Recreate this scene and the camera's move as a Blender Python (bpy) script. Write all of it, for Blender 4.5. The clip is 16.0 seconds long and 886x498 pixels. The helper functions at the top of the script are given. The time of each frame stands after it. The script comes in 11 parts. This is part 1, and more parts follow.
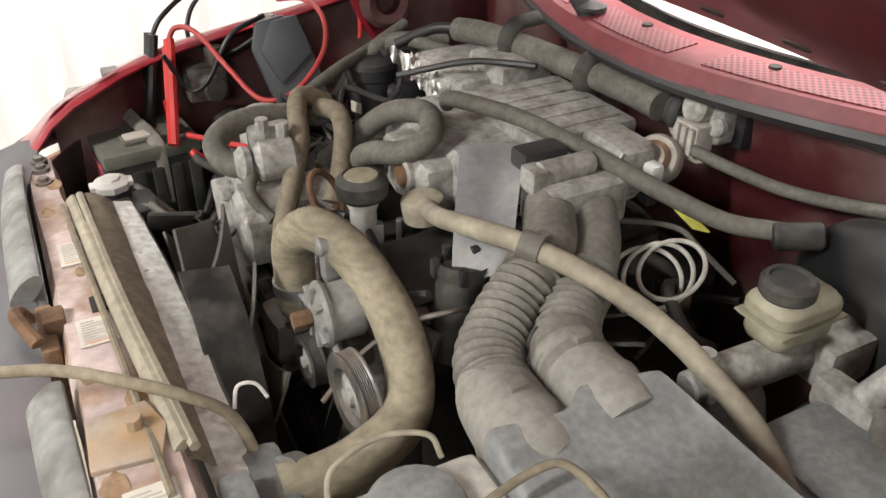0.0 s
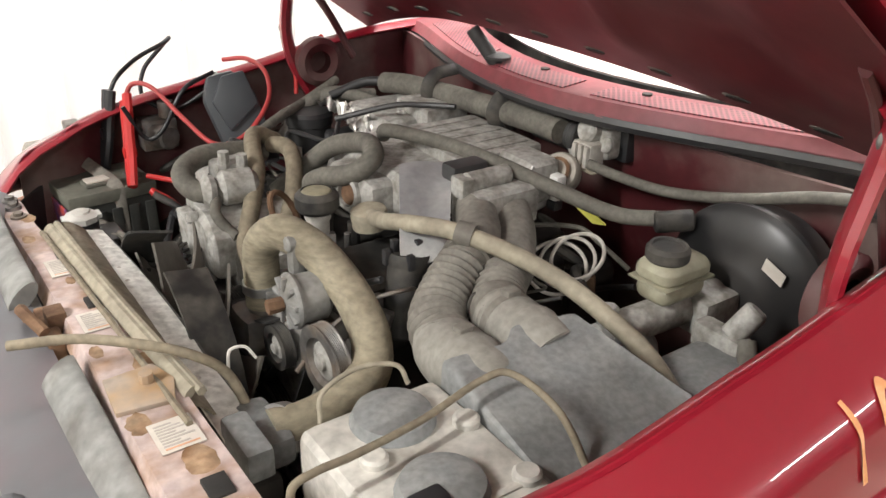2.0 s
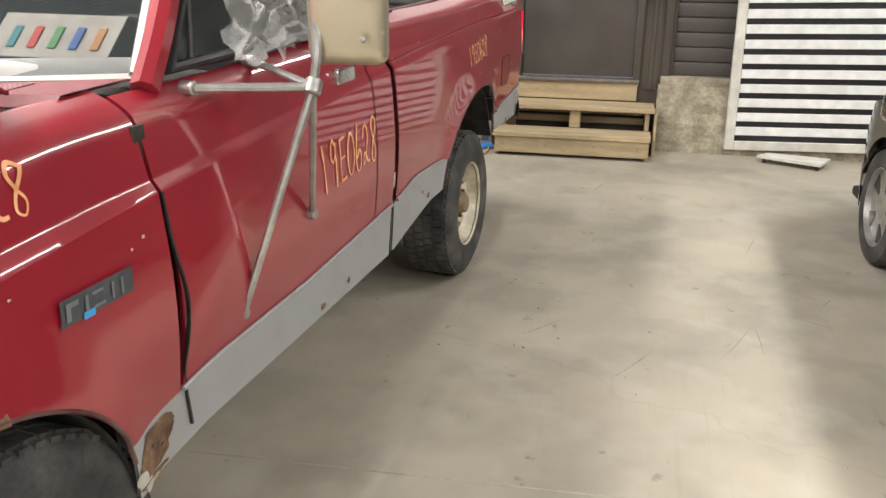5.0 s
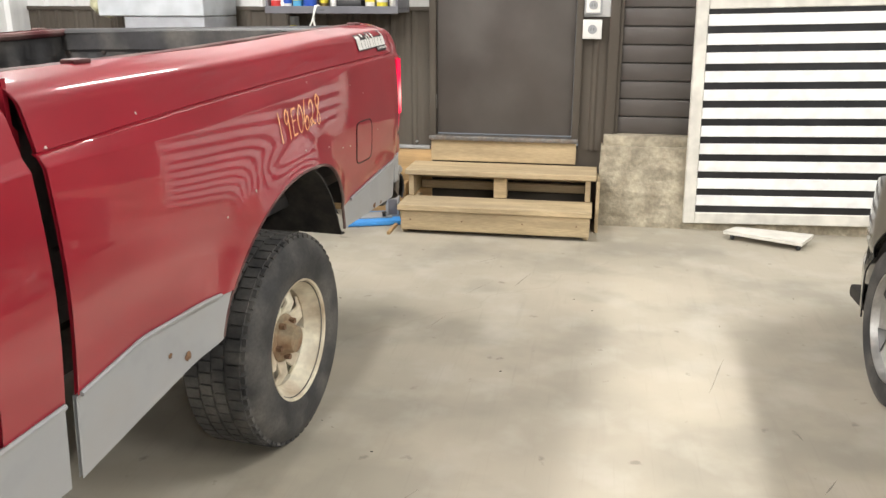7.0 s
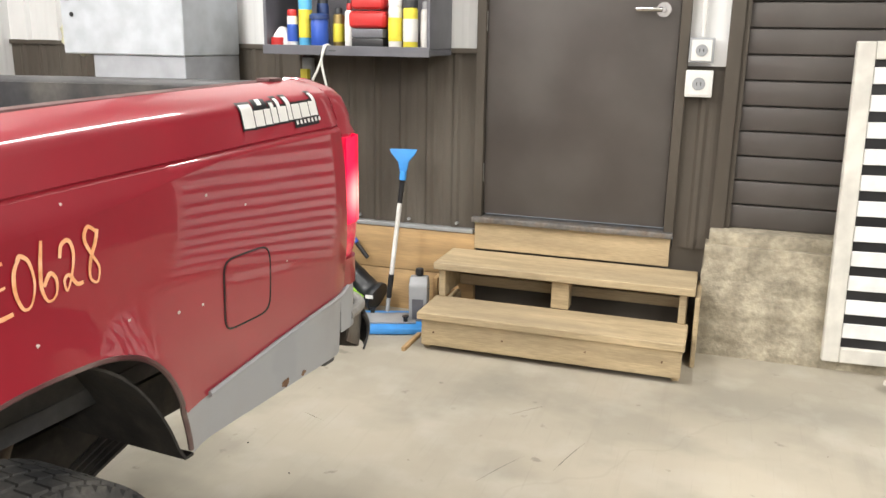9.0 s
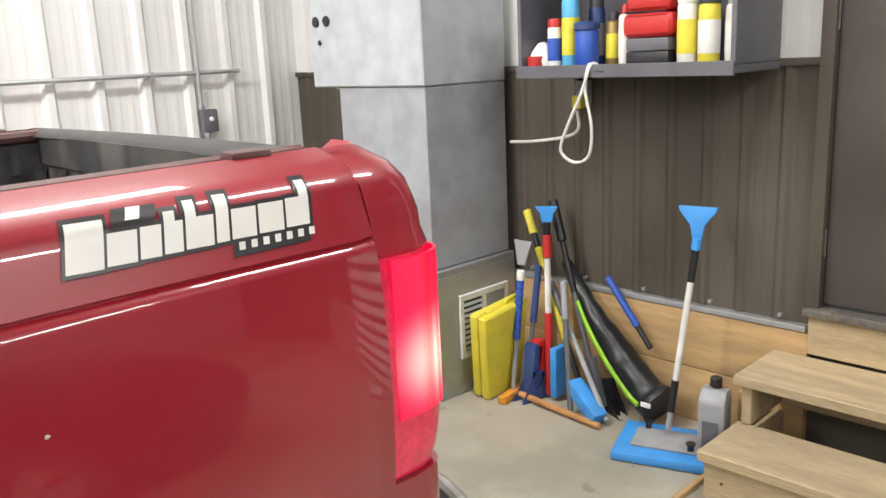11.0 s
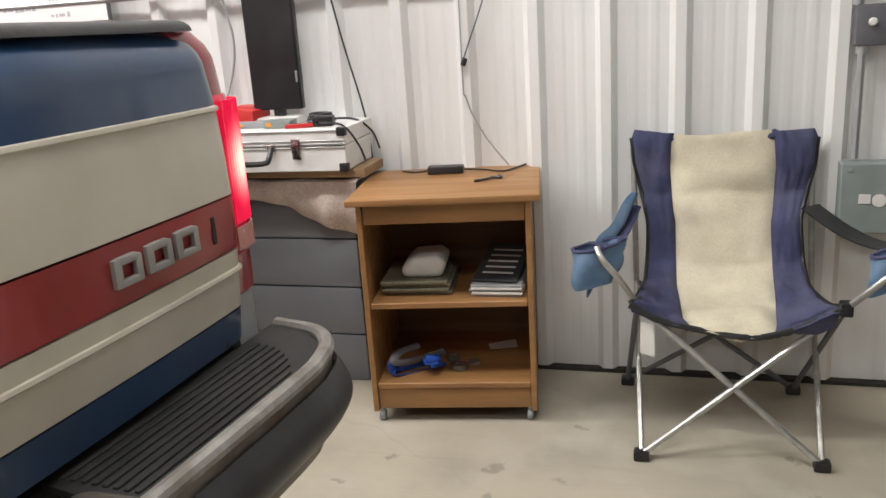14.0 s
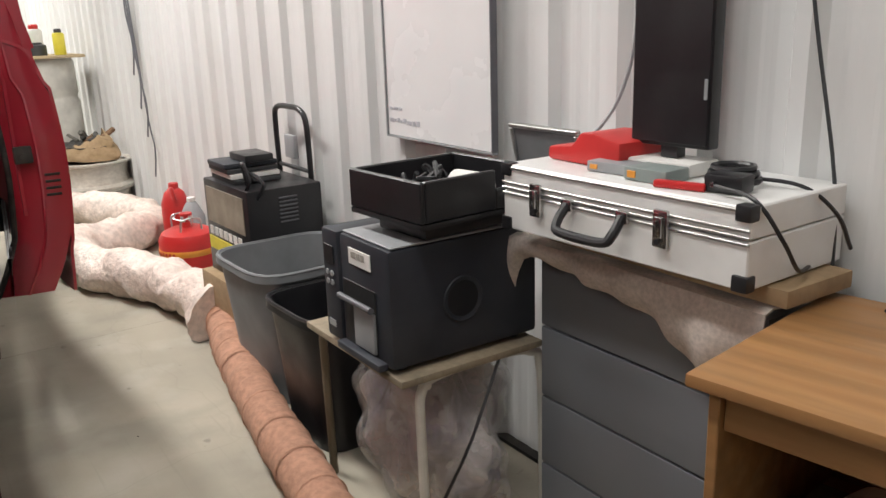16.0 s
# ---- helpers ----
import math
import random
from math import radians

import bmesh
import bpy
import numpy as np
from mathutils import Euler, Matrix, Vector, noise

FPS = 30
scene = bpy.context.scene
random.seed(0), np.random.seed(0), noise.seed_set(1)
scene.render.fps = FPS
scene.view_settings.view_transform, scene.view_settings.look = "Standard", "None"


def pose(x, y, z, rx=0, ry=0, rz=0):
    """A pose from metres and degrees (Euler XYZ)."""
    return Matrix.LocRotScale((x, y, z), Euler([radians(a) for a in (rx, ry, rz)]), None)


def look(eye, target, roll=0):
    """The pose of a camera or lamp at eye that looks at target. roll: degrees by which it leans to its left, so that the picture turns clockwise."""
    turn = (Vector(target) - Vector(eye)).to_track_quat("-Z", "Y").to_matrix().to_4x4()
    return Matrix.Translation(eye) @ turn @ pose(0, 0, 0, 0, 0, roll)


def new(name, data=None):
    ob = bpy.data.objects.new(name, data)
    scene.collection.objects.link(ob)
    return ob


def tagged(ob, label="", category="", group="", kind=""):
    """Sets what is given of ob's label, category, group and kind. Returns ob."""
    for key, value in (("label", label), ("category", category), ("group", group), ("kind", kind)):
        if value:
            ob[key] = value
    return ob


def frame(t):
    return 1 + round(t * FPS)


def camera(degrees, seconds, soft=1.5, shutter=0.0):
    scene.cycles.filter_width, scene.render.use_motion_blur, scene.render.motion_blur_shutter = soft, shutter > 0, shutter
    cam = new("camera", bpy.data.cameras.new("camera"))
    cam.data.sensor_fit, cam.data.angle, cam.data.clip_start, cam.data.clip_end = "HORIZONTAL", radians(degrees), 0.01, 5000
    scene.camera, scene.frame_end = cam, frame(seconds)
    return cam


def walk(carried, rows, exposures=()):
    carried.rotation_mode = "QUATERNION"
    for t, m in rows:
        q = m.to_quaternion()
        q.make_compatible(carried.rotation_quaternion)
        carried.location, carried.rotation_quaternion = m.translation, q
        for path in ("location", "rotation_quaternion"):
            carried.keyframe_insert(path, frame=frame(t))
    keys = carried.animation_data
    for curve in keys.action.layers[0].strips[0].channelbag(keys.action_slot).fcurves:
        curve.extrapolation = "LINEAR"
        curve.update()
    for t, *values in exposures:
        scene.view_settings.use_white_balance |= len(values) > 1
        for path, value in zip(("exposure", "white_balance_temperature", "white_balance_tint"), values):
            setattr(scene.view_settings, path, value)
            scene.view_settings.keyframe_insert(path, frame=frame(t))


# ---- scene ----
cam = camera(56.7, 16.0, 1.5, 0.0)
POWER = 115.0
PATH = [
    (0, (0.338, 0.728, 1.744), (1.269, 2.137, 0.673), 0.3),
    (0.5, (0.324, 0.724, 1.746), (1.254, 2.136, 0.678), 0.3),
    (1, (0.293, 0.72, 1.746), (1.298, 2.091, 0.693), 1.2),
    (1.5, (0.229, 0.68, 1.741), (1.329, 2.033, 0.761), 1.1),
    (2, (0.121, 0.535, 1.732), (1.293, 1.893, 0.848), 1.4),
    (2.5, (-0.004, 0.374, 1.705), (1.304, 1.628, 0.859), 1.6),
    (3, (-0.167, 0.269, 1.638), (1.314, 1.324, 0.806), 0.6),
    (3.5, (-0.299, 0.128, 1.622), (1.28, 1.092, 0.862), -1.7),
    (4, (-0.32, -0.076, 1.592), (1.37, 0.709, 0.867), -2.2),
    (4.5, (-0.211, -0.186, 1.59), (1.569, 0.375, 0.871), -0.9),
    (5, (0.076, -0.266, 1.58), (1.917, 0.123, 0.902), 0.5),
    (5.2, (0.206, -0.293, 1.575), (2.059, 0.066, 0.914), -0.0),
    (7.3, (1.806, -0.556, 1.494), (3.693, -0.198, 0.935), -0.1),
    (7.5, (1.976, -0.579, 1.507), (3.858, -0.186, 0.957), -0.2),
    (8, (2.345, -0.588, 1.498), (4.213, -0.114, 0.962), 0.0),
    (8.5, (2.739, -0.558, 1.517), (4.601, -0.043, 0.997), 0.2),
    (9, (3.126, -0.601, 1.519), (4.964, 0.011, 1.018), 0.9),
    (9.5, (3.455, -0.592, 1.542), (5.132, 0.376, 1.039), -0.9),
    (10, (3.791, -0.523, 1.551), (5.312, 0.68, 1.063), -2.0),
    (10.2, (3.906, -0.513, 1.55), (5.376, 0.756, 1.069), -2.3),
    (12.3, (5.342, -0.307, 1.484), (6.262, 1.386, 0.95), -0.9),
    (12.5, (5.494, -0.24, 1.488), (6.221, 1.534, 0.919), -1.0),
    (13, (5.761, 0.045, 1.425), (6.054, 1.932, 0.83), -1.5),
    (13.5, (5.981, 0.412, 1.392), (5.906, 2.328, 0.823), -3.3),
    (14, (6.131, 0.784, 1.351), (5.586, 2.627, 0.798), -3.8),
    (14.5, (6.152, 1.176, 1.307), (5.233, 2.869, 0.769), -3.4),
    (15, (6.074, 1.536, 1.333), (4.895, 3.058, 0.791), -4.3),
    (15.2, (6.045, 1.686, 1.307), (4.754, 3.118, 0.776), -4.2),
    (15.5, (6.008, 1.916, 1.308), (4.558, 3.187, 0.777), -2.4),
    (16, (5.852, 2.235, 1.309), (4.247, 3.3, 0.772), -1.9),
]
EXPOSURES = [(0.0, -0.18), (2.0, -0.16), (2.5, -0.12), (3.0, 0.02), (3.5, 0.18), (4.0, 0.22), (4.5, -0.12), (5.0, -0.28), (7.5, 0.15), (9.0, 0.15), (10.0, 0.02), (12.5, -0.16), (13.0, -0.32), (13.5, -0.38), (14.0, -0.42), (14.5, -0.48), (15.0, -0.54), (15.5, -0.72), (16.0, -0.95)]
walk(cam, [(t, look(eye, target, roll)) for t, eye, target, roll in PATH], EXPOSURES)

# ---------- world, lamps ----------
world = bpy.data.worlds.new("world")
scene.world = world
world.use_nodes = True
world.node_tree.nodes["Background"].inputs["Color"].default_value = (0.9, 0.95, 1.0, 1)
world.node_tree.nodes["Background"].inputs["Strength"].default_value = 0.3


def tube_lamp(x, y, z, length, power, turn=0.0):
    data = bpy.data.lights.new("ceiling_lamp", "AREA")
    data.shape, data.size, data.size_y, data.energy, data.color = "RECTANGLE", length, 0.22, power, LAMP_COLOR
    ob = new("ceiling_lamp", data)
    ob.matrix_world = pose(x, y, z, 0, 0, turn)
    return ob


LAMP_COLOR = (1.0, 0.975, 0.94)
LAMPS = [(1.7, 2.3, 3.62, 2.3, POWER * 2.2), (4.9, 2.1, 3.62, 2.3, POWER * 1.0), (1.25, -3.2, 3.62, 2.3, POWER * 1.2), (4.5, -3.2, 3.62, 2.3, POWER * 1.45), (-3.0, 1.75, 3.62, 2.3, POWER * 3.4), (-2.8, -3.2, 3.62, 2.3, POWER * 2.2), (6.2, 0.2, 3.62, 1.2, POWER * 0.35)]
for row in LAMPS:
    tube_lamp(*row)

# ---------- mesh helpers ----------


def add(bm, tmp, m=None):
    """Joins tmp into bm, moved by m."""
    if m is not None:
        bmesh.ops.transform(tmp, matrix=m, verts=tmp.verts)
    me = bpy.data.meshes.new("tmp")
    tmp.to_mesh(me)
    bm.from_mesh(me)
    bpy.data.meshes.remove(me)
    tmp.free()
    return bm


def joined(*bms):
    bm = bmesh.new()
    for b in bms:
        add(bm, b)
    return bm


def moved(bm, m):
    bmesh.ops.transform(bm, matrix=m, verts=bm.verts)
    return bm


def box(lo, hi, bev=0.0, seg=2):
    bm = bmesh.new()
    lo, hi = Vector(lo), Vector(hi)
    bmesh.ops.create_cube(bm, size=1.0, matrix=Matrix.LocRotScale((lo + hi) / 2, None, hi - lo))
    if bev > 0:
        bmesh.ops.bevel(bm, geom=bm.edges[:], offset=bev, segments=seg, profile=0.6, affect="EDGES")
    return bm


def axis_matrix(p, d):
    """Places z along d, at p."""
    return Matrix.Translation(p) @ Vector(d).to_track_quat("Z", "Y").to_matrix().to_4x4()


def lathe(profile, p=(0, 0, 0), d=(0, 0, 1), seg=24):
    """Turns (radius, height) pairs round the axis d at p."""
    bm = bmesh.new()
    rings = []
    for r, h in profile:
        if r < 1e-5:
            rings.append([bm.verts.new((0, 0, h))])
        else:
            rings.append([bm.verts.new((r * math.cos(a), r * math.sin(a), h)) for a in (2 * math.pi * k / seg for k in range(seg))])
    for a, b in zip(rings, rings[1:]):
        for k in range(seg):
            q = [a[k % len(a)], a[(k + 1) % len(a)], b[(k + 1) % len(b)], b[k % len(b)]]
            q = [v for i, v in enumerate(q) if v not in q[:i]]
            if len(q) > 2:
                bm.faces.new(q)
    bmesh.ops.recalc_face_normals(bm, faces=bm.faces)
    return moved(bm, axis_matrix(p, d))


def cyl(p, q, r, seg=16, r2=None, bev=0.0):
    """A rod from p to q, with eased rims."""
    p, q = Vector(p), Vector(q)
    h, r2 = (q - p).length, r if r2 is None else r2
    b = min(bev, r * 0.5, r2 * 0.5, h * 0.4)
    prof = [(0, 0), (r - b, 0), (r, b), (r2, h - b), (r2 - b, h), (0, h)] if b > 0 else [(0, 0), (r, 0), (r2, h), (0, h)]
    return lathe(prof, p, q - p, seg)


def smooth_path(pts, res=6, closed=False):
    pts = [Vector(p) for p in pts]
    if len(pts) < 3 or res < 2:
        return pts
    out, n = [], len(pts)
    for i in range(n if closed else n - 1):
        if closed:
            a, b, c, d = (pts[(i + k) % n] for k in (-1, 0, 1, 2))
        else:
            b, c = pts[i], pts[i + 1]
            a = pts[i - 1] if i else b + (b - c)
            d = pts[i + 2] if i + 2 < n else c + (c - b)
        for k in range(res):
            t = k / res
            out.append(0.5 * (2 * b + (c - a) * t + (2 * a - 5 * b + 4 * c - d) * t * t + (3 * b - a - 3 * c + d) * t ** 3))
    if not closed:
        out.append(pts[-1])
    return out


def tube(pts, r, seg=10, res=6, rfun=None, closed=False, flat=1.0):
    """A hose through pts; rfun(s) scales its radius along s = 0..1."""
    path = smooth_path(pts, res, closed)
    n = len(path)
    bm, rings = bmesh.new(), []
    up = None
    for i, p in enumerate(path):
        a = path[(i - 1) % n] if closed or i else path[0]
        b = path[(i + 1) % n] if closed or i < n - 1 else path[-1]
        d = (b - a).normalized()
        if up is None:
            up = d.orthogonal().normalized()
        up = (up - d * up.dot(d)).normalized()
        side = d.cross(up)
        k = r * (rfun(i / max(1, n - 1)) if rfun else 1.0)
        rings.append([bm.verts.new(p + (up * math.cos(t) + side * math.sin(t) * flat) * k) for t in (2 * math.pi * j / seg for j in range(seg))])
    for i in range(n if closed else n - 1):
        a, b = rings[i], rings[(i + 1) % n]
        for j in range(seg):
            bm.faces.new((a[j], a[(j + 1) % seg], b[(j + 1) % seg], b[j]))
    if not closed:
        bm.faces.new(rings[0][::-1])
        bm.faces.new(rings[-1])
    bmesh.ops.recalc_face_normals(bm, faces=bm.faces)
    return bm


def prism(poly, h, m=None, bev=0.0, seg=2):
    """A plate with the outline poly in x, y and the thickness h."""
    bm = bmesh.new()
    low = [bm.verts.new((x, y, 0)) for x, y in poly]
    top = [bm.verts.new((x, y, h)) for x, y in poly]
    n = len(poly)
    bm.faces.new(low[::-1])
    bm.faces.new(top)
    for i in range(n):
        bm.faces.new((low[i], low[(i + 1) % n], top[(i + 1) % n], top[i]))
    bmesh.ops.recalc_face_normals(bm, faces=bm.faces)
    if bev > 0:
        bmesh.ops.bevel(bm, geom=bm.edges[:], offset=bev, segments=seg, profile=0.6, affect="EDGES")
    return moved(bm, m) if m is not None else bm


def surface(f, us, vs, thick=0.0):
    """The sheet f(u, v) over the values us and vs; thick gives it a second skin."""
    bm = bmesh.new()
    g = [[bm.verts.new(f(u, v)) for v in vs] for u in us]
    for i in range(len(us) - 1):
        for j in range(len(vs) - 1):
            bm.faces.new((g[i][j], g[i + 1][j], g[i + 1][j + 1], g[i][j + 1]))
    bmesh.ops.recalc_face_normals(bm, faces=bm.faces)
    if thick:
        bmesh.ops.solidify(bm, geom=bm.faces[:], thickness=thick)
    return bm


def quad_plate(a, b, c, d, t):
    """A plate with the corners a b c d and the thickness t."""
    a, b, c, d = (Vector(p) for p in (a, b, c, d))
    n = (b - a).cross(d - a).normalized() * t
    bm = bmesh.new()
    lo = [bm.verts.new(p) for p in (a, b, c, d)]
    hi = [bm.verts.new(p + n) for p in (a, b, c, d)]
    bm.faces.new(lo[::-1])
    bm.faces.new(hi)
    for i in range(4):
        bm.faces.new((lo[i], lo[(i + 1) % 4], hi[(i + 1) % 4], hi[i]))
    bmesh.ops.recalc_face_normals(bm, faces=bm.faces)
    return bm


def span(a, b, n):
    return [a + (b - a) * i / n for i in range(n + 1)]


def mesh_object(name, bm, material, smooth=35):
    me = bpy.data.meshes.new(name)
    bm.to_mesh(me)
    bm.free()
    if smooth:
        me.shade_smooth()
        me.set_sharp_from_angle(angle=radians(smooth))
    me.materials.append(material)
    return new(name, me)


def part(name, bm, material, parent, label="", smooth=35):
    ob = mesh_object(name, bm, material, smooth)
    ob.parent = parent
    return tagged(ob, label)


def thing(name, label, category, m=None, group=""):
    ob = new(name)
    ob.empty_display_size = 0.1
    if m is not None:
        ob.matrix_world = m
    return tagged(ob, label, category, group)


def solid(name, bm, material, label, category, m=None, group="", smooth=35):
    ob = mesh_object(name, bm, material, smooth)
    if m is not None:
        ob.matrix_world = m
    return tagged(ob, label, category, group)


def structure(name, bm, material, label="", smooth=30):
    return tagged(mesh_object(name, bm, material, smooth), label, "", "", "structure")


# ---------- materials ----------


def mat(name, col, rough=0.5, metal=0.0, var=0.12, scale=6.0, bump=0.15, bscale=80.0, dirt=None, amount=0.0, dscale=3.0,
        coat=0.0, stretch=(1, 1, 1), emit=0.0, alpha=1.0, trans=0.0, rand=0.0, dist=0.002, grit=None):
    m = bpy.data.materials.new(name)
    m.use_nodes = True
    t = m.node_tree
    b = t.nodes["Principled BSDF"]
    link = t.links.new
    co = t.nodes.new("ShaderNodeTexCoord")
    mp = t.nodes.new("ShaderNodeMapping")
    mp.inputs["Scale"].default_value = stretch
    link(co.outputs["Object"], mp.inputs["Vector"])

    def noise_at(s, detail=4.0):
        n = t.nodes.new("ShaderNodeTexNoise")
        n.inputs["Scale"].default_value, n.inputs["Detail"].default_value = s, detail
        link(mp.outputs["Vector"], n.inputs["Vector"])
        return n.outputs["Fac"]

    def ramp(fac, lo, hi, p0=0.35, p1=0.65):
        r = t.nodes.new("ShaderNodeMapRange")
        r.inputs["From Min"].default_value, r.inputs["From Max"].default_value = p0, p1
        r.inputs["To Min"].default_value, r.inputs["To Max"].default_value = lo, hi
        link(fac, r.inputs["Value"])
        return r.outputs["Result"]

    def blend(fac, a, c):
        x = t.nodes.new("ShaderNodeMix")
        x.data_type = "RGBA"
        link(fac, x.inputs["Factor"])
        for s, v in (("A", a), ("B", c)):
            sock = [i for i in x.inputs if i.name == s and i.type == "RGBA"][0]
            if isinstance(v, tuple):
                sock.default_value = v
            else:
                link(v, sock)
        return [o for o in x.outputs if o.type == "RGBA"][0]

    dark = (*(c * (1 - var) for c in col), 1)
    lite = (*(min(1.0, c * (1 + var)) for c in col), 1)
    color = blend(ramp(noise_at(scale), 0, 1), dark, lite)
    fine = noise_at(bscale, 3.0)
    if rand:
        info = t.nodes.new("ShaderNodeObjectInfo")
        hsv = t.nodes.new("ShaderNodeHueSaturation")
        link(ramp(info.outputs["Random"], 1 - rand, 1 + rand, 0, 1), hsv.inputs["Value"])
        link(color, hsv.inputs["Color"])
        color = hsv.outputs["Color"]
    if dirt:
        fac = ramp(noise_at(dscale, 8.0), 0, amount, 0.42, 0.68)
        color = blend(fac, color, (*dirt, 1))
        link(ramp(noise_at(dscale, 8.0), rough, min(1.0, rough + 0.35 * amount), 0.42, 0.68), b.inputs["Roughness"])
    else:
        link(ramp(noise_at(scale * 1.7), rough * 0.85, min(1.0, rough * 1.15)), b.inputs["Roughness"])
    if bump >= 0.1:
        hs = t.nodes.new("ShaderNodeHueSaturation")
        k = min(0.17, 0.08 + 0.2 * bump) * (1 if grit is None else grit)
        link(ramp(noise_at(max(35.0, bscale * 0.7), 6.0), 1 - k, 1 + k, 0.32, 0.68), hs.inputs["Value"])
        link(color, hs.inputs["Color"])
        color = hs.outputs["Color"]
    link(color, b.inputs["Base Color"])
    b.inputs["Metallic"].default_value = metal
    b.inputs["Coat Weight"].default_value = coat
    b.inputs["Coat Roughness"].default_value = 0.06
    b.inputs["Alpha"].default_value = alpha
    b.inputs["Transmission Weight"].default_value = trans
    if emit:
        link(color, b.inputs["Emission Color"])
        b.inputs["Emission Strength"].default_value = emit
    if bump:
        bp = t.nodes.new("ShaderNodeBump")
        bp.inputs["Strength"].default_value, bp.inputs["Distance"].default_value = bump, dist
        link(fine, bp.inputs["Height"])
        link(bp.outputs["Normal"], b.inputs["Normal"])
    return m


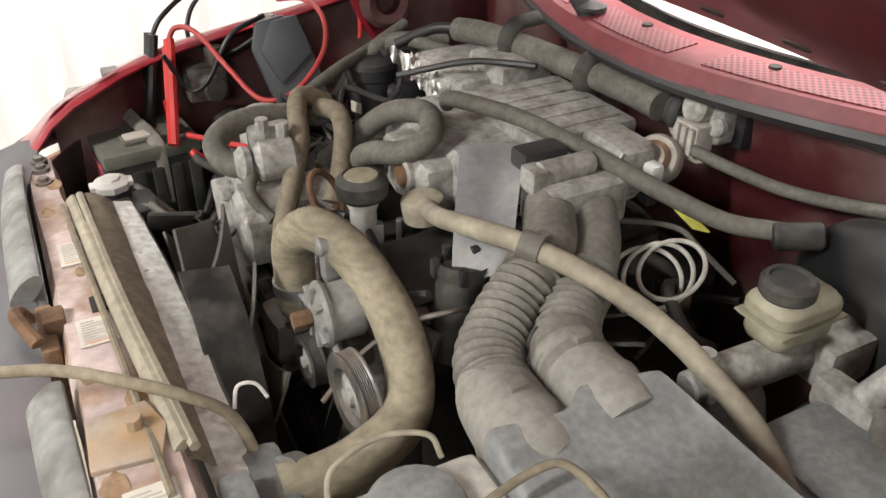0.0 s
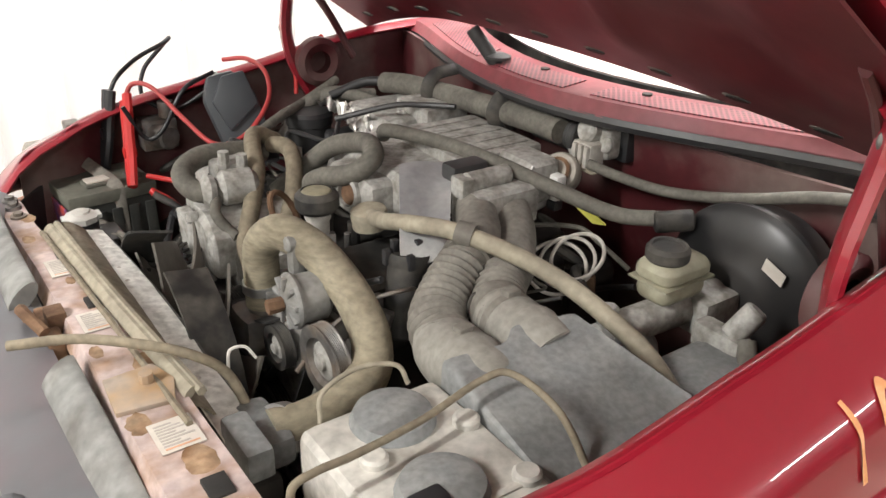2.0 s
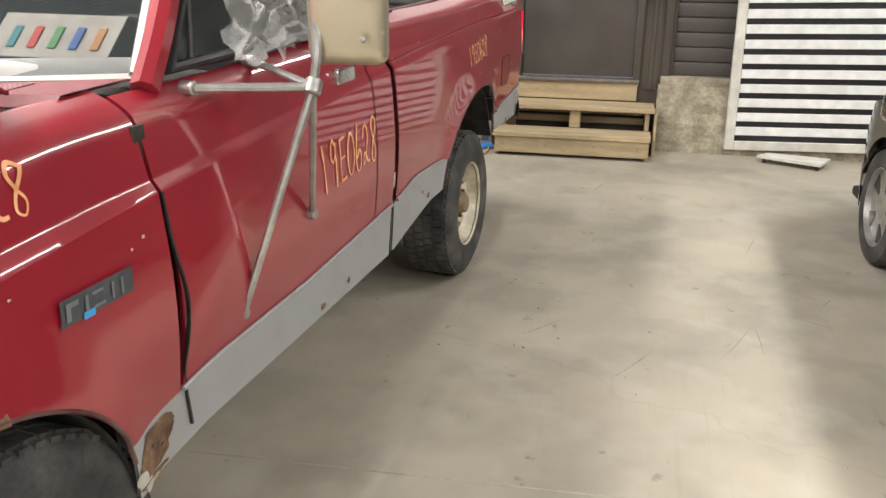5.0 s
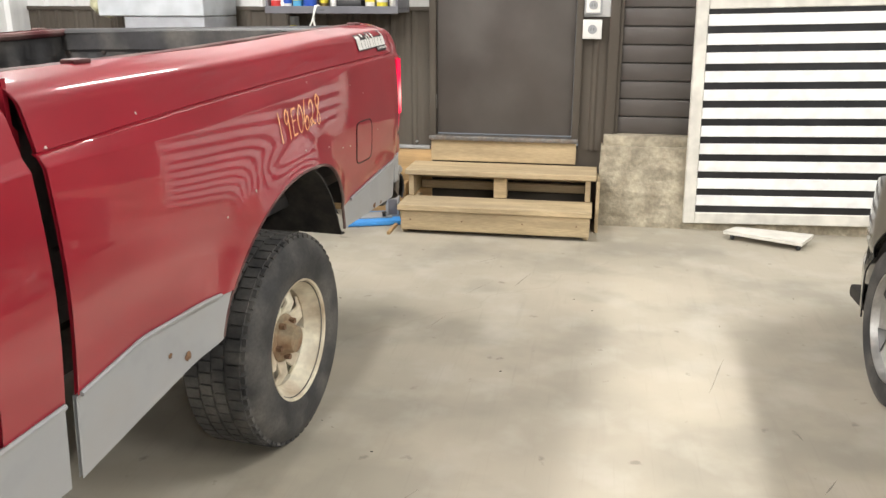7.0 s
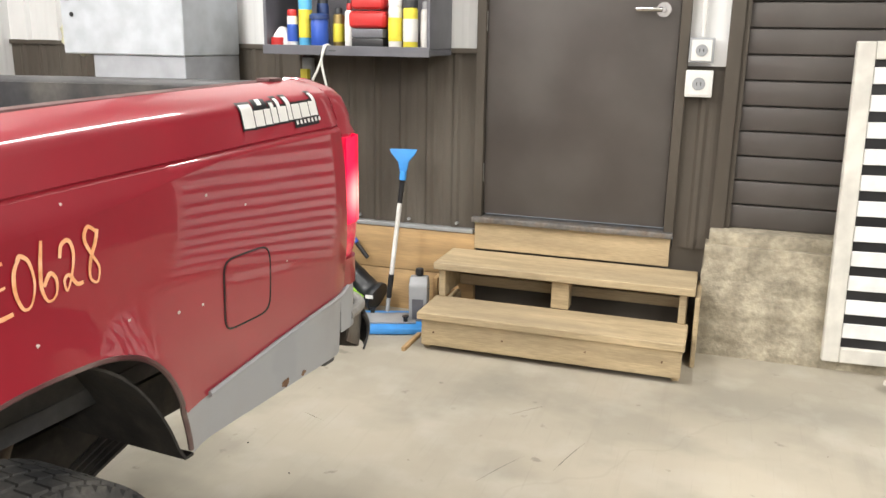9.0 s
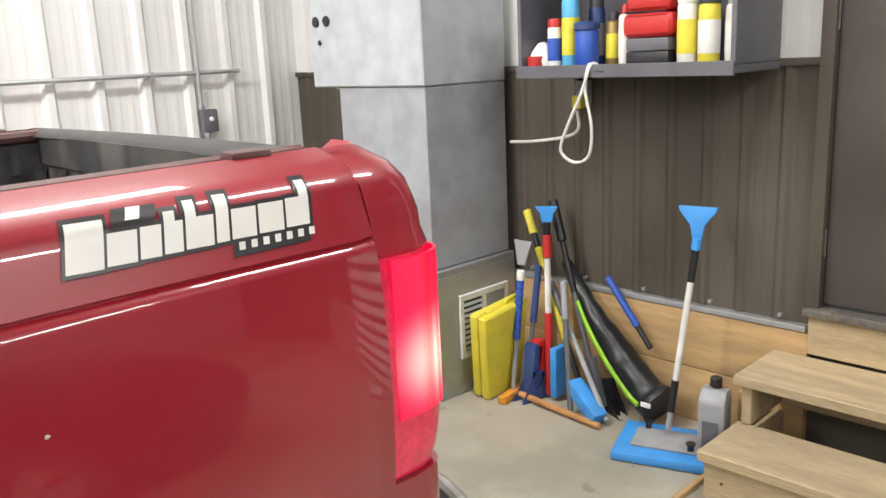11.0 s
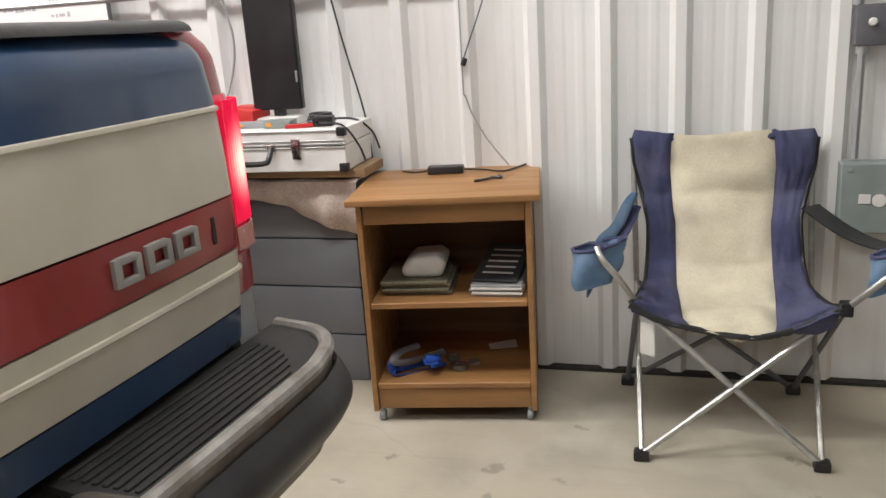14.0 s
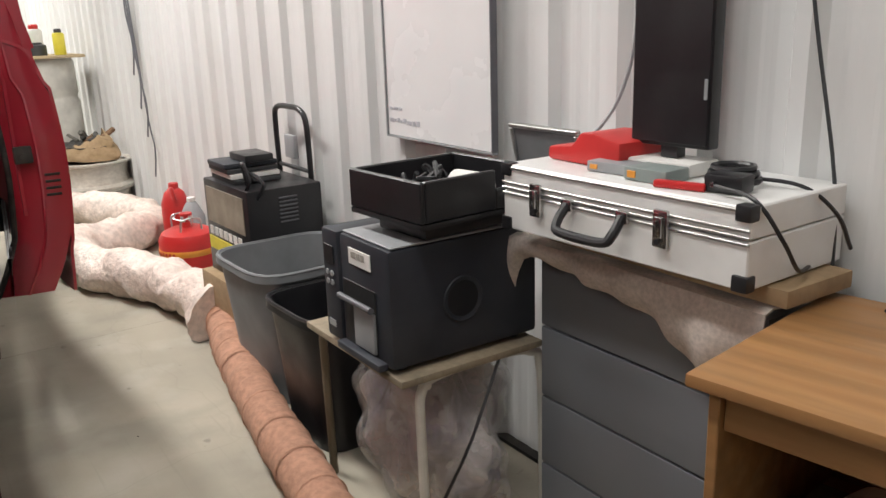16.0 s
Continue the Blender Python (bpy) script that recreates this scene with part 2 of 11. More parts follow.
DUST = (0.23, 0.205, 0.17)
RUST = (0.16, 0.055, 0.02)
M = dict(
    paint=mat("red_car_paint", (0.29, 0.008, 0.022), 0.36, 0.0, 0.10, 3, 0.03, 30, (0.33, 0.035, 0.045), 0.15, 2.5, coat=0.9),
    paint_in=mat("dull_red_paint", (0.08, 0.013, 0.016), 0.5, 0.0, 0.25, 5, 0.1, 60, (0.17, 0.15, 0.13), 0.75, 5),
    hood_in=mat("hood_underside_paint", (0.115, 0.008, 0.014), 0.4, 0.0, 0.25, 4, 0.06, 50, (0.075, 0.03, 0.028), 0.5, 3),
    faded=mat("faded_pink_paint", (0.47, 0.375, 0.355), 0.6, 0.0, 0.18, 6, 0.15, 70, (0.27, 0.15, 0.075), 0.85, 15, grit=1.5),
    grey_trim=mat("grey_lower_paint", (0.34, 0.35, 0.36), 0.4, 0.0, 0.12, 5, 0.06, 60, (0.22, 0.2, 0.17), 0.45, 5),
    tyre=mat("tyre_rubber", (0.034, 0.034, 0.035), 0.75, 0, 0.25, 12, 0.3, 150, (0.16, 0.15, 0.135), 0.6, 7),
    rim=mat("cream_steel_rim", (0.68, 0.635, 0.50), 0.42, 0.0, 0.10, 9, 0.1, 60, (0.24, 0.12, 0.05), 0.7, 6),
    chrome=mat("chrome", (0.62, 0.62, 0.63), 0.16, 1.0, 0.08, 8, 0.04, 40, (0.2, 0.15, 0.1), 0.3, 9),
    alu=mat("worn_aluminium", (0.52, 0.52, 0.51), 0.38, 0.9, 0.15, 9, 0.1, 60, DUST, 0.4, 8),
    cast=mat("dusty_cast_aluminium", (0.385, 0.375, 0.35), 0.62, 0.15, 0.12, 6, 0.3, 130, (0.15, 0.135, 0.11), 0.65, 30, grit=1.5),
    steel=mat("dusty_steel", (0.22, 0.21, 0.20), 0.5, 0.7, 0.2, 9, 0.2, 80, (0.20, 0.14, 0.09), 0.6, 18, grit=1.5),
    galv=mat("galvanised_sheet", (0.46, 0.475, 0.49), 0.45, 0.7, 0.07, 14, 0.05, 60, (0.38, 0.385, 0.39), 0.35, 2),
    black=mat("black_plastic", (0.022, 0.022, 0.024), 0.45, 0, 0.2, 8, 0.12, 120, (0.10, 0.095, 0.085), 0.3, 5),
    black_clean=mat("clean_black_plastic", (0.014, 0.014, 0.016), 0.38, 0, 0.15, 8, 0.08, 120),
    dusty_black=mat("dusty_black_parts", (0.020, 0.019, 0.018), 0.6, 0, 0.35, 9, 0.25, 90, (0.12, 0.108, 0.09), 0.6, 19, grit=1.5),
    grime=mat("greasy_grime", (0.018, 0.016, 0.014), 0.75, 0, 0.4, 7, 0.5, 60, (0.07, 0.06, 0.05), 0.5, 14),
    hose_tan=mat("tan_dusty_hose", (0.28, 0.245, 0.175), 0.75, 0, 0.10, 6, 0.3, 130, (0.15, 0.125, 0.085), 0.55, 24, grit=1.5, stretch=(0.6, 0.6, 1.6)),
    hose_grey=mat("dusty_grey_hose", (0.135, 0.126, 0.106), 0.7, 0, 0.10, 4, 0.2, 160, (0.065, 0.06, 0.052), 0.45, 26, grit=1.5),
    hose_brown=mat("dusty_brown_hose", (0.22, 0.185, 0.13), 0.75, 0, 0.10, 5, 0.2, 120, (0.10, 0.08, 0.06), 0.45, 28, grit=1.5),
    hose_pale=mat("pale_dusty_hose", (0.32, 0.285, 0.215), 0.7, 0, 0.10, 6, 0.15, 90, (0.19, 0.165, 0.13), 0.5, 17, grit=1.5),
    duct=mat("dusty_intake_duct", (0.155, 0.142, 0.122), 0.7, 0, 0.10, 4, 0.2, 140, (0.25, 0.235, 0.205), 0.55, 22, grit=1.5),
    airbox=mat("dusty_airbox_plastic", (0.19, 0.195, 0.195), 0.6, 0, 0.10, 4, 0.15, 140, (0.28, 0.275, 0.26), 0.55, 20, grit=1.5),
    reservoir=mat("yellowed_reservoir_plastic", (0.36, 0.34, 0.25), 0.45, 0, 0.2, 7, 0.1, 90, (0.14, 0.12, 0.08), 0.7, 14),
    tank=mat("dusty_white_tank", (0.50, 0.48, 0.44), 0.65, 0, 0.15, 8, 0.15, 90, (0.28, 0.25, 0.21), 0.6, 11, grit=1.5),
    rust=mat("rusty_steel", (0.22, 0.13, 0.075), 0.85, 0.1, 0.45, 16, 0.5, 120, (0.07, 0.035, 0.02), 0.85, 13),
    rad=mat("grey_radiator_cover", (0.22, 0.22, 0.21), 0.65, 0.0, 0.2, 8, 0.2, 60, (0.11, 0.10, 0.09), 0.7, 13, grit=1.5),
    foil=mat("crumpled_foil", (0.58, 0.57, 0.55), 0.32, 0.9, 0.15, 9, 0.8, 18, (0.3, 0.28, 0.25), 0.5, 12, dist=0.015),
    white=mat("white_paint", (0.74, 0.73, 0.70), 0.4, 0, 0.05, 6, 0.05, 60, (0.5, 0.47, 0.42), 0.3, 4),
    label=mat("paper_label", (0.62, 0.58, 0.52), 0.6, 0, 0.08, 14, 0.03, 60, (0.4, 0.33, 0.27), 0.4, 18),
    ink=mat("label_ink", (0.40, 0.37, 0.33), 0.6, 0, 0.1, 20, 0.02),
    red_pl=mat("red_plastic", (0.52, 0.02, 0.02), 0.38, 0, 0.12, 8, 0.05, 60, (0.30, 0.05, 0.04), 0.3, 6),
    marker=mat("orange_paint_marker", (0.86, 0.38, 0.16), 0.6, 0, 0.15, 40, 0.03, 80, (0.9, 0.55, 0.35), 0.7, 40),
    glass_dark=mat("dark_glass", (0.03, 0.035, 0.035), 0.05, 0, 0.05, 3, 0, 30),
    silver=mat("silver_letter", (0.36, 0.355, 0.34), 0.38, 0.3, 0.12, 12, 0.05, 60, (0.3, 0.28, 0.25), 0.4, 12),
    blue_band=mat("dark_blue_band", (0.014, 0.050, 0.125), 0.30, 0, 0.15, 5, 0.05, 60, (0.08, 0.09, 0.11), 0.3, 4, coat=0.7),
    cream_band=mat("cream_white_band", (0.60, 0.56, 0.47), 0.4, 0, 0.05, 5, 0.04, 60, (0.42, 0.38, 0.3), 0.4, 4, coat=0.4),
    red_band=mat("red_plastic_applique", (0.27, 0.012, 0.016), 0.3, 0, 0.15, 6, 0.04, 60, (0.3, 0.06, 0.05), 0.4, 5, coat=0.5),
)


def glass_mat(name, col, rough=0.02, alpha=0.25):
    m = mat(name, col, rough, 0, 0.02, 2, 0, 30, alpha=alpha)
    return m


M["glass"] = glass_mat("window_glass", (0.03, 0.04, 0.04), 0.02, 0.45)
M["lens_clear"] = mat("headlamp_lens", (0.36, 0.345, 0.31), 0.2, 0, 0.06, 40, 0.4, 160, stretch=(1, 3, 1), coat=0.5)
M["lens_lit"] = mat("lit_turn_lens", (1.0, 0.74, 0.42), 0.2, 0, 0.15, 16, 0.2, 160, emit=1.5)
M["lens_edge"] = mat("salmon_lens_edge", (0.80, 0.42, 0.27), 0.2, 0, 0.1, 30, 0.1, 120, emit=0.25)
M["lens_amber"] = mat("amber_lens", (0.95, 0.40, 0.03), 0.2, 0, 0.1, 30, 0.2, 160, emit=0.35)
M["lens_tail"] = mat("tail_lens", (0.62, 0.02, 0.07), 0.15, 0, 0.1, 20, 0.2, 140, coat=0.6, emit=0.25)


def lit_lens():
    """Red lens over a bulb: brightest where the bulb sits, on either side of the truck."""
    m = mat("lit_tail_lens", (0.85, 0.012, 0.05), 0.25, 0, 0.15, 7, 0.05, 140)
    t = m.node_tree
    b = t.nodes["Principled BSDF"]
    link = t.links.new
    co = t.nodes.new("ShaderNodeTexCoord")
    sh = t.nodes.new("ShaderNodeVectorMath")
    sh.operation = "SUBTRACT"
    sh.inputs[1].default_value = (4.075, 0.984, 1.10)
    link(co.outputs["Object"], sh.inputs[0])
    ab = t.nodes.new("ShaderNodeVectorMath")
    ab.operation = "ABSOLUTE"
    link(sh.outputs[0], ab.inputs[0])
    sc = t.nodes.new("ShaderNodeVectorMath")
    sc.operation = "MULTIPLY"
    sc.inputs[1].default_value = (0.6, 0.9, 0.60)
    link(ab.outputs[0], sc.inputs[0])
    d = t.nodes.new("ShaderNodeVectorMath")
    d.operation = "DISTANCE"
    d.inputs[1].default_value = (0, 0.832, 0)
    link(sc.outputs[0], d.inputs[0])
    r = t.nodes.new("ShaderNodeMapRange")
    r.interpolation_type = "SMOOTHSTEP"
    r.inputs["From Min"].default_value, r.inputs["From Max"].default_value = 0.062, 0.0
    link(d.outputs["Value"], r.inputs["Value"])
    x = t.nodes.new("ShaderNodeMix")
    x.data_type = "RGBA"
    link(r.outputs["Result"], x.inputs["Factor"])
    a, c = [i for i in x.inputs if i.type == "RGBA"]
    a.default_value, c.default_value = (0.95, 0.002, 0.075, 1), (1.0, 0.55, 0.42, 1)
    link([o for o in x.outputs if o.type == "RGBA"][0], b.inputs["Emission Color"])
    st = t.nodes.new("ShaderNodeMapRange")
    st.inputs["To Min"].default_value, st.inputs["To Max"].default_value = 0.72, 3.4
    link(r.outputs["Result"], st.inputs["Value"])
    xyz = t.nodes.new("ShaderNodeSeparateXYZ")
    link(co.outputs["Object"], xyz.inputs[0])
    turn = t.nodes.new("ShaderNodeMath")
    turn.operation = "MULTIPLY"
    turn.inputs[1].default_value = 720.0
    link(xyz.outputs["Y"], turn.inputs[0])
    wave = t.nodes.new("ShaderNodeMath")
    wave.operation = "SINE"
    link(turn.outputs[0], wave.inputs[0])
    rib = t.nodes.new("ShaderNodeMapRange")
    rib.inputs["From Min"].default_value, rib.inputs["To Min"].default_value, rib.inputs["To Max"].default_value = -1.0, 0.55, 1.1
    link(wave.outputs[0], rib.inputs["Value"])
    amp = t.nodes.new("ShaderNodeMath")
    amp.operation = "MULTIPLY"
    link(rib.outputs["Result"], amp.inputs[0])
    link(st.outputs["Result"], amp.inputs[1])
    link(amp.outputs[0], b.inputs["Emission Strength"])
    return m


M["lens_glow"] = lit_lens()


def floor_mat():
    """Trowelled concrete: broad stains, speckle, scuff streaks and hairline cracks."""
    m = mat("worn_concrete_floor", (0.425, 0.383, 0.302), 0.6, 0, 0.07, 1.1, 0.0, 45, (0.33, 0.305, 0.25), 0.45, 0.8)
    t = m.node_tree
    b = t.nodes["Principled BSDF"]
    link = t.links.new
    co = t.nodes.new("ShaderNodeTexCoord")

    def layer(scale, stretch, lo, hi, amount, col, src, detail=6.0, turn=0.0):
        mp = t.nodes.new("ShaderNodeMapping")
        mp.inputs["Scale"].default_value, mp.inputs["Rotation"].default_value = stretch, (0, 0, radians(turn))
        link(co.outputs["Object"], mp.inputs["Vector"])
        n = t.nodes.new("ShaderNodeTexNoise")
        n.inputs["Scale"].default_value, n.inputs["Detail"].default_value = scale, detail
        link(mp.outputs["Vector"], n.inputs["Vector"])
        r = t.nodes.new("ShaderNodeMapRange")
        r.inputs["From Min"].default_value, r.inputs["From Max"].default_value, r.inputs["To Max"].default_value = lo, hi, amount
        link(n.outputs["Fac"], r.inputs["Value"])
        return mixed(r.outputs["Result"], src, col)

    def mixed(fac, src, col):
        x = t.nodes.new("ShaderNodeMix")
        x.data_type = "RGBA"
        link(fac, x.inputs["Factor"])
        a, c = [i for i in x.inputs if i.type == "RGBA"]
        link(src, a)
        c.default_value = (*col, 1)
        return [o for o in x.outputs if o.type == "RGBA"][0]

    c = b.inputs["Base Color"].links[0].from_socket
    c = layer(1.3, (1, 1, 1), 0.46, 0.68, 0.55, (0.265, 0.245, 0.20), c, 9.0)
    c = layer(2.4, (1, 0.7, 1), 0.50, 0.64, 0.42, (0.235, 0.222, 0.182), c, 10.0, 20)
    c = layer(4.0, (1, 1, 1), 0.50, 0.70, 0.4, (0.50, 0.475, 0.41), c, 9.0)
    c = layer(5.0, (0.5, 14, 1), 0.60, 0.78, 0.18, (0.20, 0.18, 0.15), c, 8.0, 35)
    c = layer(2.2, (0.7, 7, 1), 0.60, 0.78, 0.2, (0.22, 0.20, 0.165), c, 9.0, 42)
    c = layer(9.0, (1, 1, 1), 0.68, 0.73, 0.45, (0.12, 0.11, 0.09), c, 4.0)
    wob = t.nodes.new("ShaderNodeTexNoise")
    wob.inputs["Scale"].default_value = 3.0
    link(co.outputs["Object"], wob.inputs["Vector"])
    mixv = t.nodes.new("ShaderNodeVectorMath")
    mixv.operation = "MULTIPLY_ADD"
    link(wob.outputs["Color"], mixv.inputs[0])
    mixv.inputs[1].default_value = (0.35, 0.35, 0)
    link(co.outputs["Object"], mixv.inputs[2])
    v = t.nodes.new("ShaderNodeTexVoronoi")
    v.feature = "DISTANCE_TO_EDGE"
    v.inputs["Scale"].default_value = 0.23
    link(mixv.outputs[0], v.inputs["Vector"])
    r = t.nodes.new("ShaderNodeMapRange")
    r.inputs["From Min"].default_value, r.inputs["From Max"].default_value = 0.0012, 0.0005
    r.inputs["To Max"].default_value = 0.10
    link(v.outputs["Distance"], r.inputs["Value"])
    link(mixed(r.outputs["Result"], c, (0.20, 0.18, 0.145)), b.inputs["Base Color"])
    return m


M["floor"] = floor_mat()
PAINT = M["paint"].node_tree.nodes["Principled BSDF"].inputs
PAINT["Specular IOR Level"].default_value, PAINT["Coat IOR"].default_value, PAINT["Coat Roughness"].default_value = 0.42, 1.72, 0.045


M["wall_white"] = mat("white_steel_sheet", (0.71, 0.715, 0.71), 0.38, 0.0, 0.05, 2, 0.03, 30, (0.52, 0.50, 0.46), 0.35, 1.6, stretch=(1, 1, 0.35))
M["brown"] = mat("dark_brown_steel_sheet", (0.078, 0.066, 0.053), 0.6, 0.0, 0.12, 3, 0.05, 40, (0.13, 0.115, 0.095), 0.5, 2.2, stretch=(1, 1, 0.4))
M["brown"].node_tree.nodes["Principled BSDF"].inputs["Specular IOR Level"].default_value = 0.25
M["brown_door"] = mat("dark_brown_door_paint", (0.068, 0.058, 0.052), 0.36, 0.0, 0.10, 2, 0.05, 120, (0.11, 0.10, 0.09), 0.4, 2.5)
M["ply"] = mat("yellow_plywood", (0.46, 0.30, 0.14), 0.65, 0, 0.15, 5, 0.1, 70, (0.30, 0.20, 0.10), 0.5, 4, stretch=(0.4, 0.25, 3), rand=0.12)
M["lumber"] = mat("trodden_lumber", (0.45, 0.35, 0.21), 0.7, 0, 0.18, 7, 0.2, 80, (0.22, 0.18, 0.13), 0.5, 3.5, stretch=(3, 0.3, 3), rand=0.10)
M["stone"] = mat("rough_foundation_concrete", (0.36, 0.32, 0.24), 0.9, 0, 0.25, 9, 0.8, 50, (0.20, 0.17, 0.12), 0.6, 5, dist=0.01)
# Grey chosen to cut bounced light from the unseen ceiling and outer walls.
M["ceil"] = mat("ceiling_sheet", (0.40, 0.40, 0.39), 0.5, 0, 0.06, 2, 0.03)

# ---------- the shop: floor, walls, ceiling ----------
WALL_N, WALL_E, X0, Y0, TOP = 3.72, 7.35, -6.0, -7.5, 3.75
structure("floor", box((X0 - 0.2, Y0 - 0.2, -0.15), (WALL_E + 0.3, WALL_N + 0.3, 0)), M["floor"], "worn stained concrete shop floor")
structure("ceiling", box((X0 - 0.2, Y0 - 0.2, TOP), (WALL_E + 0.3, WALL_N + 0.3, TOP + 0.1)), M["ceil"], "unseen shop ceiling, greyed to cut bounced light")


def ribbed(length, height, pitch, first, depth=0.028, foot=0.075, crown=0.034):
    """Sheet along x from 0 to length with upright ribs that stand out to -y."""
    prof = [(0.0, 0.0)]
    k = first
    while k < length - foot:
        if k > foot:
            prof += [(k - foot / 2, 0.0), (k - crown / 2, -depth), (k + crown / 2, -depth), (k + foot / 2, 0.0)]
            for f in (0.36, 0.64):
                c = k + pitch * f
                if c + 0.02 < length:
                    prof += [(c - 0.02, 0.0), (c - 0.008, -0.0018), (c + 0.008, -0.0018), (c + 0.02, 0.0)]
        k += pitch
    prof.append((length, 0.0))
    bm = bmesh.new()
    lo = [bm.verts.new((x, y, 0)) for x, y in prof]
    hi = [bm.verts.new((x, y, height)) for x, y in prof]
    for i in range(len(prof) - 1):
        bm.faces.new((lo[i], lo[i + 1], hi[i + 1], hi[i]))
    return bm


RIB = 0.2466
wall_n = structure("wall_north", box((X0, WALL_N + 0.01, 0), (WALL_E + 0.2, WALL_N + 0.16, TOP)), M["wall_white"], "white ribbed steel wall")
part("steel_sheet", moved(ribbed(WALL_E - X0, TOP - 0.015, RIB, (5.152 - X0) % RIB), Matrix.Translation((X0, WALL_N, 0.015))), M["wall_white"], wall_n, smooth=0)
# Dark strip along the wall's foot: the gap's shade and dirt as colour.
structure("baseboard", box((X0 + 0.01, WALL_N - 0.032, 0.0005), (WALL_E - 0.01, WALL_N + 0.008, 0.013)), M["grime"], "dark strip standing for the shaded, dirty gap under the wall sheets")
structure("wall_west", box((X0 - 0.16, Y0, 0), (X0, WALL_N + 0.2, TOP)), M["ceil"], "plain outer wall, greyed to cut bounced light")
structure("wall_south", box((X0, Y0 - 0.16, 0), (WALL_E + 0.2, Y0, TOP)), M["ceil"], "plain outer wall, greyed to cut bounced light")

# east wall: door opening, wood band, brown wainscot, white above, sectional door
D0, D1, SILL, HEAD = 0.575, -0.375, 0.585, 2.63
wall_e = structure("wall_east", joined(box((WALL_E + 0.012, D0 + 0.05, 0), (WALL_E + 0.17, WALL_N + 0.01, TOP)), box((WALL_E + 0.012, -0.60, 0), (WALL_E + 0.17, D1 - 0.05, TOP)),
                                       box((WALL_E + 0.012, D1 - 0.05, HEAD + 0.05), (WALL_E + 0.17, D0 + 0.05, TOP)), box((WALL_E + 0.012, D1 - 0.05, 0), (WALL_E + 0.17, D0 + 0.05, 0.50)),
                                       box((WALL_E + 0.012, Y0, 2.9), (WALL_E + 0.17, -0.60, TOP)), box((WALL_E + 0.012, Y0, 0), (WALL_E + 0.17, -4.6, 2.9))), M["brown"], "brown and white steel wall with a wood base")


def sheet_e(y_hi, y_lo, z_lo, z_hi, material, pitch=0.152, depth=0.012, off=0.0):
    bm = ribbed(y_hi - y_lo, z_hi - z_lo, pitch, pitch * 0.6, depth, 0.05, 0.02)
    part("steel_sheet", moved(bm, Matrix.Translation((WALL_E - off, y_hi, z_lo)) @ pose(0, 0, 0, 0, 0, -90)), material, wall_e, smooth=0)


sheet_e(WALL_N, D0 + 0.05, 0.50, 1.44, M["brown"])
sheet_e(WALL_N, D0 + 0.05, 1.46, TOP, M["wall_white"], RIB, 0.028)
sheet_e(D1 - 0.05, -0.60, 0.50, 1.38, M["brown"])
sheet_e(D1 - 0.05, -0.60, 1.40, TOP, M["wall_white"], RIB, 0.028)
part("cap_strip", box((WALL_E - 0.018, D0 + 0.05, 1.435), (WALL_E + 0.01, WALL_N, 1.462), 0.004), M["brown"], wall_e)
part("base_flashing", box((WALL_E - 0.035, D0 + 0.05, 0.478), (WALL_E + 0.01, WALL_N, 0.502), 0.004), M["galv"], wall_e)
for z0, z1 in ((0.0, 0.232), (0.236, 0.474)):
    part("plank", box((WALL_E - 0.03, D0 + 0.04, z0), (WALL_E + 0.01, WALL_N, z1), 0.003), M["ply"], wall_e)
part("plank", box((WALL_E - 0.034, D1 - 0.04, 0.40), (WALL_E + 0.01, D0 + 0.04, 0.55), 0.004), M["lumber"], wall_e)
for y in (0.72, 1.0, 1.3, 1.6, 1.9):
    part("screw", cyl((WALL_E - 0.038, y, 0.53), (WALL_E - 0.018, y, 0.53), 0.008, 8), M["galv"], wall_e)

door = structure("door_1", box((WALL_E - 0.012, D1, SILL + 0.012), (WALL_E + 0.033, D0, HEAD), 0.003), M["brown_door"], "closed flat dark brown steel door")
for z in (0.82, 1.60, 2.35):
    part("hinge", joined(cyl((WALL_E - 0.03, D0 + 0.012, z - 0.05), (WALL_E - 0.03, D0 + 0.012, z + 0.05), 0.009, 10), box((WALL_E - 0.024, D0, z - 0.05), (WALL_E - 0.016, D0 + 0.04, z + 0.05))), M["alu"], door)
part("door_handle", joined(cyl((WALL_E - 0.075, D1 + 0.08, 1.66), (WALL_E - 0.01, D1 + 0.08, 1.66), 0.013, 12), cyl((WALL_E - 0.07, D1 + 0.08, 1.66), (WALL_E - 0.07, D1 + 0.21, 1.66), 0.011, 12, bev=0.004), cyl((WALL_E - 0.025, D1 + 0.08, 1.66), (WALL_E - 0.012, D1 + 0.08, 1.66), 0.035, 16)), M["chrome"], door)
part("door_frame", joined(box((WALL_E - 0.045, D0 + 0.003, 0.55), (WALL_E + 0.05, D0 + 0.05, HEAD + 0.05), 0.004), box((WALL_E - 0.045, D1 - 0.05, 0.55), (WALL_E + 0.05, D1 - 0.003, HEAD + 0.05), 0.004), box((WALL_E - 0.045, D1 - 0.003, HEAD + 0.003), (WALL_E + 0.05, D0 + 0.003, HEAD + 0.05), 0.004)), M["brown"], door)
part("threshold", box((WALL_E - 0.07, D1 - 0.05, 0.552), (WALL_E + 0.05, D0 + 0.05, 0.582), 0.005), M["steel"], door)

gate = structure("door_2", box((WALL_E + 0.05, -4.6, 0.62), (WALL_E + 0.09, -0.66, 2.9)), M["brown_door"], "closed brown sectional garage door")
GATE_Z = span(0.62, 2.90, 19)
for a, b in zip(GATE_Z, GATE_Z[1:]):
    part("panel", box((WALL_E + 0.018, -4.6, a + 0.004), (WALL_E + 0.052, -0.66, b - 0.004), 0.006), M["brown_door"], gate)
